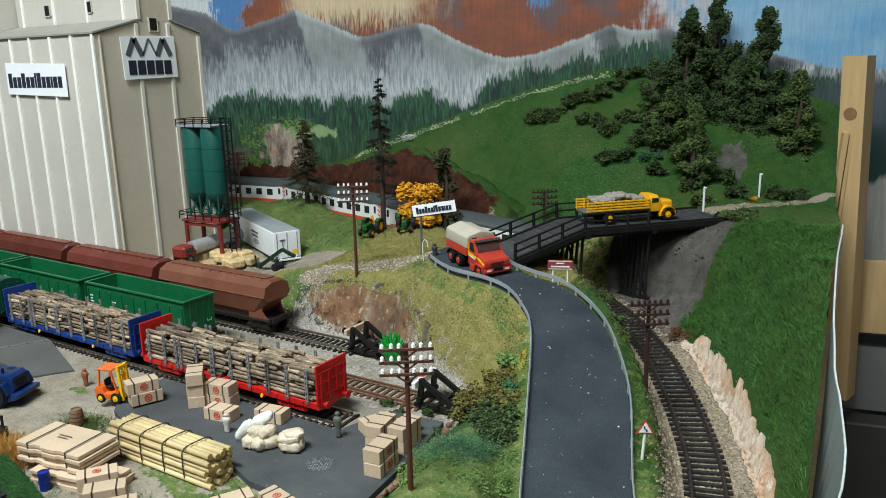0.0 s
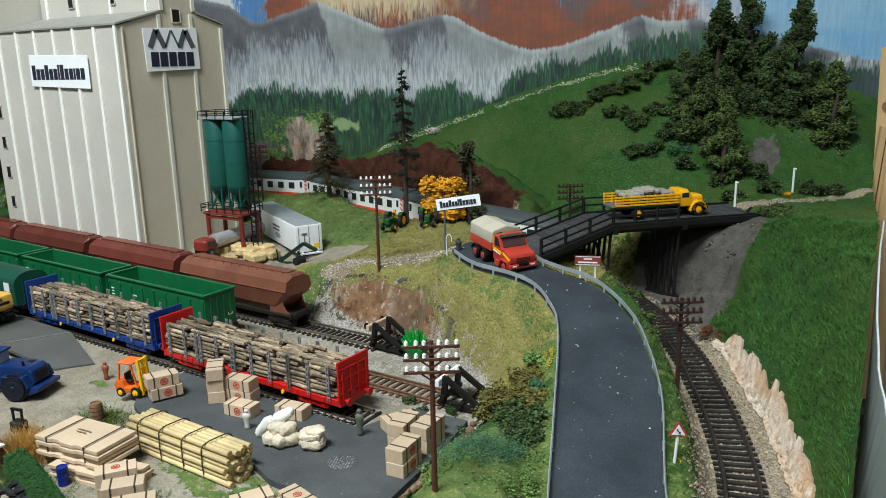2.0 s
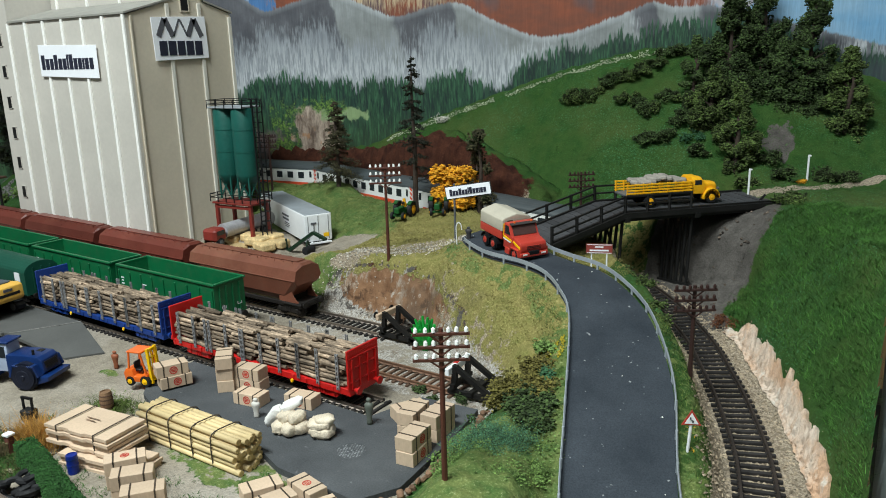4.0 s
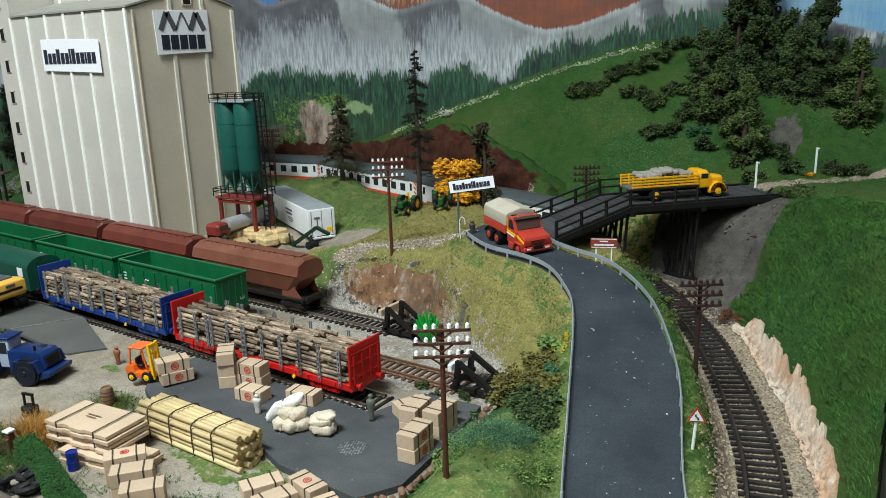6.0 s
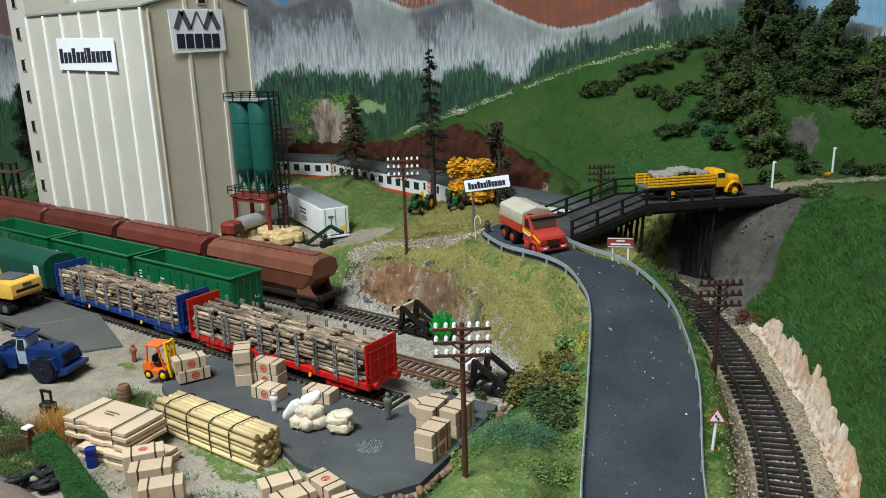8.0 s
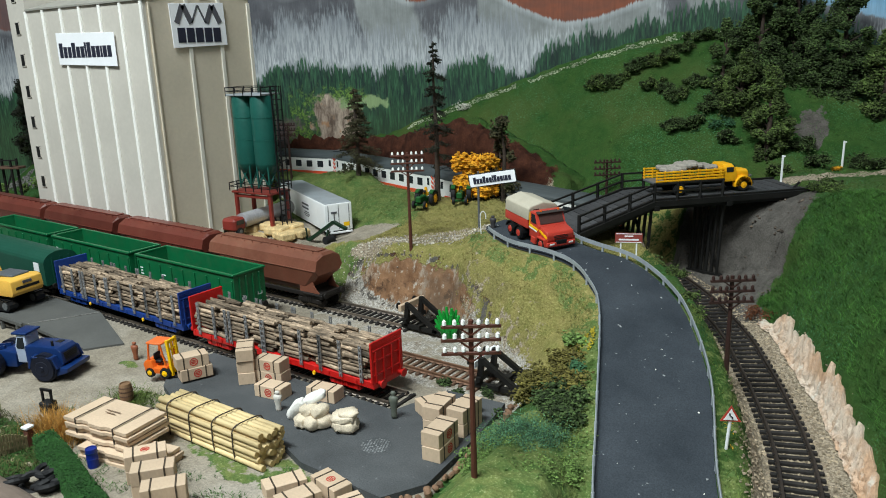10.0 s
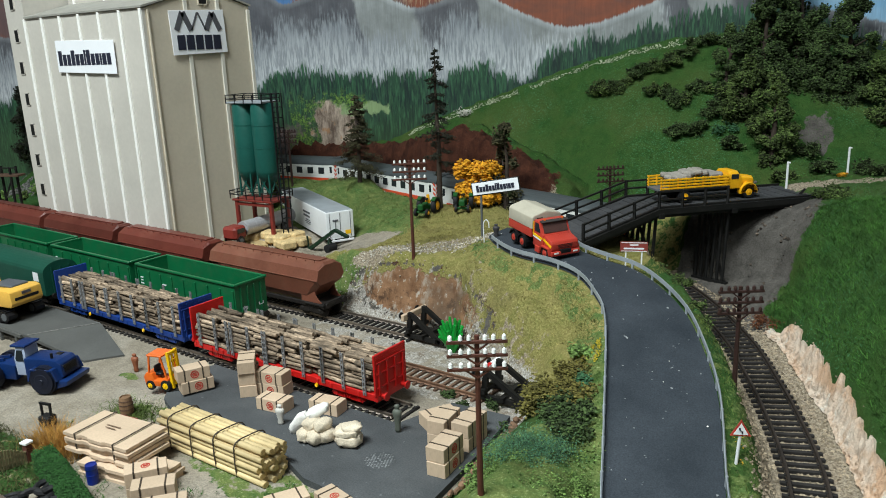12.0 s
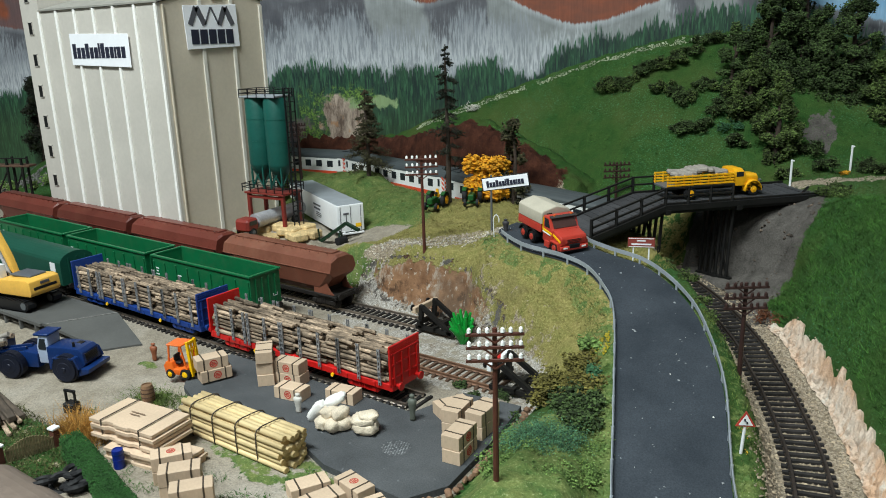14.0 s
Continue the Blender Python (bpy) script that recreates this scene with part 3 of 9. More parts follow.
m_lime = (fr > 1) * (fy > 2) * (px > -245) * (1 - ease(352, 372, py)) * (side < -30) * 0.9
m_lime = np.maximum(m_lime, moss)
m_lime = np.maximum(m_lime, 0.95 * ease(555, 585, py) * (side < -18) * (px > -770) * ease(-455, -500, px + 0.4 * (py - 620)))
m_lime = np.maximum(m_lime, (1 - ease(0.6, 1.1, np.hypot((px + 488) / 34, (py - 505) / 16))) * (fy > 1))
m_lime = np.maximum(m_lime, (fr > 0) * (1 - ease(14, 22, fr)) * (side < -16) * (py < 545) * (0.5 + 0.35 * wobble(px, py, 26, 63)))
m_dark = np.maximum(m_dark, 0.8 * (1 - ease(0.55, 1.1, np.hypot((px + 166) / 17, (py - 814) / 22) + 0.3 * wobble(px, py, 22, 68))))
m_gravel = np.maximum(m_gravel, (1 - ease(14, 40, fy + 9 * wobble(px, py, 24, 69))) * (fy > 2) * ease(-350, -335, px) * (1 - ease(-250, -238, px)) * (py > 385) * (0.42 + 0.15 * wobble(px, py, 14, 60)))
ring = np.hypot((px + 389) / 84, (gz - 21 - 0.03 * (px + 392)) / 22)
m_chalk = np.maximum(m_chalk, (0.45 + 0.5 * wobble(px, py, 15, 98)) * ease(0.80, 0.90, ring) * (1 - ease(0.97, 1.02, ring)) * (fy > 0) * (py < 518) * (py > 455))
m_dirt = m_dirt * (1 - 0.8 * (m_chalk > 0.5) * (ring < 1) * (ring > 0.84) * (py > 455) * (py < 518) * (fy > 0))
# dark ring along the bank's rim: shade under its overhang, put into the colour
m_dark = np.maximum(m_dark, (0.5 + 0.5 * wobble(px, py, 12, 97)) * ease(0.86, 0.96, ring) * (1 - ease(1.02, 1.12, ring)) * (fy > 0) * (py < 518) * (py > 455))
m_rust_and_shade = np.maximum(m_rust_and_shade, 0.5 * ease(0.86, 0.96, ring) * (1 - ease(1.04, 1.14, ring)) * (fy > 0) * (py < 518) * (py > 455))
path = np.interp(px, [-185, -160, -136, -113, -80, -40], [716, 727, 740, 758, 790, 830])
m_gravel = np.maximum(m_gravel, 0.85 * (1 - ease(9, 15, np.abs(py - path) + 3 * wobble(px, py, 20, 70))) * ease(-178, -168, px))
verts = np.stack([px, py, gz], 1)
nx, ny = len(xs), len(ys)
i = np.arange(nx * ny).reshape(ny, nx)
quads = np.stack([i[:-1, :-1], i[:-1, 1:], i[1:, 1:], i[1:, :-1]], 2).reshape(-1, 4)
keep = (0.242 * px + 948 - py) > -12
quads = quads[keep[quads].all(1)]
# the board ends at a plank along the right
RIGHT_EDGE = smooth_line([(-10, 60), (-16, 200), (-22, 300), (-27, 353), (-31, 402), (-35, 454), (-39, 506), (-44, 578), (-54, 712), (-66, 790), (-78, 905)], 10)
edge_x = np.interp(py, RIGHT_EDGE[:, 1], RIGHT_EDGE[:, 0])
quads = quads[(px < edge_x)[quads].all(1)]
ground = raw("ground", verts.tolist(), quads.tolist(), M_ground, smooth=True)
tagged(ground, "modelled landscape of sand, grass, ballast and rock on a layout board", "ground", kind="structure")
for name, values in (("sand", m_sandy), ("chalk", m_chalk), ("olive", m_olive), ("lime", m_lime), ("dirt", m_dirt), ("rust", m_rust_and_shade), ("gravel", m_gravel), ("dark", m_dark)):
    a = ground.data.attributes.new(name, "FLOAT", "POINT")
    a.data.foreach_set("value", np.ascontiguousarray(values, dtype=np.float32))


# ---------------------------------------------------------------- painted backdrop
def curve_node(g, v, lo, hi, points, scale, sharp=False):
    """A drawn line: height over the board's length."""
    n = g.t.nodes.new("ShaderNodeFloatCurve")
    g.put(n.inputs["Value"], g.span(v, lo, hi, 0, 1))
    c = n.mapping.curves[0]
    pts = [((x - lo) / (hi - lo), y / scale) for x, y in points]
    c.points[0].location, c.points[1].location = pts[0], pts[-1]
    for p in pts[1:-1]:
        c.points.new(*p)
    for p in c.points:
        p.handle_type = "VECTOR" if sharp else "AUTO"
    n.mapping.update()
    return g.math("MULTIPLY", n.outputs[0], scale)


def backdrop_material():
    g = Nodes("painted_board")
    sep = g.t.nodes.new("ShaderNodeSeparateXYZ")
    g.put(sep.inputs[0], g.co)
    u, v = g.math("MULTIPLY", sep.outputs[0], 1000), g.math("MULTIPLY", sep.outputs[2], 1000)
    streak = g.noise(520, 4, 0.7, stretch=(1, 1, 0.06))
    streak2 = g.noise(110, 3, 0.6, stretch=(1, 1, 0.10))
    blot = g.noise(9, 4, 0.6, stretch=(1, 1, 1.8))
    mid = g.noise(30, 4, 0.6)
    brush = g.span(g.noise(420, 2, 0.6, stretch=(1, 1, 0.13)), 0.36, 0.64, 0, 1)
    ridge = curve_node(g, u, -1420, 80, [(-1420, 262), (-1330, 250), (-1290, 238), (-1180, 285), (-1060, 300), (-960, 318), (-927, 311), (-869, 298), (-835, 276), (-821, 275), (-751, 292), (-735, 297), (-698, 283), (-654, 264), (-635, 260),
                                         (-603, 268), (-567, 275), (-549, 272), (-520, 255), (-473, 235), (-451, 230), (-417, 234), (-390, 243), (-359, 253), (-328, 265), (-307, 258), (-268, 258), (-200, 240), (-139, 223), (-102, 212), (80, 204)], 400, True)
    trees = curve_node(g, u, -1420, 80, [(-1420, 150), (-1290, 165), (-1100, 170), (-960, 168), (-883, 170), (-844, 189), (-759, 191), (-705, 181), (-658, 182), (-594, 185), (-557, 191), (-515, 178), (-485, 194), (-451, 211), (-406, 220), (-363, 227),
                                         (-312, 238), (-287, 243), (-230, 240), (-120, 205), (80, 190)], 400)
    mist_top = curve_node(g, u, -1420, 80, [(-1420, 225), (-1100, 245), (-890, 240), (-803, 246), (-753, 262), (-714, 240), (-630, 231), (-590, 250), (-558, 248), (-520, 238), (-479, 222), (-417, 222), (-369, 226), (-300, 230), (80, 190)], 400)

    def band(x, lo, hi, soft):
        """One between two bounds, falling off softly outside them."""
        return g.math("MULTIPLY", g.span(x, lo - soft, lo + soft, 0, 1, "SMOOTHSTEP"), g.span(x, hi - soft, hi + soft, 1, 0, "SMOOTHSTEP"))

    # sky: blue with rust-coloured and cream cloud banks, brushed on upright
    su = g.math("ADD", u, g.math("ADD", g.span(g.noise(20, 4, 0.65), 0.25, 0.75, -34, 34), g.span(brush, 0, 1, -9, 9)))
    sv = g.math("ADD", v, g.span(brush, 0, 1, -12, 12))
    sky = g.mix(g.span(blot, 0.40, 0.60, 0, 1), (0.16, 0.37, 0.60), (0.27, 0.46, 0.64))
    rust = g.mix(g.span(g.noise(24, 4, 0.65, stretch=(1, 1, 2)), 0.35, 0.65, 0, 1), (0.27, 0.072, 0.032), (0.165, 0.058, 0.036))
    rust = g.mix(g.span(g.noise(13, 3, 0.55), 0.52, 0.60, 0, 0.75), rust, (0.105, 0.085, 0.095))
    sky = g.mix(band(su, -930, -862, 10), sky, (0.56, 0.58, 0.60))
    sky = g.mix(band(su, -862, -812, 8), sky, (0.07, 0.19, 0.42))
    sky = g.mix(g.math("MAXIMUM", band(su, -812, -270, 10), g.span(u, -1230, -1280, 0, 1)), sky, rust)
    sky = g.mix(g.math("MULTIPLY", band(su, -735, -560, 34), g.span(sv, 268, 292, 0, 0.95)), sky, (0.60, 0.47, 0.30))
    sky = g.mix(g.math("MULTIPLY", band(su, -432, -408, 6), g.span(sv, 282, 290, 0, 1)), sky, (0.09, 0.21, 0.42))
    sky = g.mix(g.math("MULTIPLY", band(su, -285, -225, 16), g.span(g.noise(60, 3, 0.6), 0.40, 0.60, 0.25, 0.95)), sky, (0.52, 0.47, 0.50))
    # mountains: slate with lighter right flanks, mist below, wooded foot
    bent_u = g.math("ADD", u, g.span(g.noise(26, 4, 0.6), 0.3, 0.7, -5, 5))
    lit = 0.0
    for peak, top, wide in ((-1060, 300, 90), (-735, 297, 76), (-567, 275, 208), (-328, 265, 45)):
        d = g.math("SUBTRACT", bent_u, g.math("ADD", peak, g.math("MULTIPLY", g.math("SUBTRACT", top, v), 0.36)))
        lit = g.math("MAXIMUM", lit, g.math("MULTIPLY", g.span(d, -2, 2, 0, 1), g.span(d, wide - 4, wide + 4, 1, 0)))
    mount = g.mix(lit, g.mix(g.span(g.noise(30, 4, 0.6), 0.35, 0.65, 0, 1), (0.075, 0.078, 0.092), (0.125, 0.128, 0.145)), g.mix(g.span(mid, 0.35, 0.65, 0, 1), (0.21, 0.225, 0.225), (0.31, 0.33, 0.335)))
    crest = g.math("SUBTRACT", ridge, v)
    mount = g.mix(g.math("MULTIPLY", g.span(crest, 0, 8, 1, 0), g.span(lit, 0, 1, 0.25, 0.7)), mount, (0.50, 0.53, 0.56))
    low = g.span(g.math("SUBTRACT", v, trees), -4, 50, 1, 0.22)
    mist = g.mix(g.math("MULTIPLY", g.span(brush, 0.15, 0.8, 0.30, 1), low), (0.185, 0.207, 0.235), (0.64, 0.67, 0.70))
    veil = g.math("SUBTRACT", g.math("ADD", mist_top, g.math("ADD", g.span(g.noise(15, 4, 0.6), 0.28, 0.72, -22, 22), g.span(brush, 0, 1, -12, 12))), v)
    mount = g.mix(g.span(veil, -4, 20, 0, 0.92), mount, mist)
    wood = g.mix(g.span(streak2, 0.34, 0.64, 0, 1), (0.006, 0.034, 0.022), (0.020, 0.082, 0.040))
    wood = g.mix(g.span(g.noise(20, 4, 0.6, stretch=(1, 1, 0.5)), 0.50, 0.62, 0, 0.8), wood, g.mix(streak2, (0.012, 0.060, 0.062), (0.045, 0.115, 0.040)))
    wood = g.mix(g.span(brush, 0.66, 0.95, 0, 0.6), wood, (0.055, 0.180, 0.085))
    wood = g.mix(g.span(brush, 0.36, 0.10, 0, 0.85), wood, (0.004, 0.022, 0.020))
    wood = g.mix(g.math("MULTIPLY", g.span(streak, 0.64, 0.74, 0, 0.5), g.span(g.noise(12, 2, 0.5), 0.5, 0.6, 0, 1)), wood, (0.30, 0.42, 0.34))
    wood = g.times(g.mix(g.span(v, 95, 150, 0.35, 0), wood, (0.07, 0.13, 0.04)), 0.82)
    cu_ = g.math("ADD", u, g.span(g.noise(45, 4, 0.65), 0.25, 0.75, -26, 26))
    cv_ = g.math("ADD", v, g.span(g.noise(38, 4, 0.65), 0.25, 0.75, -16, 16))
    rockc = g.mix(g.span(g.noise(90, 5, 0.75, stretch=(1, 1, 0.35)), 0.38, 0.62, 0, 1), (0.115, 0.075, 0.055), (0.50, 0.40, 0.32))
    rockc = g.mix(g.span(g.noise(50, 3, 0.6), 0.60, 0.66, 0, 0.7), rockc, (0.42, 0.20, 0.08))
    wood = g.mix(g.math("MULTIPLY", band(cu_, -792, -728, 5), g.span(cv_, 150, 142, 0, 1)), wood, rockc)
    wood = g.mix(g.math("MULTIPLY", band(cu_, -880, -806, 10), g.span(cv_, 120, 108, 0, 1)), wood, (0.16, 0.12, 0.12))
    wood = g.mix(g.math("MULTIPLY", band(cu_, -755, -690, 6), band(cv_, 134, 148, 3)), wood, (0.24, 0.34, 0.16))
    sprig = g.math("MAXIMUM", g.math("MULTIPLY", band(cu_, -832, -796, 6), g.span(cv_, 158, 146, 0, 1)), g.math("MULTIPLY", band(cu_, -796, -720, 8), band(cv_, 142, 160, 4)))
    sprig = g.math("MULTIPLY", sprig, g.span(g.noise(80, 5, 0.75), 0.44, 0.50, 0, 1))
    wood = g.mix(sprig, wood, g.mix(g.span(g.noise(300, 3, 0.7), 0.4, 0.6, 0, 1), (0.012, 0.050, 0.018), (0.17, 0.29, 0.05)))
    woodline = g.math("ADD", trees, g.math("ADD", g.span(brush, 0, 1, -7, 7), g.span(g.noise(34, 3, 0.6, stretch=(1, 1, 0.4)), 0.3, 0.7, -9, 9)))
    c = g.mix(g.span(g.math("SUBTRACT", g.math("ADD", ridge, g.span(streak, 0.2, 0.8, -3, 3)), v), -1.2, 1.2, 0, 1), sky, mount)
    c = g.mix(g.span(g.math("SUBTRACT", woodline, v), -3.5, 3.5, 0, 1), c, wood)
    palefoot = g.math("MULTIPLY", g.span(u, -90, -60, 0, 1), g.span(g.math("ADD", v, g.span(streak2, 0.2, 0.8, -8, 8)), 98, 90, 0, 1))
    rightwood = g.math("MULTIPLY", g.span(u, -140, -60, 0, 1), g.span(v, 206, 188, 0, 1))
    c = g.mix(rightwood, c, g.mix(g.span(v, 120, 195, 0, 1), (0.012, 0.045, 0.040), (0.085, 0.095, 0.12)))
    c = g.mix(palefoot, c, (0.42, 0.41, 0.38))
    c = g.times(c, g.span(streak, 0.2, 0.8, 0.68, 1.08))
    g.put(g.b.inputs["Base Color"], c)
    g.b.inputs["Roughness"].default_value = 0.6
    g.bump(streak, 0.25, 0.0008)
    return g.m


bm = bmesh.new()
turn = math.degrees(math.atan(0.242))
box(bm, -600, 0, 210, 2500, 6, 780)
backdrop = part("backdrop", bm, backdrop_material())
tagged(backdrop, "plywood backdrop board painted with misty mountains, woods and clouds", "backdrop", kind="structure")
backdrop.matrix_basis = pose(0, 0.9535, 0, 0, 0, turn)


# ---------------------------------------------------------------- the room round the layout
def slab(name, label, x0, y0, z0, x1, y1, z1, material, category):
    bm = bmesh.new()
    box(bm, (x0 + x1) / 2, (y0 + y1) / 2, (z0 + z1) / 2, x1 - x0, y1 - y0, z1 - z0)
    return tagged(part(name, bm, material), label, category, kind="structure")


RX0, RX1, RY0, RY1 = -2300, 1200, -1600, 1500
slab("floor", "grey floor of the hobby room", RX0, RY0, -1010, RX1, RY1, -990, M_floorboard, "floor")
slab("ceiling", "dark grey plastered ceiling, out of view", RX0, RY0, 1560, RX1, RY1, 1580, M_plaster, "ceiling")
slab("wall_south", "plain plastered wall", RX0, RY0 - 20, -990, RX1, RY0, 1560, M_plaster, "wall")
slab("wall_north", "plain plastered wall", RX0, RY1, -990, RX1, RY1 + 20, 1560, M_plaster, "wall")
slab("wall_west", "plain plastered wall", RX0 - 20, RY0, -990, RX0, RY1, 1560, M_plaster, "wall")
slab("wall_east", "plain plastered wall", RX1, RY0, -990, RX1 + 20, RY1, 1560, M_plaster, "wall")

# ---------------------------------------------------------------- road
road = thing("road", 0, 0, 0, 0, "dark grey asphalt road with pale specks, climbing to the bridge", "road", kind="structure")


def asphalt(name, coarse, gain=1.0, low=(0.022, 0.028, 0.036), high=(0.043, 0.051, 0.062)):
    g = Nodes(name)
    n1, n2, n3 = g.noise(25, 4), g.noise(1100, 3, 0.7), g.noise(210, 2)
    c = g.mix(g.span(n1, 0.3, 0.7, 0, 1), low, high)
    c = g.times(c, g.span(n2, 0.25, 0.75, 0.65 * gain, 1.35 * gain))
    c = g.mix(g.span(n3, 0.70, 0.74, 0, coarse), c, (0.30, 0.31, 0.32))
    g.put(g.b.inputs["Base Color"], c)
    g.b.inputs["Roughness"].default_value = 0.85
    g.b.inputs["Specular IOR Level"].default_value = 0.25
    g.bump(n2, 0.5, 0.0006)
    return g.m


M_asphalt = asphalt("asphalt", 0.8)
n = 90
el = np.stack([np.interp(np.linspace(0, 1, n), np.linspace(0, 1, len(ROAD_L)), ROAD_L[:, k]) for k in (0, 1)], 1)
er = np.stack([np.interp(np.linspace(0, 1, n), np.linspace(0, 1, len(ROAD_R)), ROAD_R[:, k]) for k in (0, 1)], 1)
cols = 9
rv = []
for a, b in zip(el, er):
    for k in range(cols):
        q = a + (b - a) * k / (cols - 1)
        camber = 0.8 * (1 - (2 * k / (cols - 1) - 1) ** 2)
        rv.append((q[0], q[1], float(road_height(q[0], q[1])) + 0.4 + camber))
rf = [(r * cols + k, r * cols + k + 1, (r + 1) * cols + k + 1, (r + 1) * cols + k) for r in range(n - 1) for k in range(cols - 1)]
carriageway = raw("carriageway", rv, rf, M_asphalt, road, smooth=True)

# ---------------------------------------------------------------- tracks
def sweep(bm, line, offset, profile, dz):
    h = headings(line)
    rings = []
    for p, d in zip(line, h):
        nrm = (d[1], -d[0])
        rings.append([(p[0] + nrm[0] * (offset + a), p[1] + nrm[1] * (offset + a), p[2] + dz + b) for a, b in profile])
    return loft(bm, rings)


RAIL = [(-1.0, -2.6), (1.0, -2.6), (0.35, -1.9), (0.35, -0.9), (0.65, -0.7), (0.65, 0), (-0.65, 0), (-0.65, -0.7), (-0.35, -0.9), (-0.35, -1.9)]


def sleeper_mesh(name, material):
    bm = bmesh.new()
    box(bm, 0, 0, -3.4, 2.3, 26, 1.9, bevel=0.3)
    for s in (-8.9, 8.9):
        box(bm, 0, s, -2.3, 2.0, 3.0, 0.7)
    ob = part("sleeper", bm, material)
    me = ob.data
    bpy.data.objects.remove(ob)
    me.name = name
    return me


def track(name, line, rail_material, sleeper, label, pitch=5.8):
    t = thing(name, 0, 0, 0, 0, label, "railway track")
    for s in (-8.9, 8.9):
        bm = bmesh.new()
        sweep(bm, line[::2] if len(line) > 60 else line, s, RAIL, 0)
        part("rail", bm, rail_material, t)
    run = np.concatenate([[0], np.cumsum(np.linalg.norm(np.diff(line[:, :2], axis=0), axis=1))])
    h = headings(line)
    for s in np.arange(2, run[-1] - 2, pitch):
        k = int(np.searchsorted(run, s))
        x, y, z = (np.interp(s, run, line[:, j]) for j in range(3))
        shared("sleeper", sleeper, pose(x * K, y * K, z * K, 0, 0, math.degrees(math.atan2(h[k][1], h[k][0])) + RND.uniform(-1.5, 1.5)), t)
    return t


SLEEPER, SLEEPER_B = sleeper_mesh("sleeper", M_tie), sleeper_mesh("sleeper_brown", M_tiebrown)
T0, T1, T2 = 357.0, 406.0, 463.0
main_run = MAIN[MAIN[:, 1] > 200]
track("main_track", main_run, M_rust, SLEEPER, "curved single track with weathered rails on dark sleepers in ballast")


def straight(x0, y0, x1, y1, z=0.0):
    n = max(2, int(abs(x1 - x0) / 6))
    return np.stack([np.linspace(x0, x1, n), np.linspace(y0, y1, n), np.full(n, z)], 1)


track("siding_track", straight(-1180, T0 + 4, -300, T0), M_steel, SLEEPER, "straight siding beside the loading platform, dark sleepers")
track("siding_track", straight(-1180, T1 - 4, -268, T1 + 1), M_railbrown, SLEEPER_B, "rusty siding with brown sleepers ending at a buffer stop")
track("siding_track", straight(-1180, T2, -372, T2 + 3), M_steel, SLEEPER, "straight siding with dark sleepers ending at a buffer stop")


# ---------------------------------------------------------------- wagons
def wheelset(bm, x, r=5.4, gauge=16.5):
    for s in (-gauge / 2, gauge / 2):
        wheel(bm, x, s, r, r, 2.6, 18)
        wheel(bm, x, s * 0.86, r, r + 0.9, 0.8, 18)
    rod(bm, (x, -gauge / 2, r), (x, gauge / 2, r), 1.0)


def bogie(parent, x, material=None):
    b = bmesh.new()
    for s in (-11.0, 11.0):
        prism(b, [(x - 14, 5), (x - 12, 3.4), (x + 12, 3.4), (x + 14, 5), (x + 12, 7.5), (x + 5, 9.5), (x - 5, 9.5), (x - 12, 7.5)], "y", s - 0.9, s + 0.9)
        for k in (-10, 10):
            box(b, x + k, s * 1.07, 5.4, 3.4, 1.6, 3.6, 0.4)
        for k in (-2, 0, 2):
            rod(b, (x + k, s * 1.08, 4.2), (x + k, s * 1.08, 8.6), 0.9)
    box(b, x, 0, 7.5, 6, 20, 3, 0.4)
    part("bogie", b, material or M_under, parent)
    for k in (-10, 10):
        b = bmesh.new()
        wheelset(b, x + k)
        part("wheelset", b, M_under, parent)


def buffers(parent, half, material=None):
    for end in (-1, 1):
        for s in (-10, 10):
            b = bmesh.new()
            rod(b, (end * half, s, 11.5), (end * (half + 4.2), s, 11.5), 1.4, seg=10)
            rod(b, (end * (half + 4.2), s, 11.5), (end * (half + 5.2), s, 11.5), 2.6, seg=14)
            part("buffer", b, material or M_under, parent)


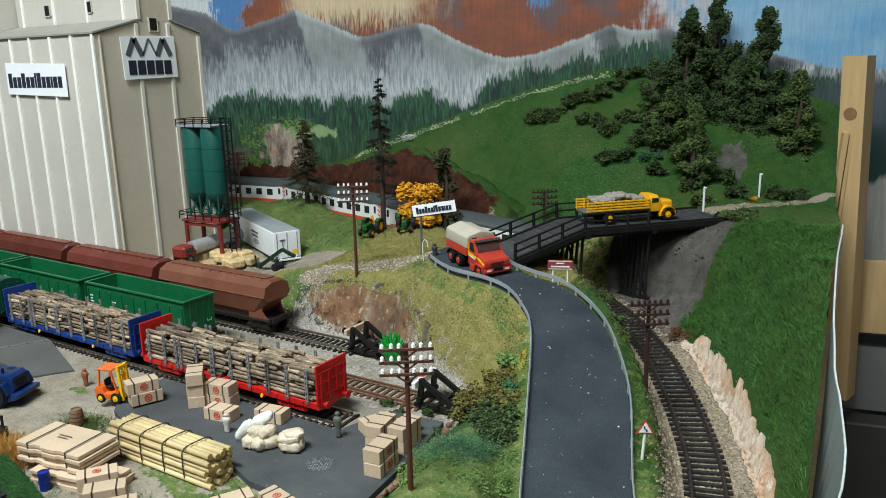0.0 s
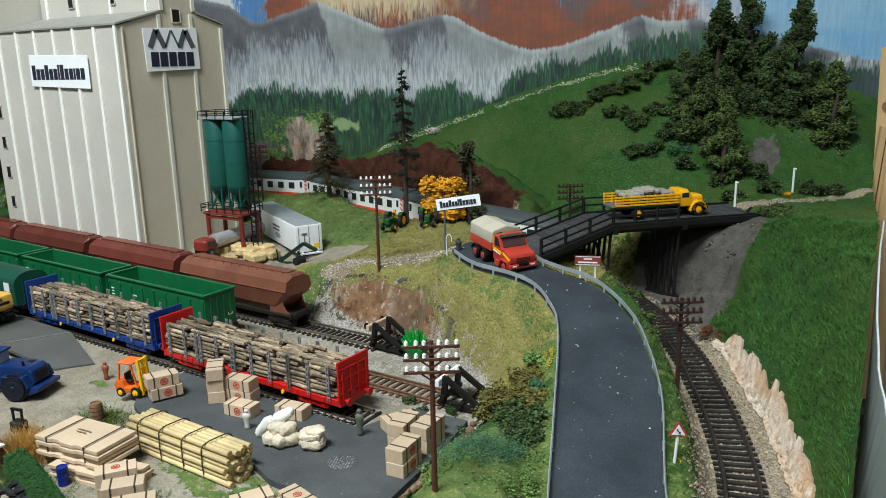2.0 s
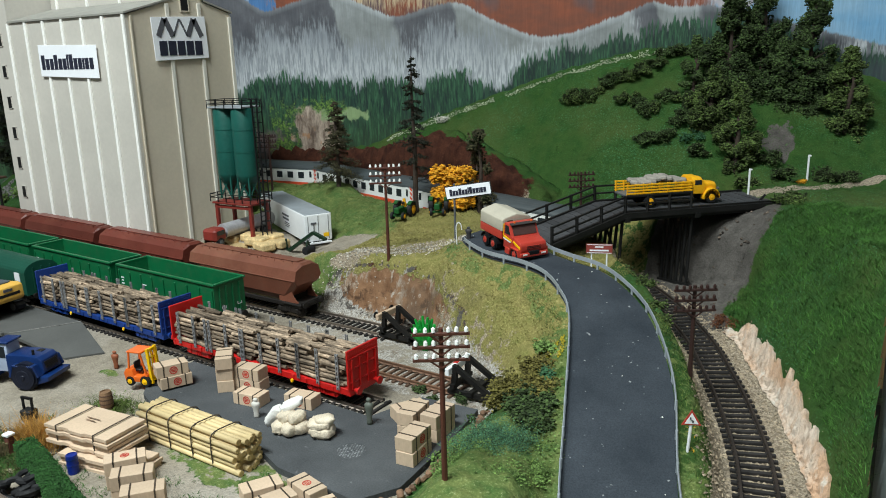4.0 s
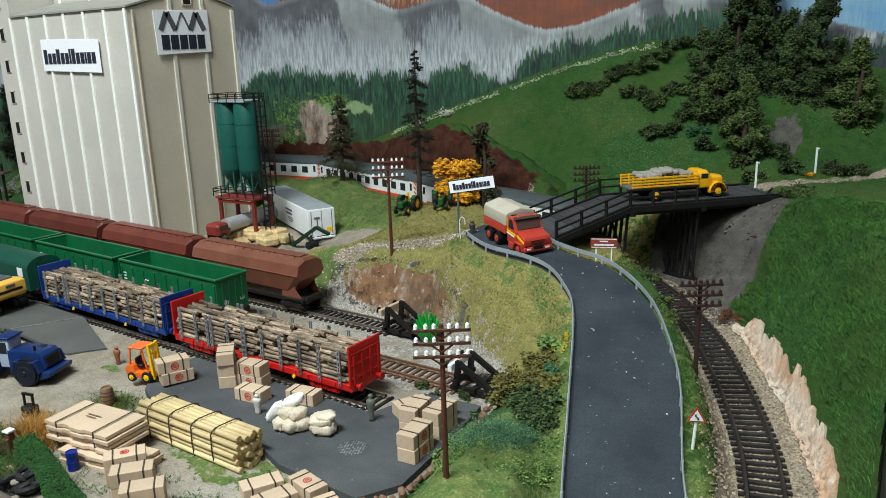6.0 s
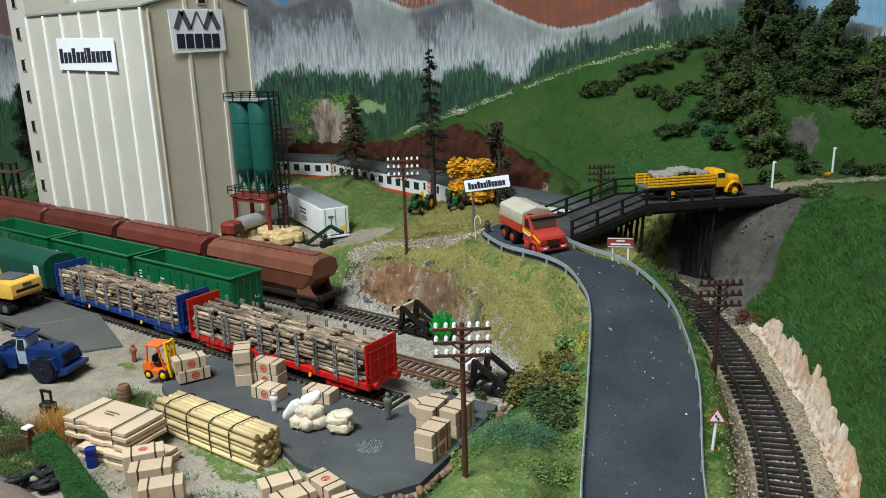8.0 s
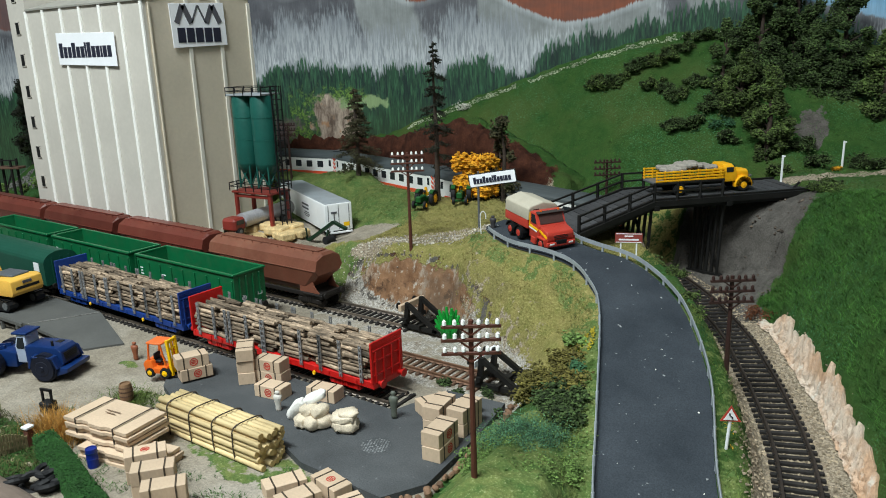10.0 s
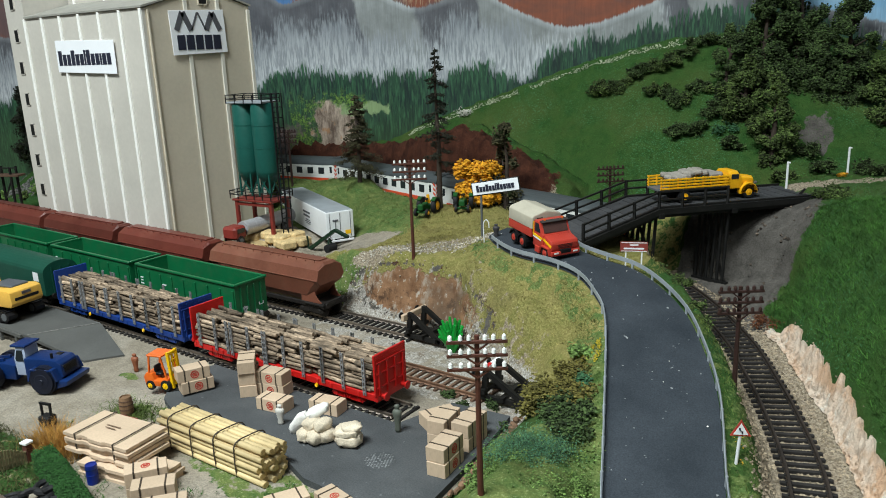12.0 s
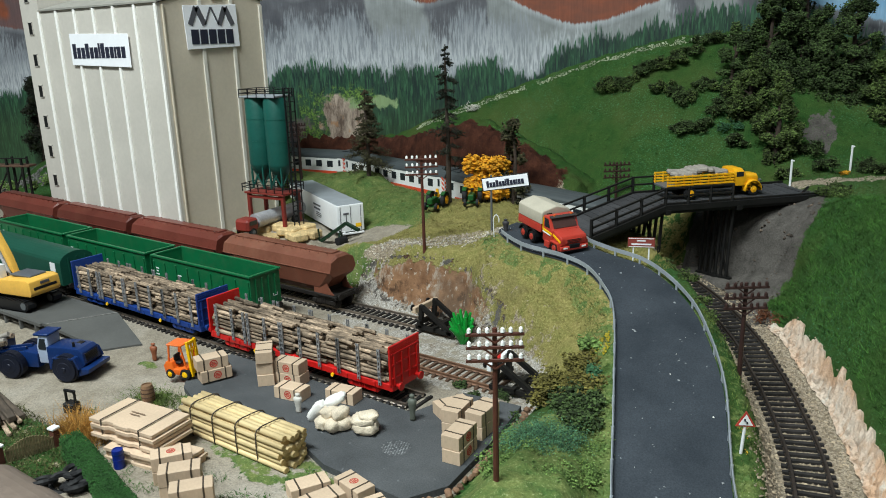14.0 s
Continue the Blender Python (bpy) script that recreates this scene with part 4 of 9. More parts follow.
def log_wagon(x0, x1, y, body, label, seed):
    r = random.Random(seed)
    half = (x1 - x0) / 2 - 4
    w = thing("log_wagon", (x0 + x1) / 2, y, 0, 0, label, "railway wagon", "log wagons")
    b = bmesh.new()
    box(b, 0, 0, 11.2, 2 * half, 27.5, 2.4, 0.4)
    for s in (-13, 13):
        box(b, 0, s, 10.2, 2 * half, 1.6, 4.6, 0.3)
        for k in np.arange(-half + 8, half - 4, 11.8):
            box(b, k, s * 1.06, 10.2, 2.0, 1.4, 3.4, 0.2)
    for e in (-1, 1):
        box(b, e * (half - 1), 0, 10.4, 3, 28.5, 5.0, 0.4)
    box(b, 0, 0, 8.3, 2 * half - 60, 6, 3.5, 0.5)
    part("underframe", b, body, w)
    for e in (-1, 1):
        b = bmesh.new()
        box(b, e * (half - 0.4), 0, 25.3, 1.5, 30, 26.4, 0.3)
        for k in np.linspace(-11.5, 11.5, 4):
            box(b, e * (half + 0.7), k, 22, 1.2, 1.3, 20, 0.2)
        for zz in (17, 26, 33):
            box(b, e * (half + 0.6), 0, zz, 0.8, 27, 0.8, 0.15)
        for row in (36.6, 35.2):
            for k in np.arange(-13.5, 13.6, 1.8):
                box(b, e * (half + 0.45), k, row, 0.35, 0.7, 0.7)
        part("end_board", b, body, w)
    if half > 80:
        bogie(w, -half + 26, body)
        bogie(w, half - 26, body)
    buffers(w, half, body)
    for e in (-1, 1):
        b = bmesh.new()
        box(b, e * 38, -15.2, 8.2, 2.4, 1.0, 2.8, 0.9)
        part("brake_plate", b, M_locoyellow, w, "small yellow brake plate")
    pos = sorted(list(np.linspace(-half + 9, half - 9, 10)) + [-half * 0.55, -half * 0.12, half * 0.5])
    for s in (-1, 1):
        for k in pos:
            b = bmesh.new()
            for e in (-0.85, 0.85):
                box(b, k + e, s * 14.7, 23, 0.6, 1.0, 24.5, 0.1)
            for q in (13, 16.5, 20, 23.5, 27, 30.5, 34):
                box(b, k, s * 14.8, q, 1.4, 0.7, 0.9)
            part("stake", b, M_ladder, w)
    # six bays of round logs, stacked without order
    bays = np.linspace(-half + 3, half - 3, 7)
    for a, c in zip(bays[:-1], bays[1:]):
        for layer in range(7):
            z = 14.3 + layer * 2.95 + (r.uniform(-0.4, 0.4) if layer > 4 else 0)
            count = 10 if layer < 6 else r.choice((7, 8, 9))
            for q in range(count):
                yy = (q - (count - 1) / 2) * 2.75 + r.uniform(-0.5, 0.5)
                rad = r.uniform(0.95, 1.75)
                off, l0, l1 = r.uniform(-1.0, 1.0) * (1.6 if layer > 4 else 1), a + 0.5 + r.uniform(-3.5, 3.5), c - 0.5 + r.uniform(-3.5, 3.5)
                cut = (l1 - l0) * r.choice((0, 0, 0, 0.12, 0.3, 0.42))
                l0, l1 = (l0 + cut, l1) if r.random() < 0.5 else (l0, l1 - cut)
                b = bmesh.new()
                rings = []
                bend, bendz = r.uniform(-0.8, 0.8), r.uniform(-0.5, 0.6)
                for t in np.linspace(0, 1, 6):
                    cx, cy, cz = l0 + (l1 - l0) * t, yy + off * (t - 0.5) + bend * math.sin(math.pi * t), z + bendz * math.sin(math.pi * t) + r.uniform(-0.15, 0.15)
                    rr = rad * (1 - 0.12 * t) * r.uniform(0.93, 1.07)
                    rings.append([(cx, cy + rr * math.cos(u), cz + rr * math.sin(u)) for u in np.linspace(0, 2 * math.pi, 8)[:-1]])
                loft(b, rings)
                part("log", b, M_bark, w)
    return w


def open_wagon(x0, x1, y, label):
    half = (x1 - x0) / 2 - 3
    w = thing("open_wagon", (x0 + x1) / 2, y, 0, 0, label, "railway wagon", "open green wagons")
    lo, hi, wide = 12.0, 41.0, 15.5
    b = bmesh.new()
    box(b, 0, 0, lo, 2 * half, 2 * wide - 1, 1.6)
    part("floor_plate", b, M_waggreen, w)
    for s in (-1, 1):
        b = bmesh.new()
        box(b, 0, s * (wide - 0.5), (lo + hi) / 2, 2 * half, 1.1, hi - lo)
        for k in np.linspace(-half + 2, half - 2, 9):
            box(b, k, s * (wide + 0.5), (lo + hi) / 2 - 2, 1.5, 1.1, hi - lo - 5, 0.2)
        box(b, 0, s * (wide + 0.35), lo + 1.2, 2 * half, 0.9, 2.2)
        part("side", b, M_waggreen, w)
        b = bmesh.new()
        box(b, 0, s * (wide + 0.1), hi, 2 * half + 2.4, 2.4, 1.9, 0.4)
        part("top_rail", b, M_waggreen, w)
        for k, ln, zz in ((-half + 6, 4, 30), (-half + 6, 3, 27.4), (-half + 6, 4.5, 24.6), (-half * 0.42, 5.5, 27.5)):
            b = bmesh.new()
            box(b, k, s * (wide + 0.12), zz, ln, 0.12, 1.1)
            part("marking", b, M_white, w, "white painted marking, too small to read")
    for e in (-1, 1):
        b = bmesh.new()
        box(b, e * (half - 0.5), 0, (lo + hi) / 2, 1.1, 2 * wide - 1.8, hi - lo)
        for k in (-10, -3.4, 3.4, 10):
            box(b, e * (half + 0.5), k, (lo + hi) / 2 - 1, 1.0, 1.4, hi - lo - 4, 0.2)
        part("end_wall", b, M_waggreen, w)
        b = bmesh.new()
        box(b, e * half, 0, hi, 2.4, 2 * wide - 2.2, 1.9, 0.4)
        part("top_rail", b, M_waggreen, w)
        for s in (-8, 8):
            b = bmesh.new()
            for q in ((s - 2, 20, s - 2, 22), (s - 2, 20, s + 2, 20), (s + 2, 20, s + 2, 22)):
                rod(b, (e * (half + 2), q[0], q[1]), (e * (half + 2), q[2], q[3]), 0.3, seg=6)
            part("hand_grip", b, M_stake, w)
    b = bmesh.new()
    for s in (-10, 10):
        box(b, 0, s, 9.6, 2 * half - 2, 2, 4, 0.3)
    for s in (-12.6, 12.6):
        for k in np.linspace(-half + 12, half - 12, 6):
            beam(b, (k, s, 10), (k + 3, s, 4.5), 1.2, 1.2)
    box(b, 0, 0, 7.5, 30, 14, 5, 0.6)
    part("underframe", b, M_under, w)
    bogie(w, -half + 22)
    bogie(w, half - 22)
    buffers(w, half)
    return w


def hopper_wagon(x0, x1, y, label, coat):
    half = (x1 - x0) / 2 - 3
    w = thing("hopper_wagon", (x0 + x1) / 2, y, 0, 0, label, "railway wagon", "brown hopper wagons")
    b = bmesh.new()
    cross = [(-12.6, 18), (-16, 33), (-13.4, 41.5), (-6, 46.6), (6, 46.6), (13.4, 41.5), (16, 33), (12.6, 18), (8, 11), (-8, 11)]
    def section(x, cut, roof):
        return [(x, p, max(q, cut) if q < 30 else min(q, roof)) for p, q in cross]
    rings = [section(-half, 29, 44.5), section(-half + 2, 27, 46.6), section(-half + 17, 12, 46.6), section(half - 17, 12, 46.6), section(half - 2, 27, 46.6), section(half, 29, 44.5)]
    loft(b, rings)
    part("body", b, coat, w)
    for s in (-1, 1):
        b = bmesh.new()
        box(b, 0, s * 16.0, 33.0, 2 * half - 3, 0.7, 0.9, 0.2)
        part("side_rib", b, coat, w)
    b = bmesh.new()
    box(b, 0, 0, 47.2, 2 * half - 14, 9.5, 1.0, 0.3)
    for k in np.linspace(-half + 12, half - 12, 10):
        box(b, k, 0, 47.2, 0.7, 13, 0.9, 0.2)
    part("roof_walkway", b, coat, w)
    for s in (-1, 1):
        b = bmesh.new()
        for k in np.linspace(-half + 10, half - 10, 12):
            rod(b, (k, s * 7.4, 45.4), (k, s * 7.4, 47.0), 0.3, seg=6)
        part("roof_latch", b, coat, w)
    b = bmesh.new()
    for e in (-1, 1):
        box(b, e * (half - 8), 0, 11.4, 22, 28, 1.6, 0.3)
        box(b, e * (half + 1), 0, 11, 3, 27, 5, 0.4)
    for s in (-12, 12):
        box(b, 0, s, 10.5, 2 * half, 1.8, 3.6, 0.3)
    part("underframe", b, M_under, w)
    for e in (-1, 1):
        b = bmesh.new()
        box(b, e * (half - 13), 0, 21, 1.2, 21, 18)
        # black coat here stands in for shade in the recess between the flanges
        part("end_sheet", b, M_under, w)
        for s in (-11.6, 11.6):
            b = bmesh.new()
            prism(b, [(e * (half - p), q) for p, q in ((24, 12.4), (0.5, 12.4), (4.5, 15), (7.5, 19), (8, 23), (6, 27), (2.5, 30.5), (0.6, 34), (24, 34))], "y", s - 0.5, s + 0.5)
            part("end_flange", b, coat, w)
    bogie(w, -half + 14)
    bogie(w, half - 14)
    buffers(w, half)
    return w


def tarp_wagon(x0, x1, y, label):
    half = (x1 - x0) / 2 - 3
    w = thing("covered_wagon", (x0 + x1) / 2, y, 0, 0, label, "railway wagon")
    b = bmesh.new()
    arc = [(-15.5, 12), (-15.5, 32)] + [(15.5 * math.sin(a), 32 + 9.5 * math.cos(a)) for a in np.linspace(-1.45, 1.45, 13)] + [(15.5, 32), (15.5, 12)]
    prism(b, arc, "x", -half, half)
    part("hood", b, M_tarp, w)
    for e in (-1, 1):
        b = bmesh.new()
        prism(b, [(p * 1.03, 12 + (q - 12) * 1.02) for p, q in arc], "x", e * half - 0.6, e * half + 0.6)
        for k in (-8, 0, 8):
            box(b, e * (half + 0.9), k, 25, 0.8, 1.2, 24)
        part("end_wall", b, M_tarp, w)
    b = bmesh.new()
    box(b, half - 14, -15.7, 28, 9, 0.3, 8)
    part("marking_panel", b, M_white, w, "pale grey data panel")
    b = bmesh.new()
    box(b, 0, 0, 10, 2 * half, 26, 3.4, 0.4)
    part("underframe", b, M_under, w)
    bogie(w, -half + 20)
    bogie(w, half - 20)
    buffers(w, half)
    return w


log_wagon(-493, -309, T0, M_redwag, "red stake wagon stacked with bark-covered logs", 1)
log_wagon(-684, -499, T0 + 1, M_bluewag, "blue stake wagon stacked with bark-covered logs", 2)
tarp_wagon(-880, -697, T0 + 2, "dark green covered wagon with a curved hood")
open_wagon(-628, -492, T1 - 2, "green open wagon, empty, with ribbed sides")
open_wagon(-768, -632, T1 - 3, "green open wagon, empty, with ribbed sides")
open_wagon(-908, -772, T1 - 3, "green open wagon, empty, with ribbed sides")
for k in range(4):
    hopper_wagon(-605 - 148 * k, -461 - 148 * k, T2, "weathered tan-brown hopper wagon with a sloping roof" if k == 0 else "oxide-brown hopper wagon with a sloping roof and dusty sides", M_wagtan if k == 0 else M_wagbrown)

# ---------------------------------------------------------------- grain silo building
silo = thing("grain_silo", 0, 0, 0, 0, "tall cream grain silo with white ribs and two paper signs", "building")
SX0, SX1, SY0, SY1 = -974.0, -708.0, 482.0, 613.0
EAVE, RIDGE, TOWER = 261.0, 275.0, 352.0
bm = bmesh.new()
prism(bm, [(SX0 + 43, -6), (SX1, -6), (SX1, EAVE), (SX0 + 43, EAVE)], "y", SY0, SY0 + 3)
part("front_wall", bm, M_cream, silo)
bm = bmesh.new()
prism(bm, [(SY0 + 3, -6), (SY1, -6), (SY1, EAVE + 3), (577, RIDGE), (534, RIDGE), (SY0 + 3, EAVE)], "x", SX1 - 3, SX1)
part("side_wall", bm, M_beige, silo)
bm = bmesh.new()
prism(bm, [(SY0 + 3, -6), (SY1, -6), (SY1, EAVE + 3), (577, RIDGE), (534, RIDGE), (SY0 + 3, EAVE)], "x", SX0, SX0 + 3)
part("side_wall", bm, M_beige, silo)
bm = bmesh.new()
prism(bm, [(SX0 + 3, -6), (SX1 - 3, -6), (SX1 - 3, EAVE + 3), (SX0 + 3, EAVE + 3)], "y", SY1 - 3, SY1)
part("rear_wall", bm, M_beige, silo)
bm = bmesh.new()
prism(bm, [(SY0 - 2, EAVE + 0.2), (SY0 - 2, EAVE + 2), (533, RIDGE + 2), (533, RIDGE + 0.2)], "x", SX0 + 44, SX1 + 2)
part("roof", bm, M_roofgrey, silo, "grey sloping roof sheet")
bm = bmesh.new()
prism(bm, [(SY1 + 2, EAVE + 3.2), (SY1 + 2, EAVE + 5), (578, RIDGE + 2), (578, RIDGE + 0.2)], "x", SX0, SX1 + 2)
part("roof", bm, M_roofgrey, silo, "grey sloping roof sheet")
# stair tower with its column of windows, flush with the front
bm = bmesh.new()
prism(bm, [(SX0 + 3, -6), (SX0 + 42.8, -6), (SX0 + 42.8, TOWER), (SX0 + 3, TOWER)], "y", SY0 - 0.4, SY0 + 60)
part("stair_tower", bm, M_cream, silo)
for k in range(9):
    zz = 65.7 + 35.5 * k - (0 if k < 6 else 0)
    win = part("window", (lambda b: (box(b, -953, SY0 - 0.9, zz, 7.4, 1.2, 13), b)[1])(bmesh.new()), M_dark, silo)
    b = bmesh.new()
    for dx in (-4, 4):
        box(b, -953 + dx, SY0 - 0.7, zz, 1.0, 1.4, 14.5)
    for dz in (-6.8, 6.8):
        box(b, -953, SY0 - 0.7, zz + dz, 9, 1.4, 1.0)
    part("window_frame", b, M_cream, win)
# roof house
bm = bmesh.new()
prism(bm, [(SX0 + 46, RIDGE - 6), (SX1 - 0.6, RIDGE - 6), (SX1 - 0.6, TOWER), (SX0 + 46, TOWER)], "y", 534, 537)
part("roof_house_wall", bm, M_cream, silo)
bm = bmesh.new()
prism(bm, [(537.2, RIDGE + 0.2), (577, RIDGE + 0.2), (577, TOWER), (537.2, TOWER)], "x", SX1 - 3, SX1 - 0.2)
part("roof_house_wall", bm, M_beige, silo)
for k in range(3):
    b = bmesh.new()
    box(b, -786 - 78 * k, 533.6, 293, 9.5, 1.4, 11)
    win = part("window", b, M_dark, silo)
    b = bmesh.new()
    for dx in (-5.2, 5.2):
        box(b, -786 - 78 * k + dx, 533.2, 293, 1, 1.6, 13)
    box(b, -786 - 78 * k, 533.2, 286.8, 11.4, 1.6, 1)
    part("window_frame", b, M_cream, win)
b = bmesh.new()
box(b, SX1 + 0.2, 553, 272, 1.4, 9.5, 12.5)
win = part("window", b, M_dark, silo)
b = bmesh.new()
for dy in (-5.2, 5.2):
    box(b, SX1 + 0.6, 553 + dy, 272, 1.6, 1, 14)
box(b, SX1 + 0.6, 553, 265, 1.6, 11.4, 1)
part("window_frame", b, M_beige, win)
for k in range(7):
    b = bmesh.new()
    x = min(SX0 + 43 + 37.2 * k, SX1 - 1.8)
    box(b, x, SY0 - 1.0, (EAVE - 6) / 2, 3.4, 2.2, EAVE + 5, 0.3)
    part("rib", b, M_rib, silo)
for k in range(4):
    b = bmesh.new()
    box(b, SX0 + 60 + 62 * k, 533.2, 313, 3.0, 1.8, 76)
    part("rib", b, M_rib, silo)
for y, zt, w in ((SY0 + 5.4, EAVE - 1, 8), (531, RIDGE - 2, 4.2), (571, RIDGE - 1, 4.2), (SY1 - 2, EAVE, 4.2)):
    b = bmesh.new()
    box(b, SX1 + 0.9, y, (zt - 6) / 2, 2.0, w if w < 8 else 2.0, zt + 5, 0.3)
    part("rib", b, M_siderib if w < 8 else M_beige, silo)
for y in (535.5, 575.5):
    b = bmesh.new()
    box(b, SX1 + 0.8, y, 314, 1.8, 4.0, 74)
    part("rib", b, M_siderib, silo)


def lettering(parent, x0, x1, z0, z1, place, shapes, material):
    """A printed name shown as a row of plain bars: t tall, s short, i thin."""
    b = bmesh.new()
    unit = (x1 - x0) / sum(0.5 if c in "iI" else 1 for c in shapes)
    k = x0
    for c in shapes:
        w = unit * (0.5 if c in "iI" else 1)
        tall = 1.0 if c in "tI" else 0.74
        box(b, *place(k + w / 2, z0 + (z1 - z0) * tall / 2, w * 0.84, (z1 - z0) * tall))
        k += w
    return part("lettering", b, material, parent)


board = part("sign_board", (lambda b: (box(b, -815, SY0 - 2.5, 217.5, 111, 0.7, 33.5, 0.2, rot=(0, 1.3, 0)), b)[1])(bmesh.new()), M_paper, silo, "white paper sign with a dark name drawn as bars")
lettering(board, -867, -766, 209, 224.5, lambda c, z, w, h: (c, SY0 - 2.95, z, w, 0.3, h), 'tsstssItssiss', M_ink)
board = part("sign_board", (lambda b: (box(b, SX1 + 2.6, 543, 237.8, 0.9, 67, 43, 0.2, rot=(1.5, 0, 0)), b)[1])(bmesh.new()), M_paper, silo, "white paper sign with a dark logo of slanted bars")
b = bmesh.new()
for k, lo in enumerate((516, 525, 534, 543, 552, 561)):
    beam(b, (SX1 + 3.3, lo, 239.5 if k % 2 == 0 else 257), (SX1 + 3.3, lo + 8.5, 257 if k % 2 == 0 else 239.5), 0.4, 6.0 if k in (0, 1, 4, 5) else 2.0)
part("logo", b, M_greyink, board)
lettering(board, 515, 570, 220.5, 235, lambda c, z, w, h: (SX1 + 3.3, c, z, 0.4, w, h), 'ttttt', M_ink)

# ---------------------------------------------------------------- twin storage tanks
tz = 34.0
tank = thing("storage_tanks", -627, 537, tz, 6, "pair of dark green storage tanks on red legs with black railings", "storage tank")
tank.matrix_basis = tank.matrix_basis @ Matrix.Diagonal((1.08, 1.08, 1, 1))
for s in (-1, 1):
    b = bmesh.new()
    ring = []
    for r, z in ((4.5, 50), (10.8, 66), (11.0, 67), (11.0, 133), (10.4, 134)):
        ring.append([(s * 11.3 + r * math.cos(a), r * math.sin(a), z) for a in np.linspace(0, 2 * math.pi, 29)[:-1]])
    loft(b, ring)
    for f in b.faces:
        f.smooth = len(f.verts) == 4
    t = part("tank", b, M_tank, tank)
    for z in (90, 112):
        b = bmesh.new()
        rod(b, (s * 11.3, 0, z), (s * 11.3, 0, z + 0.8), 11.2, seg=28)
        part("hoop", b, M_tank, t)
    for k in range(4):
        b = bmesh.new()
        a = math.pi / 4 + k * math.pi / 2
        p = (s * 11.3 + 9.6 * math.cos(a), 9.6 * math.sin(a))
        c = (s * 11.3 + 9.6 * math.cos(a + math.pi / 2), 9.6 * math.sin(a + math.pi / 2))
        beam(b, (*p, 42), (*p, 68), 1.4, 1.4)
        beam(b, (*p, 43), (*c, 66), 0.9, 0.9)
        beam(b, (*c, 43), (*p, 66), 0.9, 0.9)
        part("strut", b, M_tank, t)
b = bmesh.new()
box(b, 0, 0, 134.8, 43, 24, 1.6, 0.3)
part("upper_deck", b, M_rail, tank, "pale walkway plate")
b = bmesh.new()
box(b, 0, 0, 38, 49, 28, 2, 0.4)
part("lower_deck", b, M_redleg, tank)


def railing(parent, outline, z, high, material):
    b = bmesh.new()
    for (ax, ay), (bx, by) in zip(outline, outline[1:] + outline[:1]):
        for q in (high, high * 0.55):
            beam(b, (ax, ay, z + q), (bx, by, z + q), 0.7, 0.7)
        n = max(1, int(math.hypot(bx - ax, by - ay) / 9))
        for k in range(n):
            x, y = ax + (bx - ax) * k / n, ay + (by - ay) * k / n
            beam(b, (x, y, z), (x, y, z + high), 0.7, 0.7)
    return part("railing", b, material, parent)


railing(tank, [(-21, -12), (22, -12), (22, 12), (-21, 12)], 133.5, 8.5, M_black)
railing(tank, [(-25, -15), (25, -15), (25, 15), (-25, 15)], 39.5, 8, M_black)
for sx in (-21, 21):
    for sy in (-11, 11):
        b = bmesh.new()
        box(b, sx, sy, 16, 3.4, 3.4, 46, 0.4)
        part("leg", b, M_redleg, tank)
b = bmesh.new()
for s in (-11, 11):
    beam(b, (-21, s, 34), (21, s, 34), 2.6, 2.6)
part("cross_beam", b, M_redleg, tank)
b = bmesh.new()
for s in (-3, 3):
    beam(b, (26, s, -6), (26, s, 143), 1.0, 1.0)
    beam(b, (32, s, 6), (32, s, 143), 0.8, 0.8)
for z in range(0, 140, 5):
    beam(b, (26, -3, z), (26, 3, z), 0.6, 0.6)
    if z % 10 == 0:
        for s in (-3, 3):
            beam(b, (26, s, z), (32, s, z), 0.6, 0.6)
        beam(b, (32, -3, z), (32, 3, z), 0.6, 0.6)
part("caged_ladder", b, M_black, tank)

# ---------------------------------------------------------------- timber bridge
bridge = thing("timber_bridge", 0, 0, 0, 0, "black timber trestle bridge with grey plank deck and handrails", "bridge")
F0, F1, F2 = np.array([-276.0, 548.0, 66.0]), np.array([-237.0, 602.0, 85.0]), np.array([-141.0, 703.0, 85.5])
WIDE = 55.0


def across(a, b):
    d = (b - a)[:2]
    d = d / np.linalg.norm(d)
    return np.array([-d[1], d[0], 0.0])


n0, n1 = across(F0, F1), across(F1, F2)
nm = (n0 + n1) / np.linalg.norm(n0 + n1)
BACK = [F0 + n0 * WIDE, F1 + nm * WIDE, F2 + n1 * WIDE]
FRONT = [F0, F1, F2]
for (a, c), (d, e) in (((FRONT[0], FRONT[1]), (BACK[0], BACK[1])), ((FRONT[1], FRONT[2]), (BACK[1], BACK[2]))):
    count = int(np.linalg.norm(c - a) / 5.2)
    for k in range(count):
        t0, t1 = (k + 0.04) / count, (k + 0.96) / count
        q = [a + (c - a) * t0, a + (c - a) * t1, d + (e - d) * t1, d + (e - d) * t0]
        lift = RND.uniform(-0.25, 0.25)
        b = bmesh.new()
        top = [b.verts.new((p[0], p[1], p[2] + lift)) for p in q]
        low = [b.verts.new((p[0], p[1], p[2] - 2.2)) for p in q]
        fs = [b.faces.new(top), b.faces.new(low[::-1])] + [b.faces.new((top[i], low[i], low[(i + 1) % 4], top[(i + 1) % 4])) for i in range(4)]
        bmesh.ops.recalc_face_normals(b, faces=fs)
        part("plank", b, M_deck, bridge)
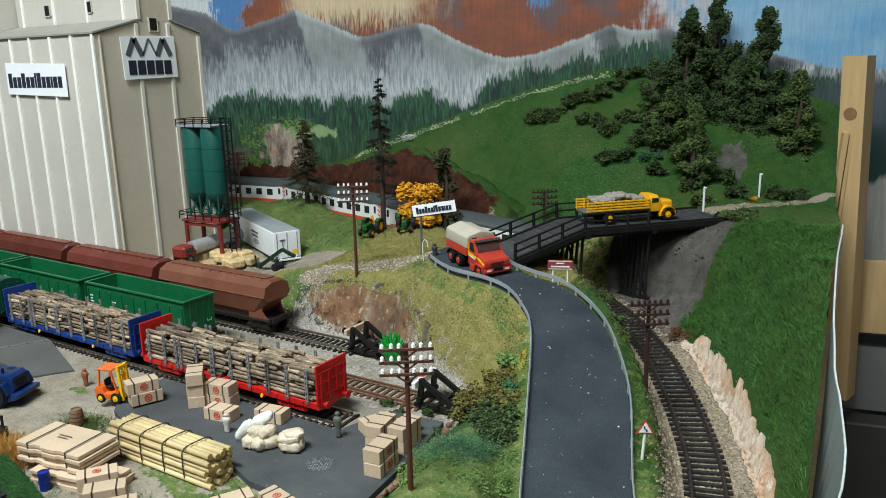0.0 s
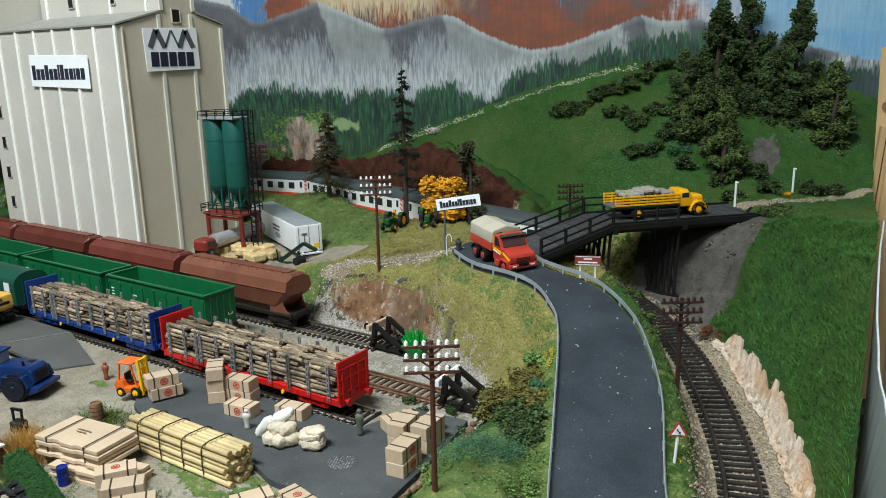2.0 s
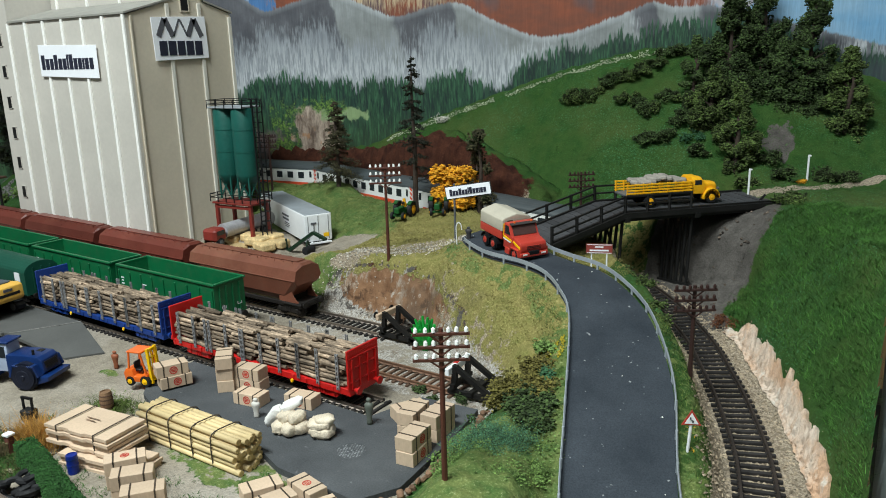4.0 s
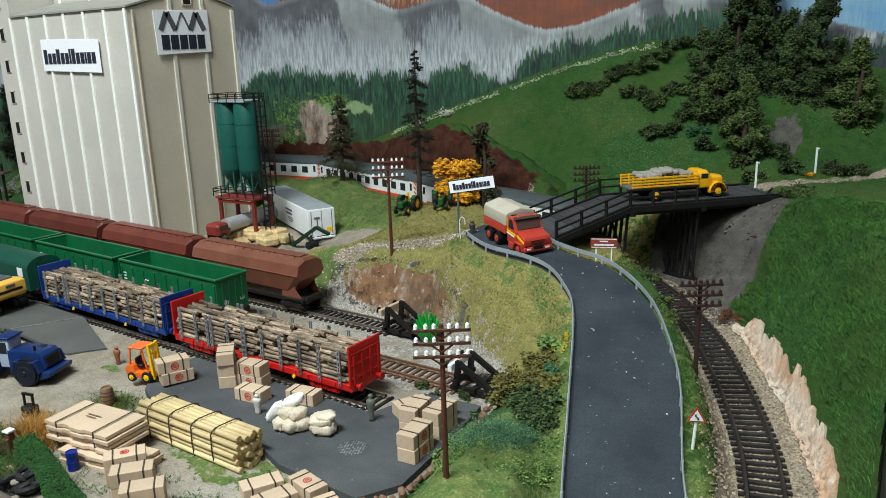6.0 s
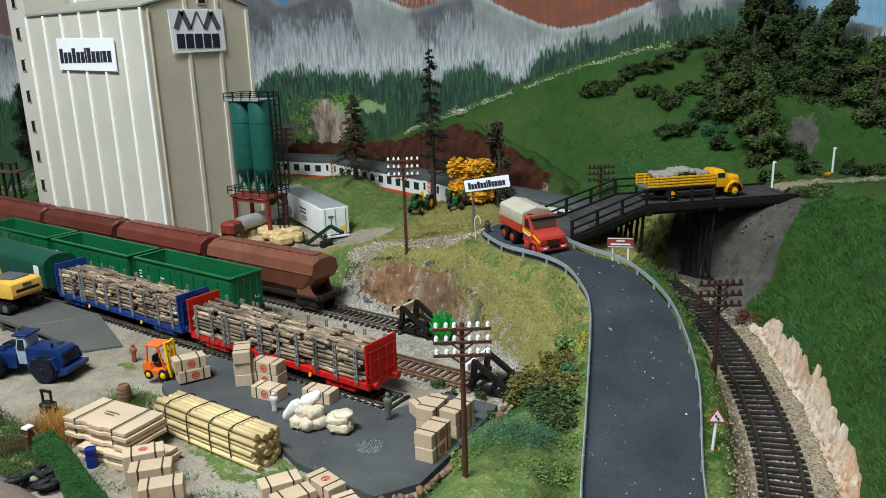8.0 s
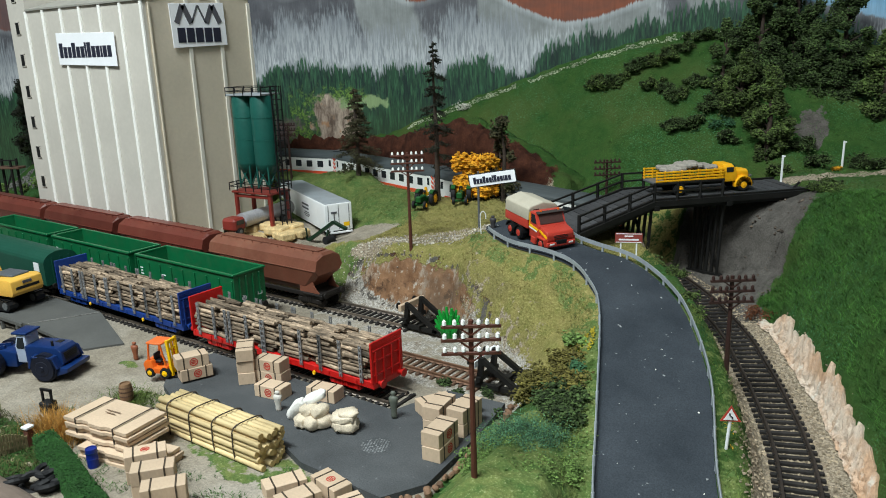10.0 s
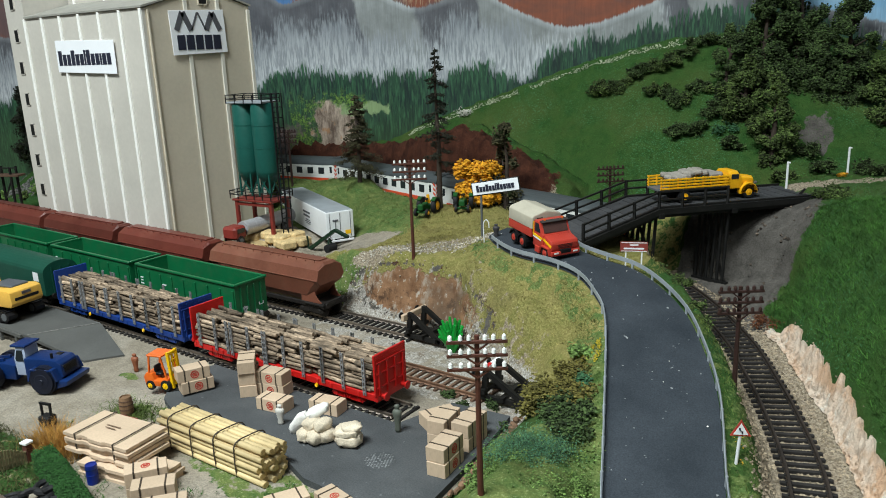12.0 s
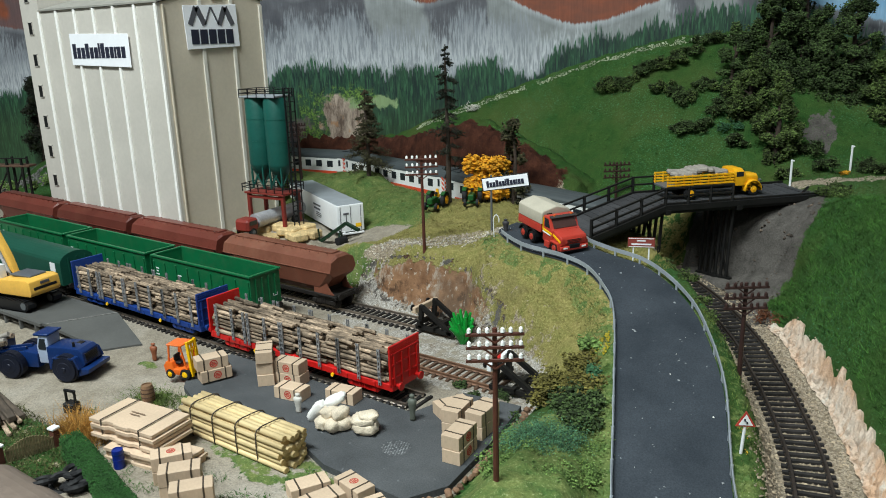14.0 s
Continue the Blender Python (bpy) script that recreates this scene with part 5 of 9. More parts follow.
for line in (FRONT, BACK):
    inward = 1 if line is FRONT else -1
    for a, c, nrm in ((line[0], line[1], n0), (line[1], line[2], n1)):
        b = bmesh.new()
        off = nrm * inward * 2
        beam(b, a + off - np.array([0, 0, 5.2]), c + off - np.array([0, 0, 5.2]), 5.5, 3.4)
        beam(b, a + nrm * inward * 1.0 + np.array([0, 0, 0.6]), c + nrm * inward * 1.0 + np.array([0, 0, 0.6]), 2.2, 2.0)
        part("girder", b, M_blackwood, bridge)
        b = bmesh.new()
        for down in (0.9, 3.2):
            beam(b, a - nrm * inward * 1.25 - np.array([0, 0, down]), c - nrm * inward * 1.25 - np.array([0, 0, down]), 2.3, 2.3)
        part("fascia_board", b, M_blackwood, bridge)
        L = np.linalg.norm(c - a)
        stop = 1.0 if a is line[0] else (0.55 if line is BACK else 0.42)
        cnt = max(2, int(L * stop / 19))
        for k in range(cnt + 1):
            if a is line[1] and k == 0:
                continue
            p = a + (c - a) * stop * k / cnt
            b = bmesh.new()
            beam(b, p + np.array([0, 0, -4]), p + np.array([0, 0, 14.5]), 2.0, 2.0)
            part("post", b, M_blackwood, bridge)
        b = bmesh.new()
        for zz in (13.6, 7.2):
            beam(b, a + np.array([0, 0, zz]), a + (c - a) * stop + np.array([0, 0, zz]), 1.7, 1.3)
        part("handrail", b, M_blackwood, bridge)


def bent(p, nrm, ztop, count):
    """A skewed row of posts under a cap, standing on a sill."""
    along = np.array([nrm[1], -nrm[0], 0.0])
    row = (nrm - 0.57 * along) / 1.15
    for k in range(count):
        q = p + nrm * 2 + row * 25 * k / (count - 1) + np.array([-2.5, 0, 0])
        b = bmesh.new()
        rod(b, (q[0] - 2, q[1] - 1, height(q[0] - 2, q[1] - 1) - 2), (q[0], q[1], ztop), 1.4, 1.3, 8)
        part("trestle_post", b, M_blackwood, bridge)
    b = bmesh.new()
    beam(b, (*(p - nrm * 3)[:2], ztop + 0.5), (*(p + nrm * (WIDE + 1))[:2], ztop + 0.5), 4.5, 4.0)
    part("cap", b, M_blackwood, bridge)
    b = bmesh.new()
    c0, c1 = p + nrm * 2 - row * 4 + np.array([-4, -1, 0]), p + nrm * 2 + row * 28 + np.array([-4, -1, 0])
    beam(b, (*c0[:2], height(*c0[:2]) + 0.2), (*c1[:2], height(*c1[:2]) + 0.2), 3.6, 3.0)
    part("sill", b, M_blackwood, bridge)
    c0, c1 = p + nrm * 2 + row * 6, p + nrm * 2 + row * 20
    b = bmesh.new()
    beam(b, (*c0[:2], height(*c0[:2]) + 6), (*c1[:2], ztop - 6), 1.4, 1.8)
    part("brace", b, M_blackwood, bridge)


bent(F1 + (F2 - F1) * 0.01, n1, 79, 6)
bent(F1 + (F2 - F1) * 0.46, n1, 79, 6)
bent(F1 + (F2 - F1) * 0.97, n1, 79, 6)


# ---------------------------------------------------------------- guardrails along the road
def guardrail(line, a, b_, label):
    g = thing("guardrail", 0, 0, 0, 0, label, "guardrail")
    pts = np.array([(p[0], p[1], float(road_height(p[0], p[1])) + 0.2) for p in line[a:b_]])
    h = headings(pts)
    b = bmesh.new()
    prof = [(-0.5, 3.2), (-0.1, 3.2), (0.5, 4.0), (-0.1, 4.7), (0.5, 5.4), (-0.1, 6.2), (-0.5, 6.2)]
    sweep(b, pts, 0, prof, 0)
    part("rail_band", b, M_rail, g)
    run = np.concatenate([[0], np.cumsum(np.linalg.norm(np.diff(pts[:, :2], axis=0), axis=1))])
    for s in np.arange(4, run[-1], 22):
        x, y, z = (np.interp(s, run, pts[:, k]) for k in range(3))
        b = bmesh.new()
        box(b, x, y, z + 1.6, 1.4, 1.4, 8.4, 0.2)
        part("post", b, M_rail, g)
    return g


guardrail(ROAD_L + headings(ROAD_L) @ np.array([[0, 1], [-1, 0]]) * 0.2, 0, int(len(ROAD_L) * 0.90), "grey steel guardrail along the outer road edge")
guardrail(ROAD_R - headings(ROAD_R) @ np.array([[0, 1], [-1, 0]]) * 0.4, 0, int(len(ROAD_R) * 0.97), "grey steel guardrail along the road edge above the track")


# ---------------------------------------------------------------- telegraph poles and signs
def telegraph_pole(x, y, base, high, arms, rz, material, glass, label, width=26, lean=0.0):
    p = thing("telegraph_pole", x, y, base, rz, label, "telegraph pole", "telegraph poles")
    b = bmesh.new()
    rod(b, (0, 0, -3), (0, 0, high), 1.5, 1.1, 10)
    part("mast", b, material, p)
    for k in range(arms):
        z = high - 2.5 - k * 6.2
        b = bmesh.new()
        box(b, 0, -1.3, z, width, 1.4, 1.5, 0.2)
        beam(b, (-width * 0.2, -1.3, z - 0.4), (0, -1.3, z - 4.2), 0.7, 0.7)
        beam(b, (width * 0.2, -1.3, z - 0.4), (0, -1.3, z - 4.2), 0.7, 0.7)
        arm = part("cross_arm", b, material, p)
        for s in (-0.44, -0.27, -0.13, 0.13, 0.27, 0.44):
            b = bmesh.new()
            rod(b, (s * width, -1.3, z + 0.6), (s * width, -1.3, z + 1.6), 0.35, seg=6)
            rod(b, (s * width, -1.3, z + 1.0), (s * width, -1.3, z + 2.7), 1.0, 0.9, 10)
            rod(b, (s * width, -1.3, z + 2.6), (s * width, -1.3, z + 3.3), 0.7, 0.4, 10)
            part("insulator", b, glass, arm)
    return p


telegraph_pole(-195.6, 277.8, height(-195.6, 277.8), 97 - height(-195.6, 277.8), 3, 36, M_pole, M_porcelain, "brown telegraph pole with three arms and white insulators")
telegraph_pole(-131, 441, height(-131, 441), 83 - height(-131, 441), 3, 36, M_poledark, M_poledark, "dark brown telegraph pole with bare arms beside the track", 25)
telegraph_pole(-406, 502, height(-406, 502), 128 - height(-406, 502), 3, 38, M_pole, M_porcelain, "brown telegraph pole with white insulators on the grass bank", 27)
telegraph_pole(-722, 668, height(-722, 668), 124 - height(-722, 668), 3, 30, M_poledark, M_poledark, "dark telegraph pole in front of the painted rocks", 20)
telegraph_pole(-331, 722, height(-331, 722), 96 - height(-331, 722), 3, 40, M_poledark, M_poledark, "dark telegraph pole behind the timber bridge", 27)

s = thing("name_sign", -362, 538, height(-362, 538), 18, "white name board on a grey post, name drawn as bars", "sign")
s.matrix_basis = s.matrix_basis @ Matrix.Scale(0.9, 4)
b = bmesh.new()
box(b, 0, 1, 25, 1.8, 1.8, 56, 0.3)
part("post", b, M_grey, s)
b = bmesh.new()
box(b, 13.5, 0, 47, 43, 1.2, 11, 0.2, rot=(0, -9, 0))
sb = part("sign_board", b, M_paper, s)
b = bmesh.new()
box(b, 13.5, 0.2, 47, 44.4, 1.3, 12.4, 0.2, rot=(0, -9, 0))
part("board_edge", b, M_black, sb)
bar = lettering(sb, -4.5, 31, -3, 3, lambda c, z, w, h: (c, -0.9, z, w, 0.4, h), 'tsstssItssiss', M_ink)
bar.matrix_basis = Matrix.Translation((0.0135, 0, 0.047)) @ pose(0, 0, 0, 0, -9, 0) @ Matrix.Translation((-0.0135, 0, 0))

s = thing("place_sign", -226, 525, float(road_height(-226, 525)) - 1, 24, "small brown-red place sign on two white posts", "sign")
for k in (-5.5, 5.5):
    b = bmesh.new()
    box(b, k, 0.6, 5, 1.0, 1.0, 14)
    part("post", b, M_white, s)
b = bmesh.new()
box(b, 0, 0, 13, 19, 0.8, 7.2, 0.2)
sb = part("sign_board", b, M_signred, s)
b = bmesh.new()
for q in ((3.4, 0.45), (-3.4, 0.45)):
    box(b, 0, -0.5, 13 + q[0] * 0.9, 17.8, 0.3, q[1])
box(b, 0, -0.5, 14.4, 6, 0.3, 0.9)
box(b, 0, -0.5, 11.8, 14, 0.3, 1.1)
part("lettering", b, M_white, sb, "white lettering too small to read, as bars")

s = thing("warning_sign", -110, 375, height(-110, 375), 26, "triangular red-bordered bend warning sign on a white post", "road sign")
s.matrix_basis = s.matrix_basis @ Matrix.Scale(0.9, 4)
b = bmesh.new()
rod(b, (-1.2, 0.6, -1), (0, 0.6, 19), 0.9, seg=8)
part("post", b, M_white, s)


def triangle(r, y0, y1):
    b = bmesh.new()
    prism(b, [(r * math.sin(a), 20.4 + r * math.cos(a)) for a in (0, 2.094, 4.189)], "y", y0, y1)
    return b


sb = part("sign_plate", triangle(6.2, -0.5, 0.3), M_stamp, s, "red triangular plate")
part("sign_face", triangle(4.4, -0.8, -0.45), M_white, sb)
b = bmesh.new()
for q in (((0.7, 19.0), (0.7, 20.2)), ((0.7, 20.2), (-0.7, 21.0)), ((-0.7, 21.0), (-0.7, 22.2))):
    beam(b, (q[0][0], -0.95, q[0][1]), (q[1][0], -0.95, q[1][1]), 0.8, 0.3)
part("bend_mark", b, M_ink, sb)
for x, y in ((-171, 728), (-133, 786)):
    s = thing("white_post", x, y, height(x, y), 30, "thin white marker post beside the upper road", "marker post", "white posts by the road")
    b = bmesh.new()
    box(b, 0, 0, 11, 1.7, 1.7, 25, 0.4)
    part("shaft", b, M_white, s)
    b = bmesh.new()
    box(b, 1.0, 0, 22.5, 2.2, 1.8, 1.2, 0.2)
    part("bracket", b, M_white, s)

# ---------------------------------------------------------------- passenger train on the main line
run_main = np.concatenate([[0], np.cumsum(np.linalg.norm(np.diff(MAIN[:, :2], axis=0), axis=1))])


def main_at(s):
    return np.array([np.interp(s, run_main, MAIN[:, k]) for k in range(3)])


def ride(name, s0, s1, label, category, group=""):
    """A vehicle with its bogies on the curve between two stretches of the line."""
    a, b = main_at(s0 + (s1 - s0) * 0.15), main_at(s0 + (s1 - s0) * 0.85)
    m = (a + b) / 2
    d = b - a
    t = thing(name, *m, math.degrees(math.atan2(d[1], d[0])), label, category, group)
    t.matrix_basis = pose(m[0] * K, m[1] * K, m[2] * K, 0, -math.degrees(math.atan2(d[2], math.hypot(d[0], d[1]))), 0)
    t.matrix_basis = Matrix.Translation(m * K) @ pose(0, 0, 0, 0, 0, math.degrees(math.atan2(d[1], d[0]))) @ pose(0, 0, 0, 0, -math.degrees(math.asin(d[2] / np.linalg.norm(d))), 0)
    return t


def coach(s0, s1, label):
    half = (s1 - s0) / 2 - 2
    c = ride("passenger_coach", s0, s1, label, "railway coach", "passenger coaches")
    b = bmesh.new()
    prism(b, [(-15.5, 12), (15.5, 12), (16, 20), (15.6, 37), (-15.6, 37), (-16, 20)], "x", -half, half)
    part("body", b, M_coachwhite, c)
    b = bmesh.new()
    arc = [(15.9 * math.sin(a), 36.6 + 8.6 * math.cos(a)) for a in np.linspace(-1.57, 1.57, 13)]
    prism(b, arc, "x", -half - 0.4, half + 0.4)
    roof = part("roof", b, M_coachroof, c)
    for e in (-1, 1):
        b = bmesh.new()
        box(b, e * (half - 6), 0, 45.2, 9, 14, 0.8, 0.3)
        part("roof_panel", b, M_coachroof, roof)
    for s in (-1, 1):
        b = bmesh.new()
        box(b, 0, s * 16.0, 18.2, 2 * half - 26, 0.5, 4.6)
        part("red_band", b, M_coachred, c, "orange-red stripe along the side")
        for k in np.linspace(-half + 24, half - 24, 10):
            b = bmesh.new()
            box(b, k, s * 15.75, 29.5, 9.0, 0.9, 8.2, 0.3)
            part("window", b, M_clear, c)
        for e in (-1, 1):
            b = bmesh.new()
            box(b, e * (half - 9), s * 15.8, 25.5, 6.5, 0.7, 23, 0.3)
            part("door", b, M_coachwhite, c)
            b = bmesh.new()
            box(b, e * (half - 9), s * 16.1, 31, 3.6, 0.4, 8.0, 0.3)
            part("window", b, M_clear, c)
            for q in range(5):
                b = bmesh.new()
                zz = 13.5 + q * 5
                prism(b, [(e * half - e * 0.3, zz), (e * half - e * 3.9, zz + 2.4), (e * half - e * 3.9, zz + 4.6), (e * half - e * 0.3, zz + 2.2)], "y", s * 16.05 - 0.2, s * 16.05 + 0.2)
                part("warning_stripe", b, M_coachred, c)
    for e in (-1, 1):
        b = bmesh.new()
        box(b, e * (half + 0.5), 0, 25.5, 1.6, 10.5, 25, 0.4)
        gang = part("gangway_frame", b, M_black, c)
        b = bmesh.new()
        box(b, e * (half + 1.3), 0, 27, 0.5, 6.4, 19)
        part("gangway_door", b, M_white, gang)
        for s in (-1, 1):
            for q in range(5):
                b = bmesh.new()
                zz = 14 + q * 4.6
                prism(b, [(s * 6.5, zz), (s * 15.0, zz + 3.2), (s * 15.0, zz + 5.4), (s * 6.5, zz + 2.2)], "x", e * half - 0.35, e * half + 0.35)
                part("warning_stripe", b, M_coachred, c)
    b = bmesh.new()
    box(b, 0, 0, 10.4, 2 * half - 4, 27, 3.2, 0.5)
    box(b, 0, 0, 7.4, 70, 22, 5, 0.8)
    part("underframe", b, M_under, c)
    bogie(c, -half * 0.70)
    bogie(c, half * 0.70)
    buffers(c, half - 1)
    return c


TAIL, COACH = 600.0, 206.0
coach(TAIL, TAIL + COACH, "white passenger coach with grey roof, orange-red band and striped end")
coach(TAIL + COACH, TAIL + 2 * COACH, "white passenger coach with grey roof and orange-red band")

coach(TAIL + 2 * COACH, TAIL + 3 * COACH, "white passenger coach with grey roof and orange-red band")
l0 = TAIL + 3 * COACH
LOCO = 214.0
lc = ride("diesel_locomotive", l0, l0 + LOCO, "black and yellow diesel locomotive with grey roof", "locomotive")
half = LOCO / 2 - 4
b = bmesh.new()
prism(b, [(-15, 12), (15, 12), (15.2, 34), (-15.2, 34)], "x", -half + 26, half - 26)
body = part("engine_hood", b, M_lococarbon, lc)
b = bmesh.new()
prism(b, [(-15.3, 34), (15.3, 34), (13.2, 40), (-13.2, 40)], "x", -half + 26, half - 26)
part("yellow_top_band", b, M_locoyellow, lc)
b = bmesh.new()
prism(b, [(-13.2, 40), (13.2, 40), (9, 43.5), (-9, 43.5)], "x", -half + 26, half - 26)
roof = part("roof", b, M_locogrey, lc)
b = bmesh.new()
rod(b, (-30, 0, 43), (-30, 0, 45), 8.5, seg=24)
rod(b, (30, 0, 43), (30, 0, 45), 8.5, seg=24)
part("fan_grille", b, M_black, roof)
for e in (-1, 1):
    b = bmesh.new()
    x0, x1 = e * (half - 26), e * half
    loft(b, [[(x0, -15.6, 12), (x0, 15.6, 12), (x0, 15.6, 34), (x0, 12, 42), (x0, -12, 42), (x0, -15.6, 34)],
             [(x1 - e * 6, -15.6, 12), (x1 - e * 6, 15.6, 12), (x1 - e * 6, 15.6, 33), (x1 - e * 6, 11.5, 41.5), (x1 - e * 6, -11.5, 41.5), (x1 - e * 6, -15.6, 33)],
             [(x1, -14.5, 12), (x1, 14.5, 12), (x1, 14.5, 26), (x1 - e * 3, 11, 38), (x1 - e * 3, -11, 38), (x1, -14.5, 26)]])
    cab = part("cab", b, M_locoyellow, lc)
    for s in (-1, 1):
        b = bmesh.new()
        box(b, (x0 + x1) / 2 - e * 3, s * 15.5, 28.5, 8, 0.7, 8, 0.3)
        part("window", b, M_clear, cab)
    for s in (-7, 7):
        b = bmesh.new()
        box(b, x1 - e * 1.0, s, 31.5, 1.0, 9.5, 6.5, 0.2, rot=(0, -e * 14, 0))
        part("window", b, M_clear, cab)
        b = bmesh.new()
        rod(b, (x1 - e * 0.5, s * 1.4, 17), (x1 + e * 0.6, s * 1.4, 17), 1.7, seg=12)
        part("headlight", b, M_porcelain, cab)
b = bmesh.new()
box(b, 0, 0, 10.4, 2 * half, 28, 3.4, 0.5)
box(b, 0, 0, 6.8, 56, 24, 6, 1)
part("underframe", b, M_under, lc)
bogie(lc, -half * 0.62)
bogie(lc, half * 0.62)
buffers(lc, half)
for s in (-1, 1):
    cu = bpy.data.curves.new("class_number", "FONT")
    cu.body, cu.size, cu.extrude, cu.align_x, cu.align_y = "321", 0.016, 0.0002, "CENTER", "CENTER"
    cu.materials.append(M_white)
    num = new("class_number", cu)
    num.parent = lc
    num.matrix_basis = pose(0, s * 0.01535, 0.023, 90, 0, 0 if s < 0 else 180)

# ---------------------------------------------------------------- road vehicles and machines
def tyre_and_rim(parent, x, y, z, r, w, rim_material, rubber=None):
    b = bmesh.new()
    wheel(b, x, y, z, r, w, 22)
    t = part("wheel", b, rubber or M_tyre, parent)
    side = 1 if y > 0 else -1
    b = bmesh.new()
    rod(b, (x, y + side * (w / 2 - 0.3), z), (x, y + side * (w / 2 + 0.25), z), r * 0.58, r * 0.5, 16)
    rod(b, (x, y + side * w / 2, z), (x, y + side * (w / 2 + 0.9), z), r * 0.2, r * 0.15, 8)
    part("rim", b, rim_material, t)


def ground_road(x, y):
    return float(road_height(x, y)) + 1.0


# red timber truck with a canvas body
q = np.array([-296.0, 521.0])
truck = thing("army_style_truck", q[0], q[1], ground_road(*q), -24, "red lorry with a beige canvas cover and yellow stripe", "truck")
truck.matrix_basis = truck.matrix_basis @ pose(0, 0, 0, 0, 5, -4) @ Matrix.Diagonal((0.75, 0.95, 0.80, 1))
b = bmesh.new()
box(b, 0, 0, 9, 78, 10, 4, 0.5)
part("chassis", b, M_black, truck)
b = bmesh.new()
box(b, -18.6, 0, 18.2, 43, 27, 8.6, 0.5)
part("cargo_bed", b, M_redtruck, truck)
b = bmesh.new()
rings = []
for x in (-40.2, -39.6, -18, 3.4, 4):
    k = 0.94 if x in (-40.2, 4) else 1.0
    rings.append([(x, p * k, 22.6 + (z - 22.6) * k) for p, z in ((-13.8, 22.6), (-13.6, 33), (-12, 35), (0, 38.6), (12, 35), (13.6, 33), (13.8, 22.6))])
loft(b, rings)
cover = part("canvas_cover", b, M_canvas, truck)
b = bmesh.new()
box(b, 4.1, -6.5, 30, 0.6, 5, 5)
part("cover_window", b, M_dark, cover)
b = bmesh.new()
prism(b, [(6, 8), (23, 8), (23, 21), (20.5, 22), (15, 32.4), (6, 32.4)], "y", -13, 13)
cab = part("cab", b, M_redtruck, truck)
b = bmesh.new()
prism(b, [(23, 8), (35, 8), (37, 11), (37, 16), (35.5, 18.5), (23, 21.2)], "y", -12, 12)
bonnet = part("bonnet", b, M_redtruck, truck)
b = bmesh.new()
prism(b, [(20.9, 22.6), (21.3, 22.5), (16.2, 31.6), (15.9, 31.6)], "y", -10.8, 10.8)
part("windscreen", b, paint("tinted_screen", (0.085, 0.045, 0.04), 0.15, var=0.1, relief=0), cab)
for s in (-1, 1):
    b = bmesh.new()
    prism(b, [(9, 22.5), (18.6, 22.5), (14.8, 30.6), (9, 30.6)], "y", s * 13.05 - 0.2, s * 13.05 + 0.2)
    part("side_window", b, M_clear, cab)
    b = bmesh.new()
    beam(b, (6, s * 13.2, 19.2), (22, s * 13.2, 17.6), 0.4, 2.0)
    beam(b, (22.4, s * 12.3, 17.6), (36, s * 12.3, 13.5), 0.4, 2.0)
    part("yellow_stripe", b, M_locoyellow, cab, "bright yellow side stripe")
    b = bmesh.new()
    prism(b, [(21, 5), (23.5, 11), (33.5, 11), (36, 5), (35, 12.4), (22, 12.4)], "y", s * 13 - 1.6, s * 13 + 1.6)
    part("mudguard", b, M_redtruck, truck)
    b = bmesh.new()
    rod(b, (15.5, s * 8, 32), (15.5, s * 8, 34.4), 1.2, 0.9, 10)
    part("beacon", b, M_orange, cab, "small orange beacon")
    for x in (-28, -12):
        tyre_and_rim(truck, x, s * 11, 6.2, 6.2, 6.4, M_redtruck)
    tyre_and_rim(truck, 28, s * 11.2, 6.2, 6.2, 5, M_redtruck)
b = bmesh.new()
box(b, 37.6, 0, 7.4, 2.6, 26, 4.4, 0.6)
part("bumper", b, M_redtruck, truck)
b = bmesh.new()
box(b, 36.9, 0, 14, 0.8, 15, 4, 0.2)
part("grille", b, M_redtruck, truck)
for zz in (12.6, 14.0, 15.4):
    b = bmesh.new()
    box(b, 37.3, 0, zz, 0.5, 13, 0.5, 0.1)
    part("grille_slot", b, M_dark, truck)
b = bmesh.new()
prism(b, [(15.2, 32.6), (18.4, 31.4), (18.7, 32.0), (15.4, 33.4)], "y", -12.4, 12.4)
part("sun_visor", b, M_blackbox, cab, "dark brown sun visor")
b = bmesh.new()
box(b, 37.2, 0, 4.6, 1.6, 24, 2.0, 0.3)
part("lower_bumper", b, M_black, truck)
for s in (-1, 1):
    b = bmesh.new()
    box(b, 38.8, s * 8.6, 8.0, 0.6, 4.2, 1.6, 0.2)
    part("headlight", b, M_porcelain, truck)
    b = bmesh.new()
    beam(b, (6.9, s * 13.15, 19.5), (6.9, s * 13.15, 31), 0.4, 1.5)
    part("upright_stripe", b, M_locoyellow, cab, "bright yellow upright stripe")
    b = bmesh.new()
    beam(b, (6, s * 13.2, 17.2), (20, s * 13.2, 15.8), 0.4, 1.1)
    part("white_stripe", b, M_white, cab, "thin white side stripe")
    b = bmesh.new()
    box(b, 14, s * 11.6, 6.2, 8, 4.0, 6.4, 0.5)
    part("fuel_tank", b, M_redtruck, truck)
    for x in (-28, -12):
        b = bmesh.new()
        rings = []
        for y in (s * 7.6, s * 14.4):
            rings.append([(x + 8.6 * math.cos(a), y, 6 + 8.4 * math.sin(a)) for a in np.linspace(0.2, 2.94, 9)] + [(x + 7.6 * math.cos(a), y, 6 + 7.4 * math.sin(a)) for a in np.linspace(2.94, 0.2, 9)])
        loft(b, rings)
        part("rear_mudguard", b, M_black, truck)

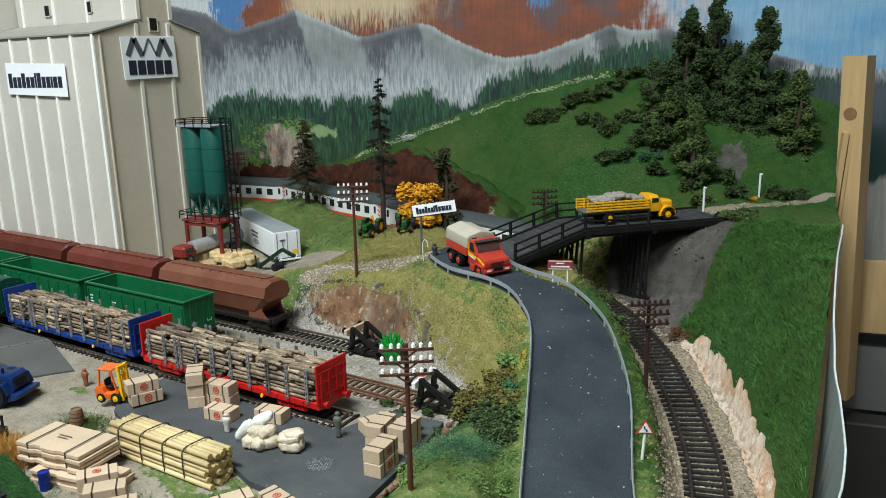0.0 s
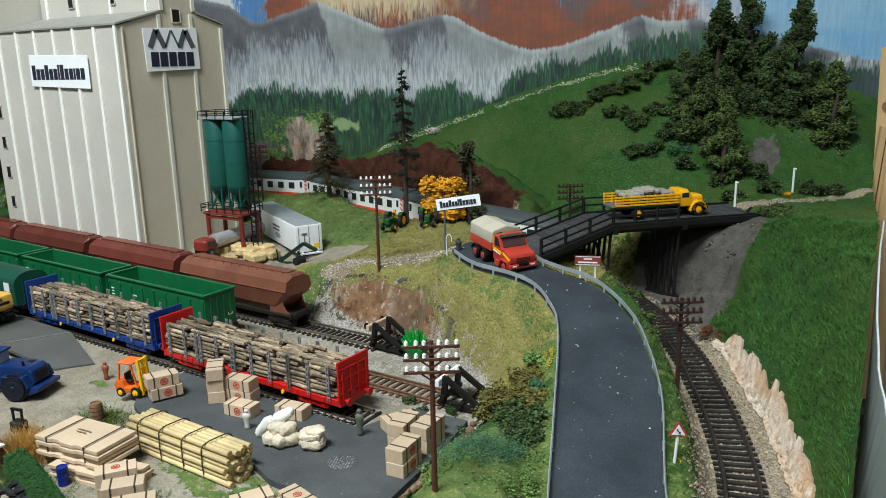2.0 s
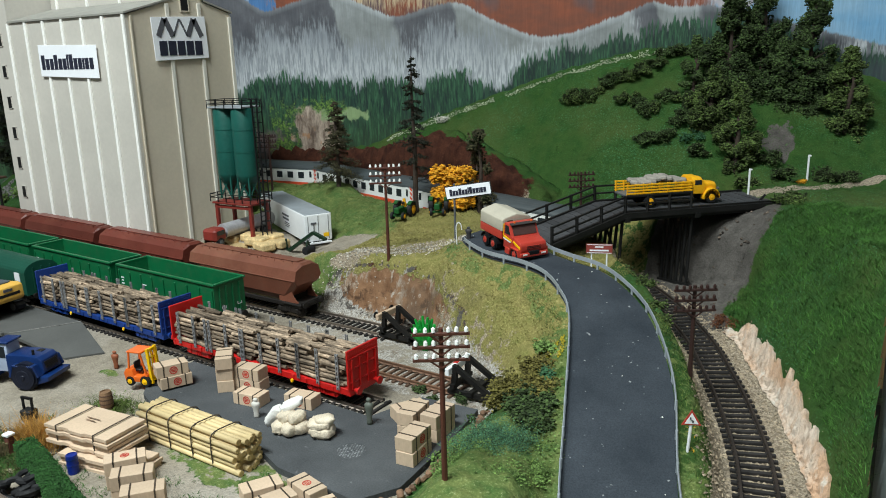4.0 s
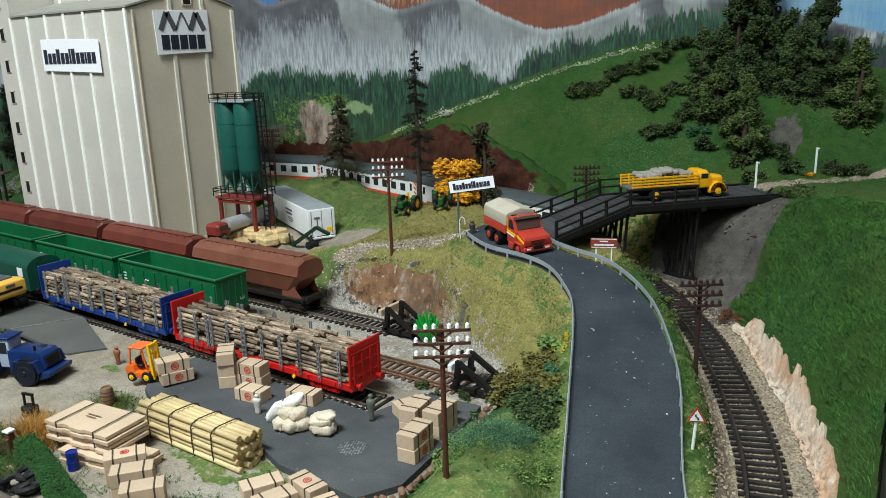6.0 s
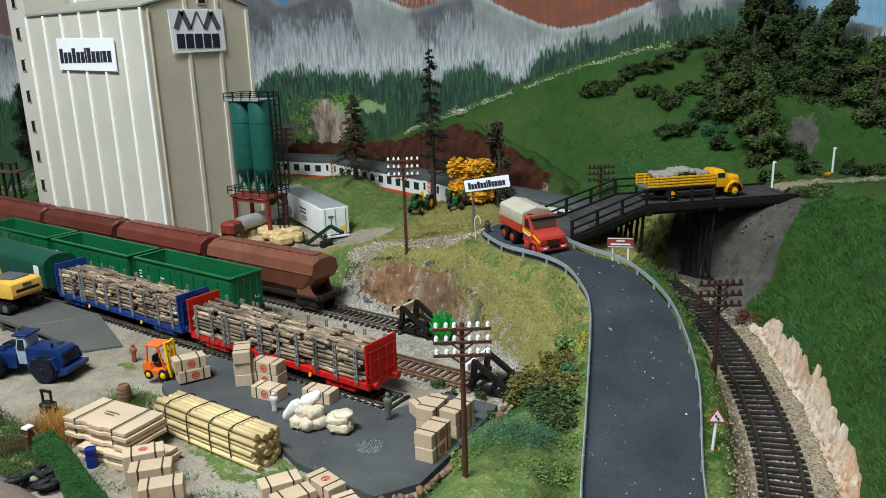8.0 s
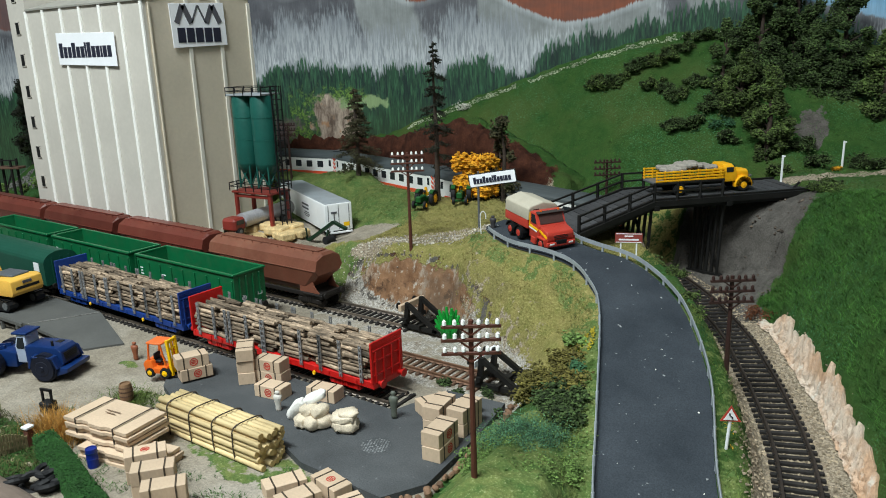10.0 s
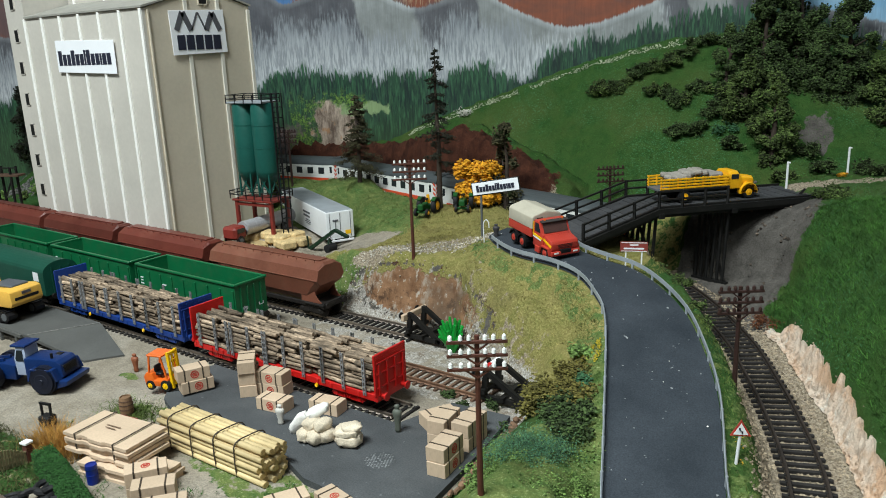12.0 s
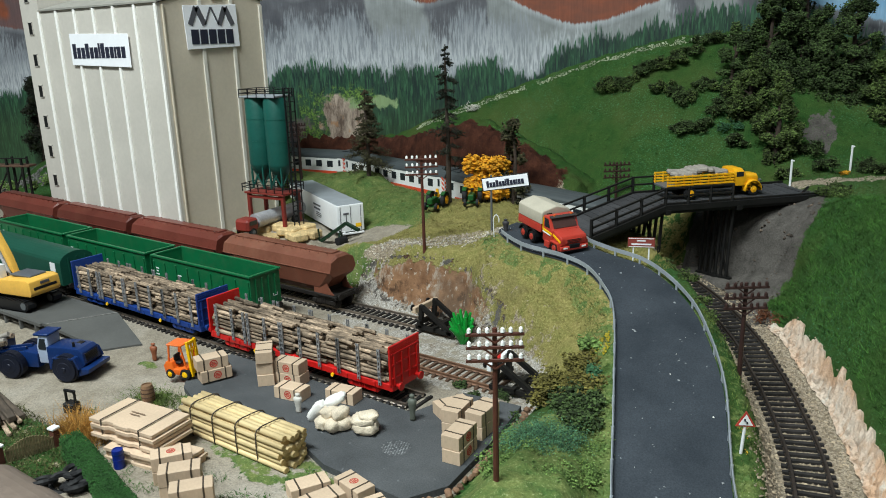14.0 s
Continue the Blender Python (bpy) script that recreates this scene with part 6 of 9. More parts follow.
# yellow stake truck on the bridge
d = (F2 - F1) / np.linalg.norm(F2 - F1)
c0 = F1 + d * 52 + n1 * 24
lorry = thing("stake_truck", c0[0], c0[1], c0[2] + 0.4, math.degrees(math.atan2(d[1], d[0])), "yellow stake-sided lorry loaded with grey sacks, on the bridge", "truck")
lorry.matrix_basis = lorry.matrix_basis @ Matrix.Scale(0.93, 4)
b = bmesh.new()
box(b, -4, 0, 8.4, 84, 9, 3.6, 0.4)
part("chassis", b, M_black, lorry)
b = bmesh.new()
box(b, -17, 0, 11.4, 64, 26, 1.8, 0.3)
part("bed", b, M_grey, lorry)
for s in (-1, 1):
    b = bmesh.new()
    for zz in (13.6, 16.1, 18.6, 21.1):
        box(b, -17, s * 12.9, zz, 64, 1.0, 1.5, 0.2)
    for k in np.linspace(-48, 14, 9):
        box(b, k, s * 12.2, 17.2, 1.3, 0.8, 10, 0.2)
    part("stake_side", b, M_yellow, lorry)
b = bmesh.new()
for zz in (13.6, 16.1, 18.6, 21.1):
    box(b, 14.4, 0, zz, 1.0, 24.6, 1.5, 0.2)
part("front_rack", b, M_yellow, lorry)
for k in range(16):
    b = bmesh.new()
    r = random.Random(40 + k)
    box(b, -36 + (k % 8) * 6.2 + r.uniform(-1, 1), (-5.5 if k < 8 else 5.5) + r.uniform(-1, 1), 22.2 + (2.2 if 2 < k % 8 < 6 else 0) + r.uniform(-0.5, 0.8), 8.4, 10, 4.4, 1.4, rot=(r.uniform(-8, 8), r.uniform(-8, 8), r.uniform(-25, 25)))
    part("sack", b, M_sacksgrey, lorry)
b = bmesh.new()
loft(b, [[(16, -11.5, 9), (16, 11.5, 9), (16, 11.5, 22.6), (16, 8, 25), (16, -8, 25), (16, -11.5, 22.6)],
         [(26, -11.5, 9), (26, 11.5, 9), (25.4, 11.5, 22.2), (25.4, 8, 24.8), (25.4, -8, 24.8), (25.4, -11.5, 22.2)],
         [(29, -11.5, 9), (29, 11.5, 9), (29, 11.5, 17.5), (29, 8, 18.8), (29, -8, 18.8), (29, -11.5, 17.5)]])
cab = part("cab", b, M_yellow, lorry)
b = bmesh.new()
loft(b, [[(29, -8.5, 9), (29, 8.5, 9), (29, 8.5, 18), (29, 5.5, 19.8), (29, -5.5, 19.8), (29, -8.5, 18)],
         [(42, -7, 9), (42, 7, 9), (42, 7, 16.4), (42, 4.5, 18.4), (42, -4.5, 18.4), (42, -7, 16.4)],
         [(43.5, -6, 9), (43.5, 6, 9), (43.5, 6, 13.5), (43.5, 4, 15), (43.5, -4, 15), (43.5, -6, 13.5)]])
part("bonnet", b, M_yellow, lorry)
for s in (-1, 1):
    b = bmesh.new()
    box(b, 21.6, s * 11.6, 19.8, 7, 0.4, 4.4, 0.2)
    part("side_window", b, M_clear, cab)
    b = bmesh.new()
    rings = []
    for y in (s * 7, s * 13):
        rings.append([(35 + 8.4 * math.cos(a), y, 6 + 8.0 * math.sin(a)) for a in np.linspace(-0.25, 3.4, 11)] + [(35 + 6.9 * math.cos(a), y, 6 + 6.6 * math.sin(a)) for a in np.linspace(3.4, -0.25, 11)])
    loft(b, rings)
    part("mudguard", b, M_yellow, lorry)
    tyre_and_rim(lorry, 35, s * 11, 5.6, 5.6, 4, M_yellow)
    tyre_and_rim(lorry, -26, s * 10.6, 5.6, 5.6, 6, M_yellow)
    b = bmesh.new()
    rod(b, (42.4, s * 8.4, 13), (44.0, s * 8.4, 13), 1.2, seg=12)
    part("headlight", b, M_grey, lorry)
b = bmesh.new()
prism(b, [(-9, 18.9), (9, 18.9), (7.6, 23), (-7.6, 23)], "x", 26.6, 28.0)
part("windscreen", b, M_clear, cab)
b = bmesh.new()
box(b, 45, 0, 6.8, 1.4, 22, 2.4, 0.3)
part("bumper", b, M_black, lorry)

# parked white semi-trailer
trz = height(-600, 595) + 1
trailer = thing("box_trailer", -612, 594, trz, -26, "white box semi-trailer with faded pictures on its side", "trailer")
trailer.matrix_basis = trailer.matrix_basis @ Matrix.Scale(0.98, 4)
up = 63 - trz
b = bmesh.new()
box(b, 0, 0, up - 14, 158, 29, 28, 0.5)
body = part("box_body", b, M_white, trailer)
b = bmesh.new()
box(b, 0, 0, up + 0.3, 156, 27.4, 0.8, 0.2)
part("roof_panel", b, M_rail, body)
b = bmesh.new()
for k in (-11, 0, 11):
    box(b, 79.2, k, up - 14, 0.4, 0.5, 25)
part("door_seam", b, M_greyink, body)
b = bmesh.new()
box(b, 79.3, 8, up - 22, 0.4, 6, 4)
part("plate", b, M_locoyellow, body, "small yellow plate")
b = bmesh.new()
rod(b, (79.2, -5, up - 14), (79.6, -5, up - 14), 0.5, seg=6)
box(b, 79.4, -5, up - 9, 0.4, 6, 2, 0.2)
box(b, 79.4, -5, up - 13, 0.4, 0.8, 9)
part("emblem", b, M_greyink, body)
b = bmesh.new()
for k, w, zz in ((18, 22, -9), (18, 20, -13), (22, 14, -17), (22, 18, -19), (22, 12, -21)):
    box(b, k, -14.7, up + zz, w, 0.3, 1.9 if zz > -14 else 0.8)
part("lettering", b, M_greyink, body, "faded writing as plain bars")
b = bmesh.new()
r = random.Random(3)
for k in range(12):
    box(b, -48 + r.uniform(-14, 14), -14.7, up - 18 + r.uniform(-6, 9), r.uniform(3, 8), 0.3, r.uniform(3, 9), rot=(0, r.uniform(-30, 30), 0))
part("picture", b, M_greytop, body, "faded dark picture")
b = bmesh.new()
box(b, 0, 0, up - 29.5, 150, 16, 3)
for s in (-9, 9):
    beam(b, (52, s, up - 30), (60, s, 0.5), 2, 2)
    box(b, 60, s, 0.8, 6, 5, 1.2)
part("frame_and_landing_gear", b, M_under, trailer)
b = bmesh.new()
box(b, 80.4, 0, up - 29.6, 1.6, 27, 2.0, 0.3)
for s in (-8, 8):
    box(b, 79.4, s, up - 28.4, 1.4, 2.0, 3.0)
part("rear_bumper", b, M_white, trailer)
for x in (-62, -50):
    for s in (-10.5, 10.5):
        tyre_and_rim(trailer, x, s, 5.5, 5.5, 6, M_grey)


def farm_tractor(x, y, rz, label):
    t = thing("farm_tractor", x, y, height(x, y), rz, label, "tractor", "green tractors")
    t.matrix_basis = t.matrix_basis @ Matrix.Scale(0.85, 4)
    b = bmesh.new()
    box(b, 9, 0, 11, 17, 6.5, 7, 1.0)
    part("bonnet", b, M_tractor, t)
    b = bmesh.new()
    box(b, -3, 0, 8, 12, 7, 6, 0.6)
    box(b, 13, 0, 5, 3, 14, 2, 0.3)
    part("transmission", b, M_tractor, t)
    b = bmesh.new()
    rod(b, (12, 0, 14), (12, 0, 20), 0.6, seg=8)
    part("exhaust", b, M_black, t)
    b = bmesh.new()
    box(b, -5, 0, 14, 5, 6, 4, 0.8)
    rod(b, (-5, 0, 16), (-5, 0, 22), 2.2, 1.6, 10)
    part("seat", b, M_yellow, t, "bright yellow seat with high back")
    b = bmesh.new()
    rod(b, (1, 0, 14), (-1, 0, 17.5), 0.4, seg=6)
    rod(b, (-1.2, 0, 17.4), (-1, 0, 17.9), 2.2, seg=12)
    part("steering_wheel", b, M_black, t)
    for s in (-1, 1):
        tyre_and_rim(t, -6, s * 9, 9.4, 9.4, 5, M_yellow)
        tyre_and_rim(t, 13, s * 7, 4.6, 4.6, 3, M_yellow)
        b = bmesh.new()
        prism(b, [(-15, 12), (-12, 18), (-4, 19.6), (2, 17), (2, 16), (-4, 18.6), (-11.4, 17.2), (-14, 12)], "y", s * 9 - 2.4, s * 9 + 2.4)
        part("mudguard", b, M_tractor, t)
    return t


farm_tractor(-470, 606, -78, "small green tractor with yellow wheels on the grass")
farm_tractor(-436, 620, -62, "small green tractor with yellow wheels beside the autumn bush")

# orange forklift
fl = thing("forklift", -461, 299, 0, 18, "orange forklift with a yellow mast, carrying two crates", "forklift")
b = bmesh.new()
prism(b, [(-12, 3), (6, 3), (6, 9), (2, 9), (0, 7), (-5, 7), (-6, 12), (-11, 12), (-13, 9)], "y", -6.5, 6.5)
part("body", b, M_orange, fl)
b = bmesh.new()
for s in (-5.6, 5.6):
    beam(b, (-9, s, 11), (-7.5, s, 24), 1.0, 1.0)
    beam(b, (5, s, 8), (1.5, s, 24), 1.0, 1.0)
box(b, -3, 0, 24.4, 12, 12.6, 1.2, 0.3)
part("overhead_guard", b, M_orange, fl)
b = bmesh.new()
box(b, -4, 0, 10, 5, 6, 2.2, 0.6)
box(b, -6.4, 0, 13, 1.6, 6, 6, 0.5)
part("seat", b, M_black, fl)
b = bmesh.new()
for s in (-4, 4):
    beam(b, (8, s, 2), (6.2, s, 27), 1.8, 1.8)
box(b, 6.2, 0, 25.5, 1.6, 9, 2.4, 0.3)
box(b, 7.2, 0, 12, 0.8, 7, 1.6)
box(b, 6.6, 0, 20, 0.8, 7, 1.2)
rod(b, (7.2, 0, 3), (6.4, 0, 24), 0.7, seg=8)
part("mast", b, M_locoyellow, fl, "bright yellow lifting mast")
for s in (-3, 3):
    b = bmesh.new()
    box(b, 17, s, 0.7, 19, 1.8, 0.9, 0.2)
    part("fork", b, M_black, fl)
for x, r in ((-8, 3.4), (4, 4.0)):
    for s in (-6, 6):
        tyre_and_rim(fl, x, s, r, r, 2.6, M_locoyellow)

# blue wheel loader holding logs
ld = thing("wheel_loader", -558, 254, -4, 24, "dark blue articulated wheel loader with a white cab, holding logs", "wheel loader")
ld.matrix_basis = ld.matrix_basis @ Matrix.Scale(0.86, 4)
b = bmesh.new()
prism(b, [(8, 10), (38, 10), (42, 14), (40.5, 24), (37, 26.5), (24, 27.5), (8, 27.5)], "y", -10, 10)
hood = part("engine_hood", b, M_blue, ld)
b = bmesh.new()
box(b, 40.8, 0, 18, 1.6, 15, 9, 0.3)
for k in range(6):
    box(b, 41.8, 0, 14.5 + 1.4 * k, 0.4, 14, 0.5)
part("radiator_grille", b, M_black, hood)
b = bmesh.new()
prism(b, [(34, 4), (47, 8), (48, 12), (40, 12), (34, 10)], "y", -14, 14)
part("counterweight", b, M_blue, ld)
b = bmesh.new()
box(b, 27, -12.5, 20.6, 20, 7, 1.6, 0.3)
box(b, 27, 12.5, 20.6, 20, 7, 1.6, 0.3)
for s in (-12.5, 12.5):
    beam(b, (17.5, s, 20.6), (14, s, 11), 7, 1.4)
    beam(b, (36.5, s, 20.6), (40, s, 12), 7, 1.4)
part("mudguard", b, M_blue, ld)
b = bmesh.new()
box(b, 26, 5, 26.5, 12, 6, 1.6, 0.3)
rod(b, (30, -5, 25), (30, -5, 31), 1.1, seg=10)
part("exhaust_and_filter", b, M_black, hood)
b = bmesh.new()
prism(b, [(-2, 12), (8, 12), (8, 36), (0, 36), (-3, 26)], "y", -7.5, 7.5)
cab = part("cab", b, M_paleblue, ld)
for s in (-1, 1):
    b = bmesh.new()
    prism(b, [(-0.6, 24), (5.8, 24), (5.8, 33.5), (0.8, 33.5), (-1.4, 26)], "y", s * 7.6 - 0.2, s * 7.6 + 0.2)
    part("window", b, M_clear, cab)
b = bmesh.new()
box(b, 3, 0, 37, 14, 17.5, 2, 0.5)
part("cab_roof", b, M_blue, cab)
b = bmesh.new()
prism(b, [(-38, 8), (-3, 8), (-3, 20), (-14, 22), (-38, 16)], "y", -8.5, 8.5)
part("front_frame", b, M_blue, ld)
b = bmesh.new()
for s in (-9, 9):
    beam(b, (-20, s, 20), (-52, s, 8), 2.6, 4)
    beam(b, (-16, s * 0.4, 23), (-46, s * 0.4, 18), 2, 2.4)
part("lift_arm", b, M_blue, ld)
b = bmesh.new()
prism(b, [(-50, 2), (-74, 3), (-76, 5), (-54, 8), (-52, 24), (-49, 24)], "y", -22, 22)
part("bucket", b, M_blue, ld)
for x in (27, -24):
    for s in (-13, 13):
        tyre_and_rim(ld, x, s, 11.8, 11.8, 8.5, M_bluetyre, M_bluetyre)
for k in range(7):
    b = bmesh.new()
    r = random.Random(70 + k)
    y = -14 + 4.8 * k
    rod(b, (-84 + r.uniform(-4, 4), y, 12 + r.uniform(0, 4)), (-40 + r.uniform(-6, 6), y + r.uniform(-3, 3), 24 + r.uniform(-2, 6)), 2.4, 2.2, 9)
    part("log", b, M_sacksgrey if k % 2 else M_bark, ld)

# tracked excavator on the concrete ramp
ex = thing("excavator", -704, 306, 7.5, 12, "yellow tracked excavator with a white and blue cab", "excavator")
ex.matrix_basis = ex.matrix_basis @ Matrix.Scale(0.93, 4)
for s in (-1, 1):
    b = bmesh.new()
    prism(b, [(-34, 3), (-31, 0), (31, 0), (34, 3), (34, 6), (30, 9), (-30, 9), (-34, 6)], "y", s * 14 - 4.5, s * 14 + 4.5)
    tr = part("crawler", b, M_black, ex)
    for k in np.linspace(-30, 30, 15):
        b = bmesh.new()
        box(b, k, s * 14, 9.2, 2.4, 9.6, 0.8)
        part("track_shoe", b, M_black, tr)
    for k in (-28, 28):
        b = bmesh.new()
        wheel(b, k, s * 14, 4.5, 4.2, 9.6, 16)
        part("idler_wheel", b, M_grey, tr)
b = bmesh.new()
box(b, 0, 0, 9, 34, 18, 5, 0.8)
rod(b, (0, 0, 9), (0, 0, 13), 12, seg=24)
part("undercarriage", b, M_black, ex)
b = bmesh.new()
prism(b, [(-6, 13), (36, 13), (38, 16), (37, 27), (32, 28.5), (-6, 26)], "y", -16, 16)
house = part("upper_house", b, M_exyellow, ex)
b = bmesh.new()
box(b, 14, 3, 28.6, 26, 18, 2.6, 0.8)
part("engine_cover", b, M_greytop, house, "dark grey engine cover")
b = bmesh.new()
box(b, 37.6, 0, 20, 0.8, 24, 2.6, 0.2)
part("vent", b, M_dark, house)
b = bmesh.new()
box(b, 37.7, 0, 24.4, 0.6, 9, 2.4)
part("model_mark", b, M_greyink, house, "dark mark too small to read, as a bar")
b = bmesh.new()
prism(b, [(-26, 13), (-6, 13), (-6, 38), (-20, 38), (-26, 28)], "y", -16, -4)
cab = part("cab", b, M_white, ex)
b = bmesh.new()
prism(b, [(-24.6, 27), (-8, 27), (-8, 36), (-19.4, 36)], "y", -16.3, -15.8)
part("window", b, M_clear, cab)
b = bmesh.new()
box(b, -17, -10, 14, 22, 13, 5, 0.5)
part("cab_base", b, M_bluewag, cab)
b = bmesh.new()
loft(b, [[(x, y, z) for x, y, z in ((px_ - w, 2, pz_ - h), (px_ - w, 8, pz_ - h), (px_ + w, 8, pz_ + h), (px_ + w, 2, pz_ + h))] for px_, pz_, w, h in
         ((-6, 26, 4, -4), (-14, 46, 5, -3.4), (-26, 66, 4.6, 0.5), (-44, 74, 2, 5), (-62, 66, -2, 5))])
part("boom", b, M_exyellow, ex)
b = bmesh.new()
loft(b, [[(x, y, z) for x, y, z in ((px_ - w, 2.6, pz_), (px_ - w, 7.4, pz_), (px_ + w, 7.4, pz_), (px_ + w, 2.6, pz_))] for px_, pz_, w in ((-60, 72, 4), (-66, 50, 4.4), (-72, 22, 2.4))])
part("dipper_arm", b, M_exyellow, ex)
b = bmesh.new()
prism(b, [(-74, 24), (-66, 22), (-62, 10), (-72, 4), (-80, 8), (-79, 12), (-72, 10), (-70, 18), (-76, 20)], "y", -4, 14)
part("bucket", b, M_black, ex)
b = bmesh.new()
rod(b, (-10, 2, 24), (-22, 2, 50), 1.6, seg=10)
part("hydraulic_ram", b, M_stake, ex)

# moulded plastic has no sharp edges
round_edges(truck, ("cab", "bonnet", "bumper", "mudguard", "cargo_bed", "canvas_cover"), 0.9)
round_edges(lorry, ("cab", "bonnet", "mudguard"), 1.6)
round_edges(ld, ("engine_hood", "cab", "cab_roof", "counterweight", "front_frame", "bucket"), 0.8)
round_edges(fl, ("body", "seat"), 0.7)
round_edges(ex, ("upper_house", "cab", "boom", "engine_cover"), 1.0)
round_edges(trailer, ("box_body",), 0.6)

# ---------------------------------------------------------------- goods yard
def plate(name, outline, z0, z1, material, label, category, kind=""):
    b = bmesh.new()
    prism(b, outline, "z", z0, z1)
    return tagged(part(name, b, material), label, category, kind=kind)


M_platform = asphalt("platform_asphalt", 0.25, 2.2, (0.022, 0.0235, 0.025), (0.038, 0.040, 0.042))
platform = plate("loading_platform", [(-448, 287), (-430, 280), (-322, 276), (-300, 268), (-243, 266), (-231, 288), (-237, 345), (-244, 384), (-284, 380), (-296, 341), (-464, 341), (-474, 312)], -5, 0, M_platform, "dark grey asphalt loading platform beside the siding", "loading platform", "structure")
b = bmesh.new()
edge_line = smooth_line([(-243, 264), (-229, 288), (-234, 345), (-241, 388)], 5)
for k, (x, y) in enumerate(edge_line):
    r = random.Random(k)
    box(b, x + r.uniform(0, 2), y, -2.5 + r.uniform(-1, 1), r.uniform(2, 4), r.uniform(3, 6), 4 + r.uniform(-1.5, 1), 0.8, rot=(r.uniform(-12, 12), r.uniform(-12, 12), r.uniform(0, 90)))
tagged(part("stone_edging", b, paint("brown_edging", (0.20, 0.115, 0.07), 0.85, var=0.35, relief=0.6, island=0.4)), "row of rough brown stones edging the platform", "stone edging", kind="stuff")
cover = thing("manhole_cover", -277.5, 303, 0, 24, "round drain cover of pale cobbles set in the platform", "manhole cover")
b = bmesh.new()
rod(b, (0, 0, -0.3), (0, 0, 0.06), 8.8, seg=28)
part("base", b, M_platform, cover)
b = bmesh.new()
r = random.Random(12)
for k in range(-5, 6):
    for q in range(-5, 6):
        if math.hypot(k, q) < 5.2 and r.random() < 0.86:
            box(b, k * 1.55 + r.uniform(-0.15, 0.15), q * 1.55 + r.uniform(-0.15, 0.15), 0.1, 1.0, 1.0, 0.25, 0.1, rot=(0, 0, r.uniform(-12, 12)))
tagged(part("cobble", b, paint("worn_cobble", (0.15, 0.155, 0.16), 0.7, var=0.3, fine=700, island=0.4), cover), kind="stuff")

M_concrete = paint("grey_concrete", (0.082, 0.082, 0.078), 0.8, var=0.14, coarse=25, fine=500, relief=0.3)
ramp = thing("concrete_ramp", 0, 0, 0, 0, "grey concrete ramp on short posts, sloping down to the yard", "ramp")
b = bmesh.new()
top = [(-546, 320, -2.5), (-562, 297, -2.5), (-632, 291, 5.5), (-900, 283, 7), (-900, 338, 7), (-608, 339, 5.5)]
up_ = [b.verts.new(p) for p in top]
dn = [b.verts.new((p[0], p[1], p[2] - 2.4)) for p in top]
fs = [b.faces.new((up_[0], up_[1], up_[2], up_[5])), b.faces.new((up_[2], up_[3], up_[4], up_[5])), b.faces.new(dn[::-1])] + [b.faces.new((up_[k], dn[k], dn[(k + 1) % 6], up_[(k + 1) % 6])) for k in range(6)]
bmesh.ops.recalc_face_normals(b, faces=fs)
part("ramp_plate", b, M_concrete, ramp)
b = bmesh.new()
beam(b, (-633, 291.5, 5.7), (-608, 338.5, 5.7), 1.4, 0.5)
part("joint", b, paint("pale_joint", (0.16, 0.155, 0.145), 0.8, var=0.4), ramp, "pale joint across the plate")
for k in range(9):
    b = bmesh.new()
    x = -642 - 26 * k
    box(b, x, 287.5, 0.5, 2.6, 2.6, 11, 0.3)
    part("post", b, M_concrete, ramp)
b = bmesh.new()
beam(b, (-634, 287.5, 5.8), (-895, 280, 7.6), 2.0, 2.6)
part("kerb", b, M_concrete, ramp)


# crates ---------------------------------------------------------
def crate_template(L, W, H, stamp=True, stamp_top=False):
    t = thing("wooden_crate", 0, 0, -500, 0, "pale wooden crate with dark straps and a red round stamp", "crate", "wooden crates")
    b = bmesh.new()
    box(b, 0, 0, H / 2, L, W, H, 0.25)
    body = part("crate_body", b, M_crate, t)
    for k in (-0.28, 0.28):
        b = bmesh.new()
        for q in ((k * L, 0, H + 0.12, 0.8, W + 0.3, 0.25), (k * L, -W / 2 - 0.12, H / 2, 0.8, 0.25, H), (k * L, W / 2 + 0.12, H / 2, 0.8, 0.25, H)):
            box(b, *q)
        part("strap", b, M_strap, t)
    if stamp:
        b = bmesh.new()
        r = H * (0.30 if stamp_top else 0.34)
        faces = [Matrix.Translation((0, 0, H))] if stamp_top else [Matrix.Translation((0.5, -W / 2, H / 2)) @ Matrix.Rotation(math.pi / 2, 4, "X"), Matrix.Translation((0.5, W / 2, H / 2)) @ Matrix.Rotation(-math.pi / 2, 4, "X")]
        for m in faces:
            loop = [[m @ Vector((q * math.cos(a), q * math.sin(a), z)) for q, z in ((r, 0.0), (r, 0.14), (r * 0.76, 0.14), (r * 0.76, 0.0))] for a in np.linspace(0, 2 * math.pi, 19)[:-1]]
            rows = [[b.verts.new(p) for p in ring] for ring in loop]
            for i_ in range(18):
                for j_ in range(4):
                    b.faces.new((rows[i_][j_], rows[(i_ + 1) % 18][j_], rows[(i_ + 1) % 18][(j_ + 1) % 4], rows[i_][(j_ + 1) % 4]))
            for k in (-0.36, 0, 0.36):
                got = box(b, 0, k * r, 0.07, r * (1.3 - abs(k)), r * 0.22, 0.14)
                bmesh.ops.transform(b, matrix=m, verts=got)
        bmesh.ops.recalc_face_normals(b, faces=b.faces)
        part("stamp", b, M_stamp, t)
    return t


CR = crate_template(21, 11, 8)
CR_TOP = crate_template(21, 11, 8, True, True)
CR_PLAIN = crate_template(21, 11, 8, False)
tagged(CR_PLAIN, "pale wooden crate with dark straps, no stamp")
tagged(CR_TOP, "pale wooden crate with a red round stamp on its lid")


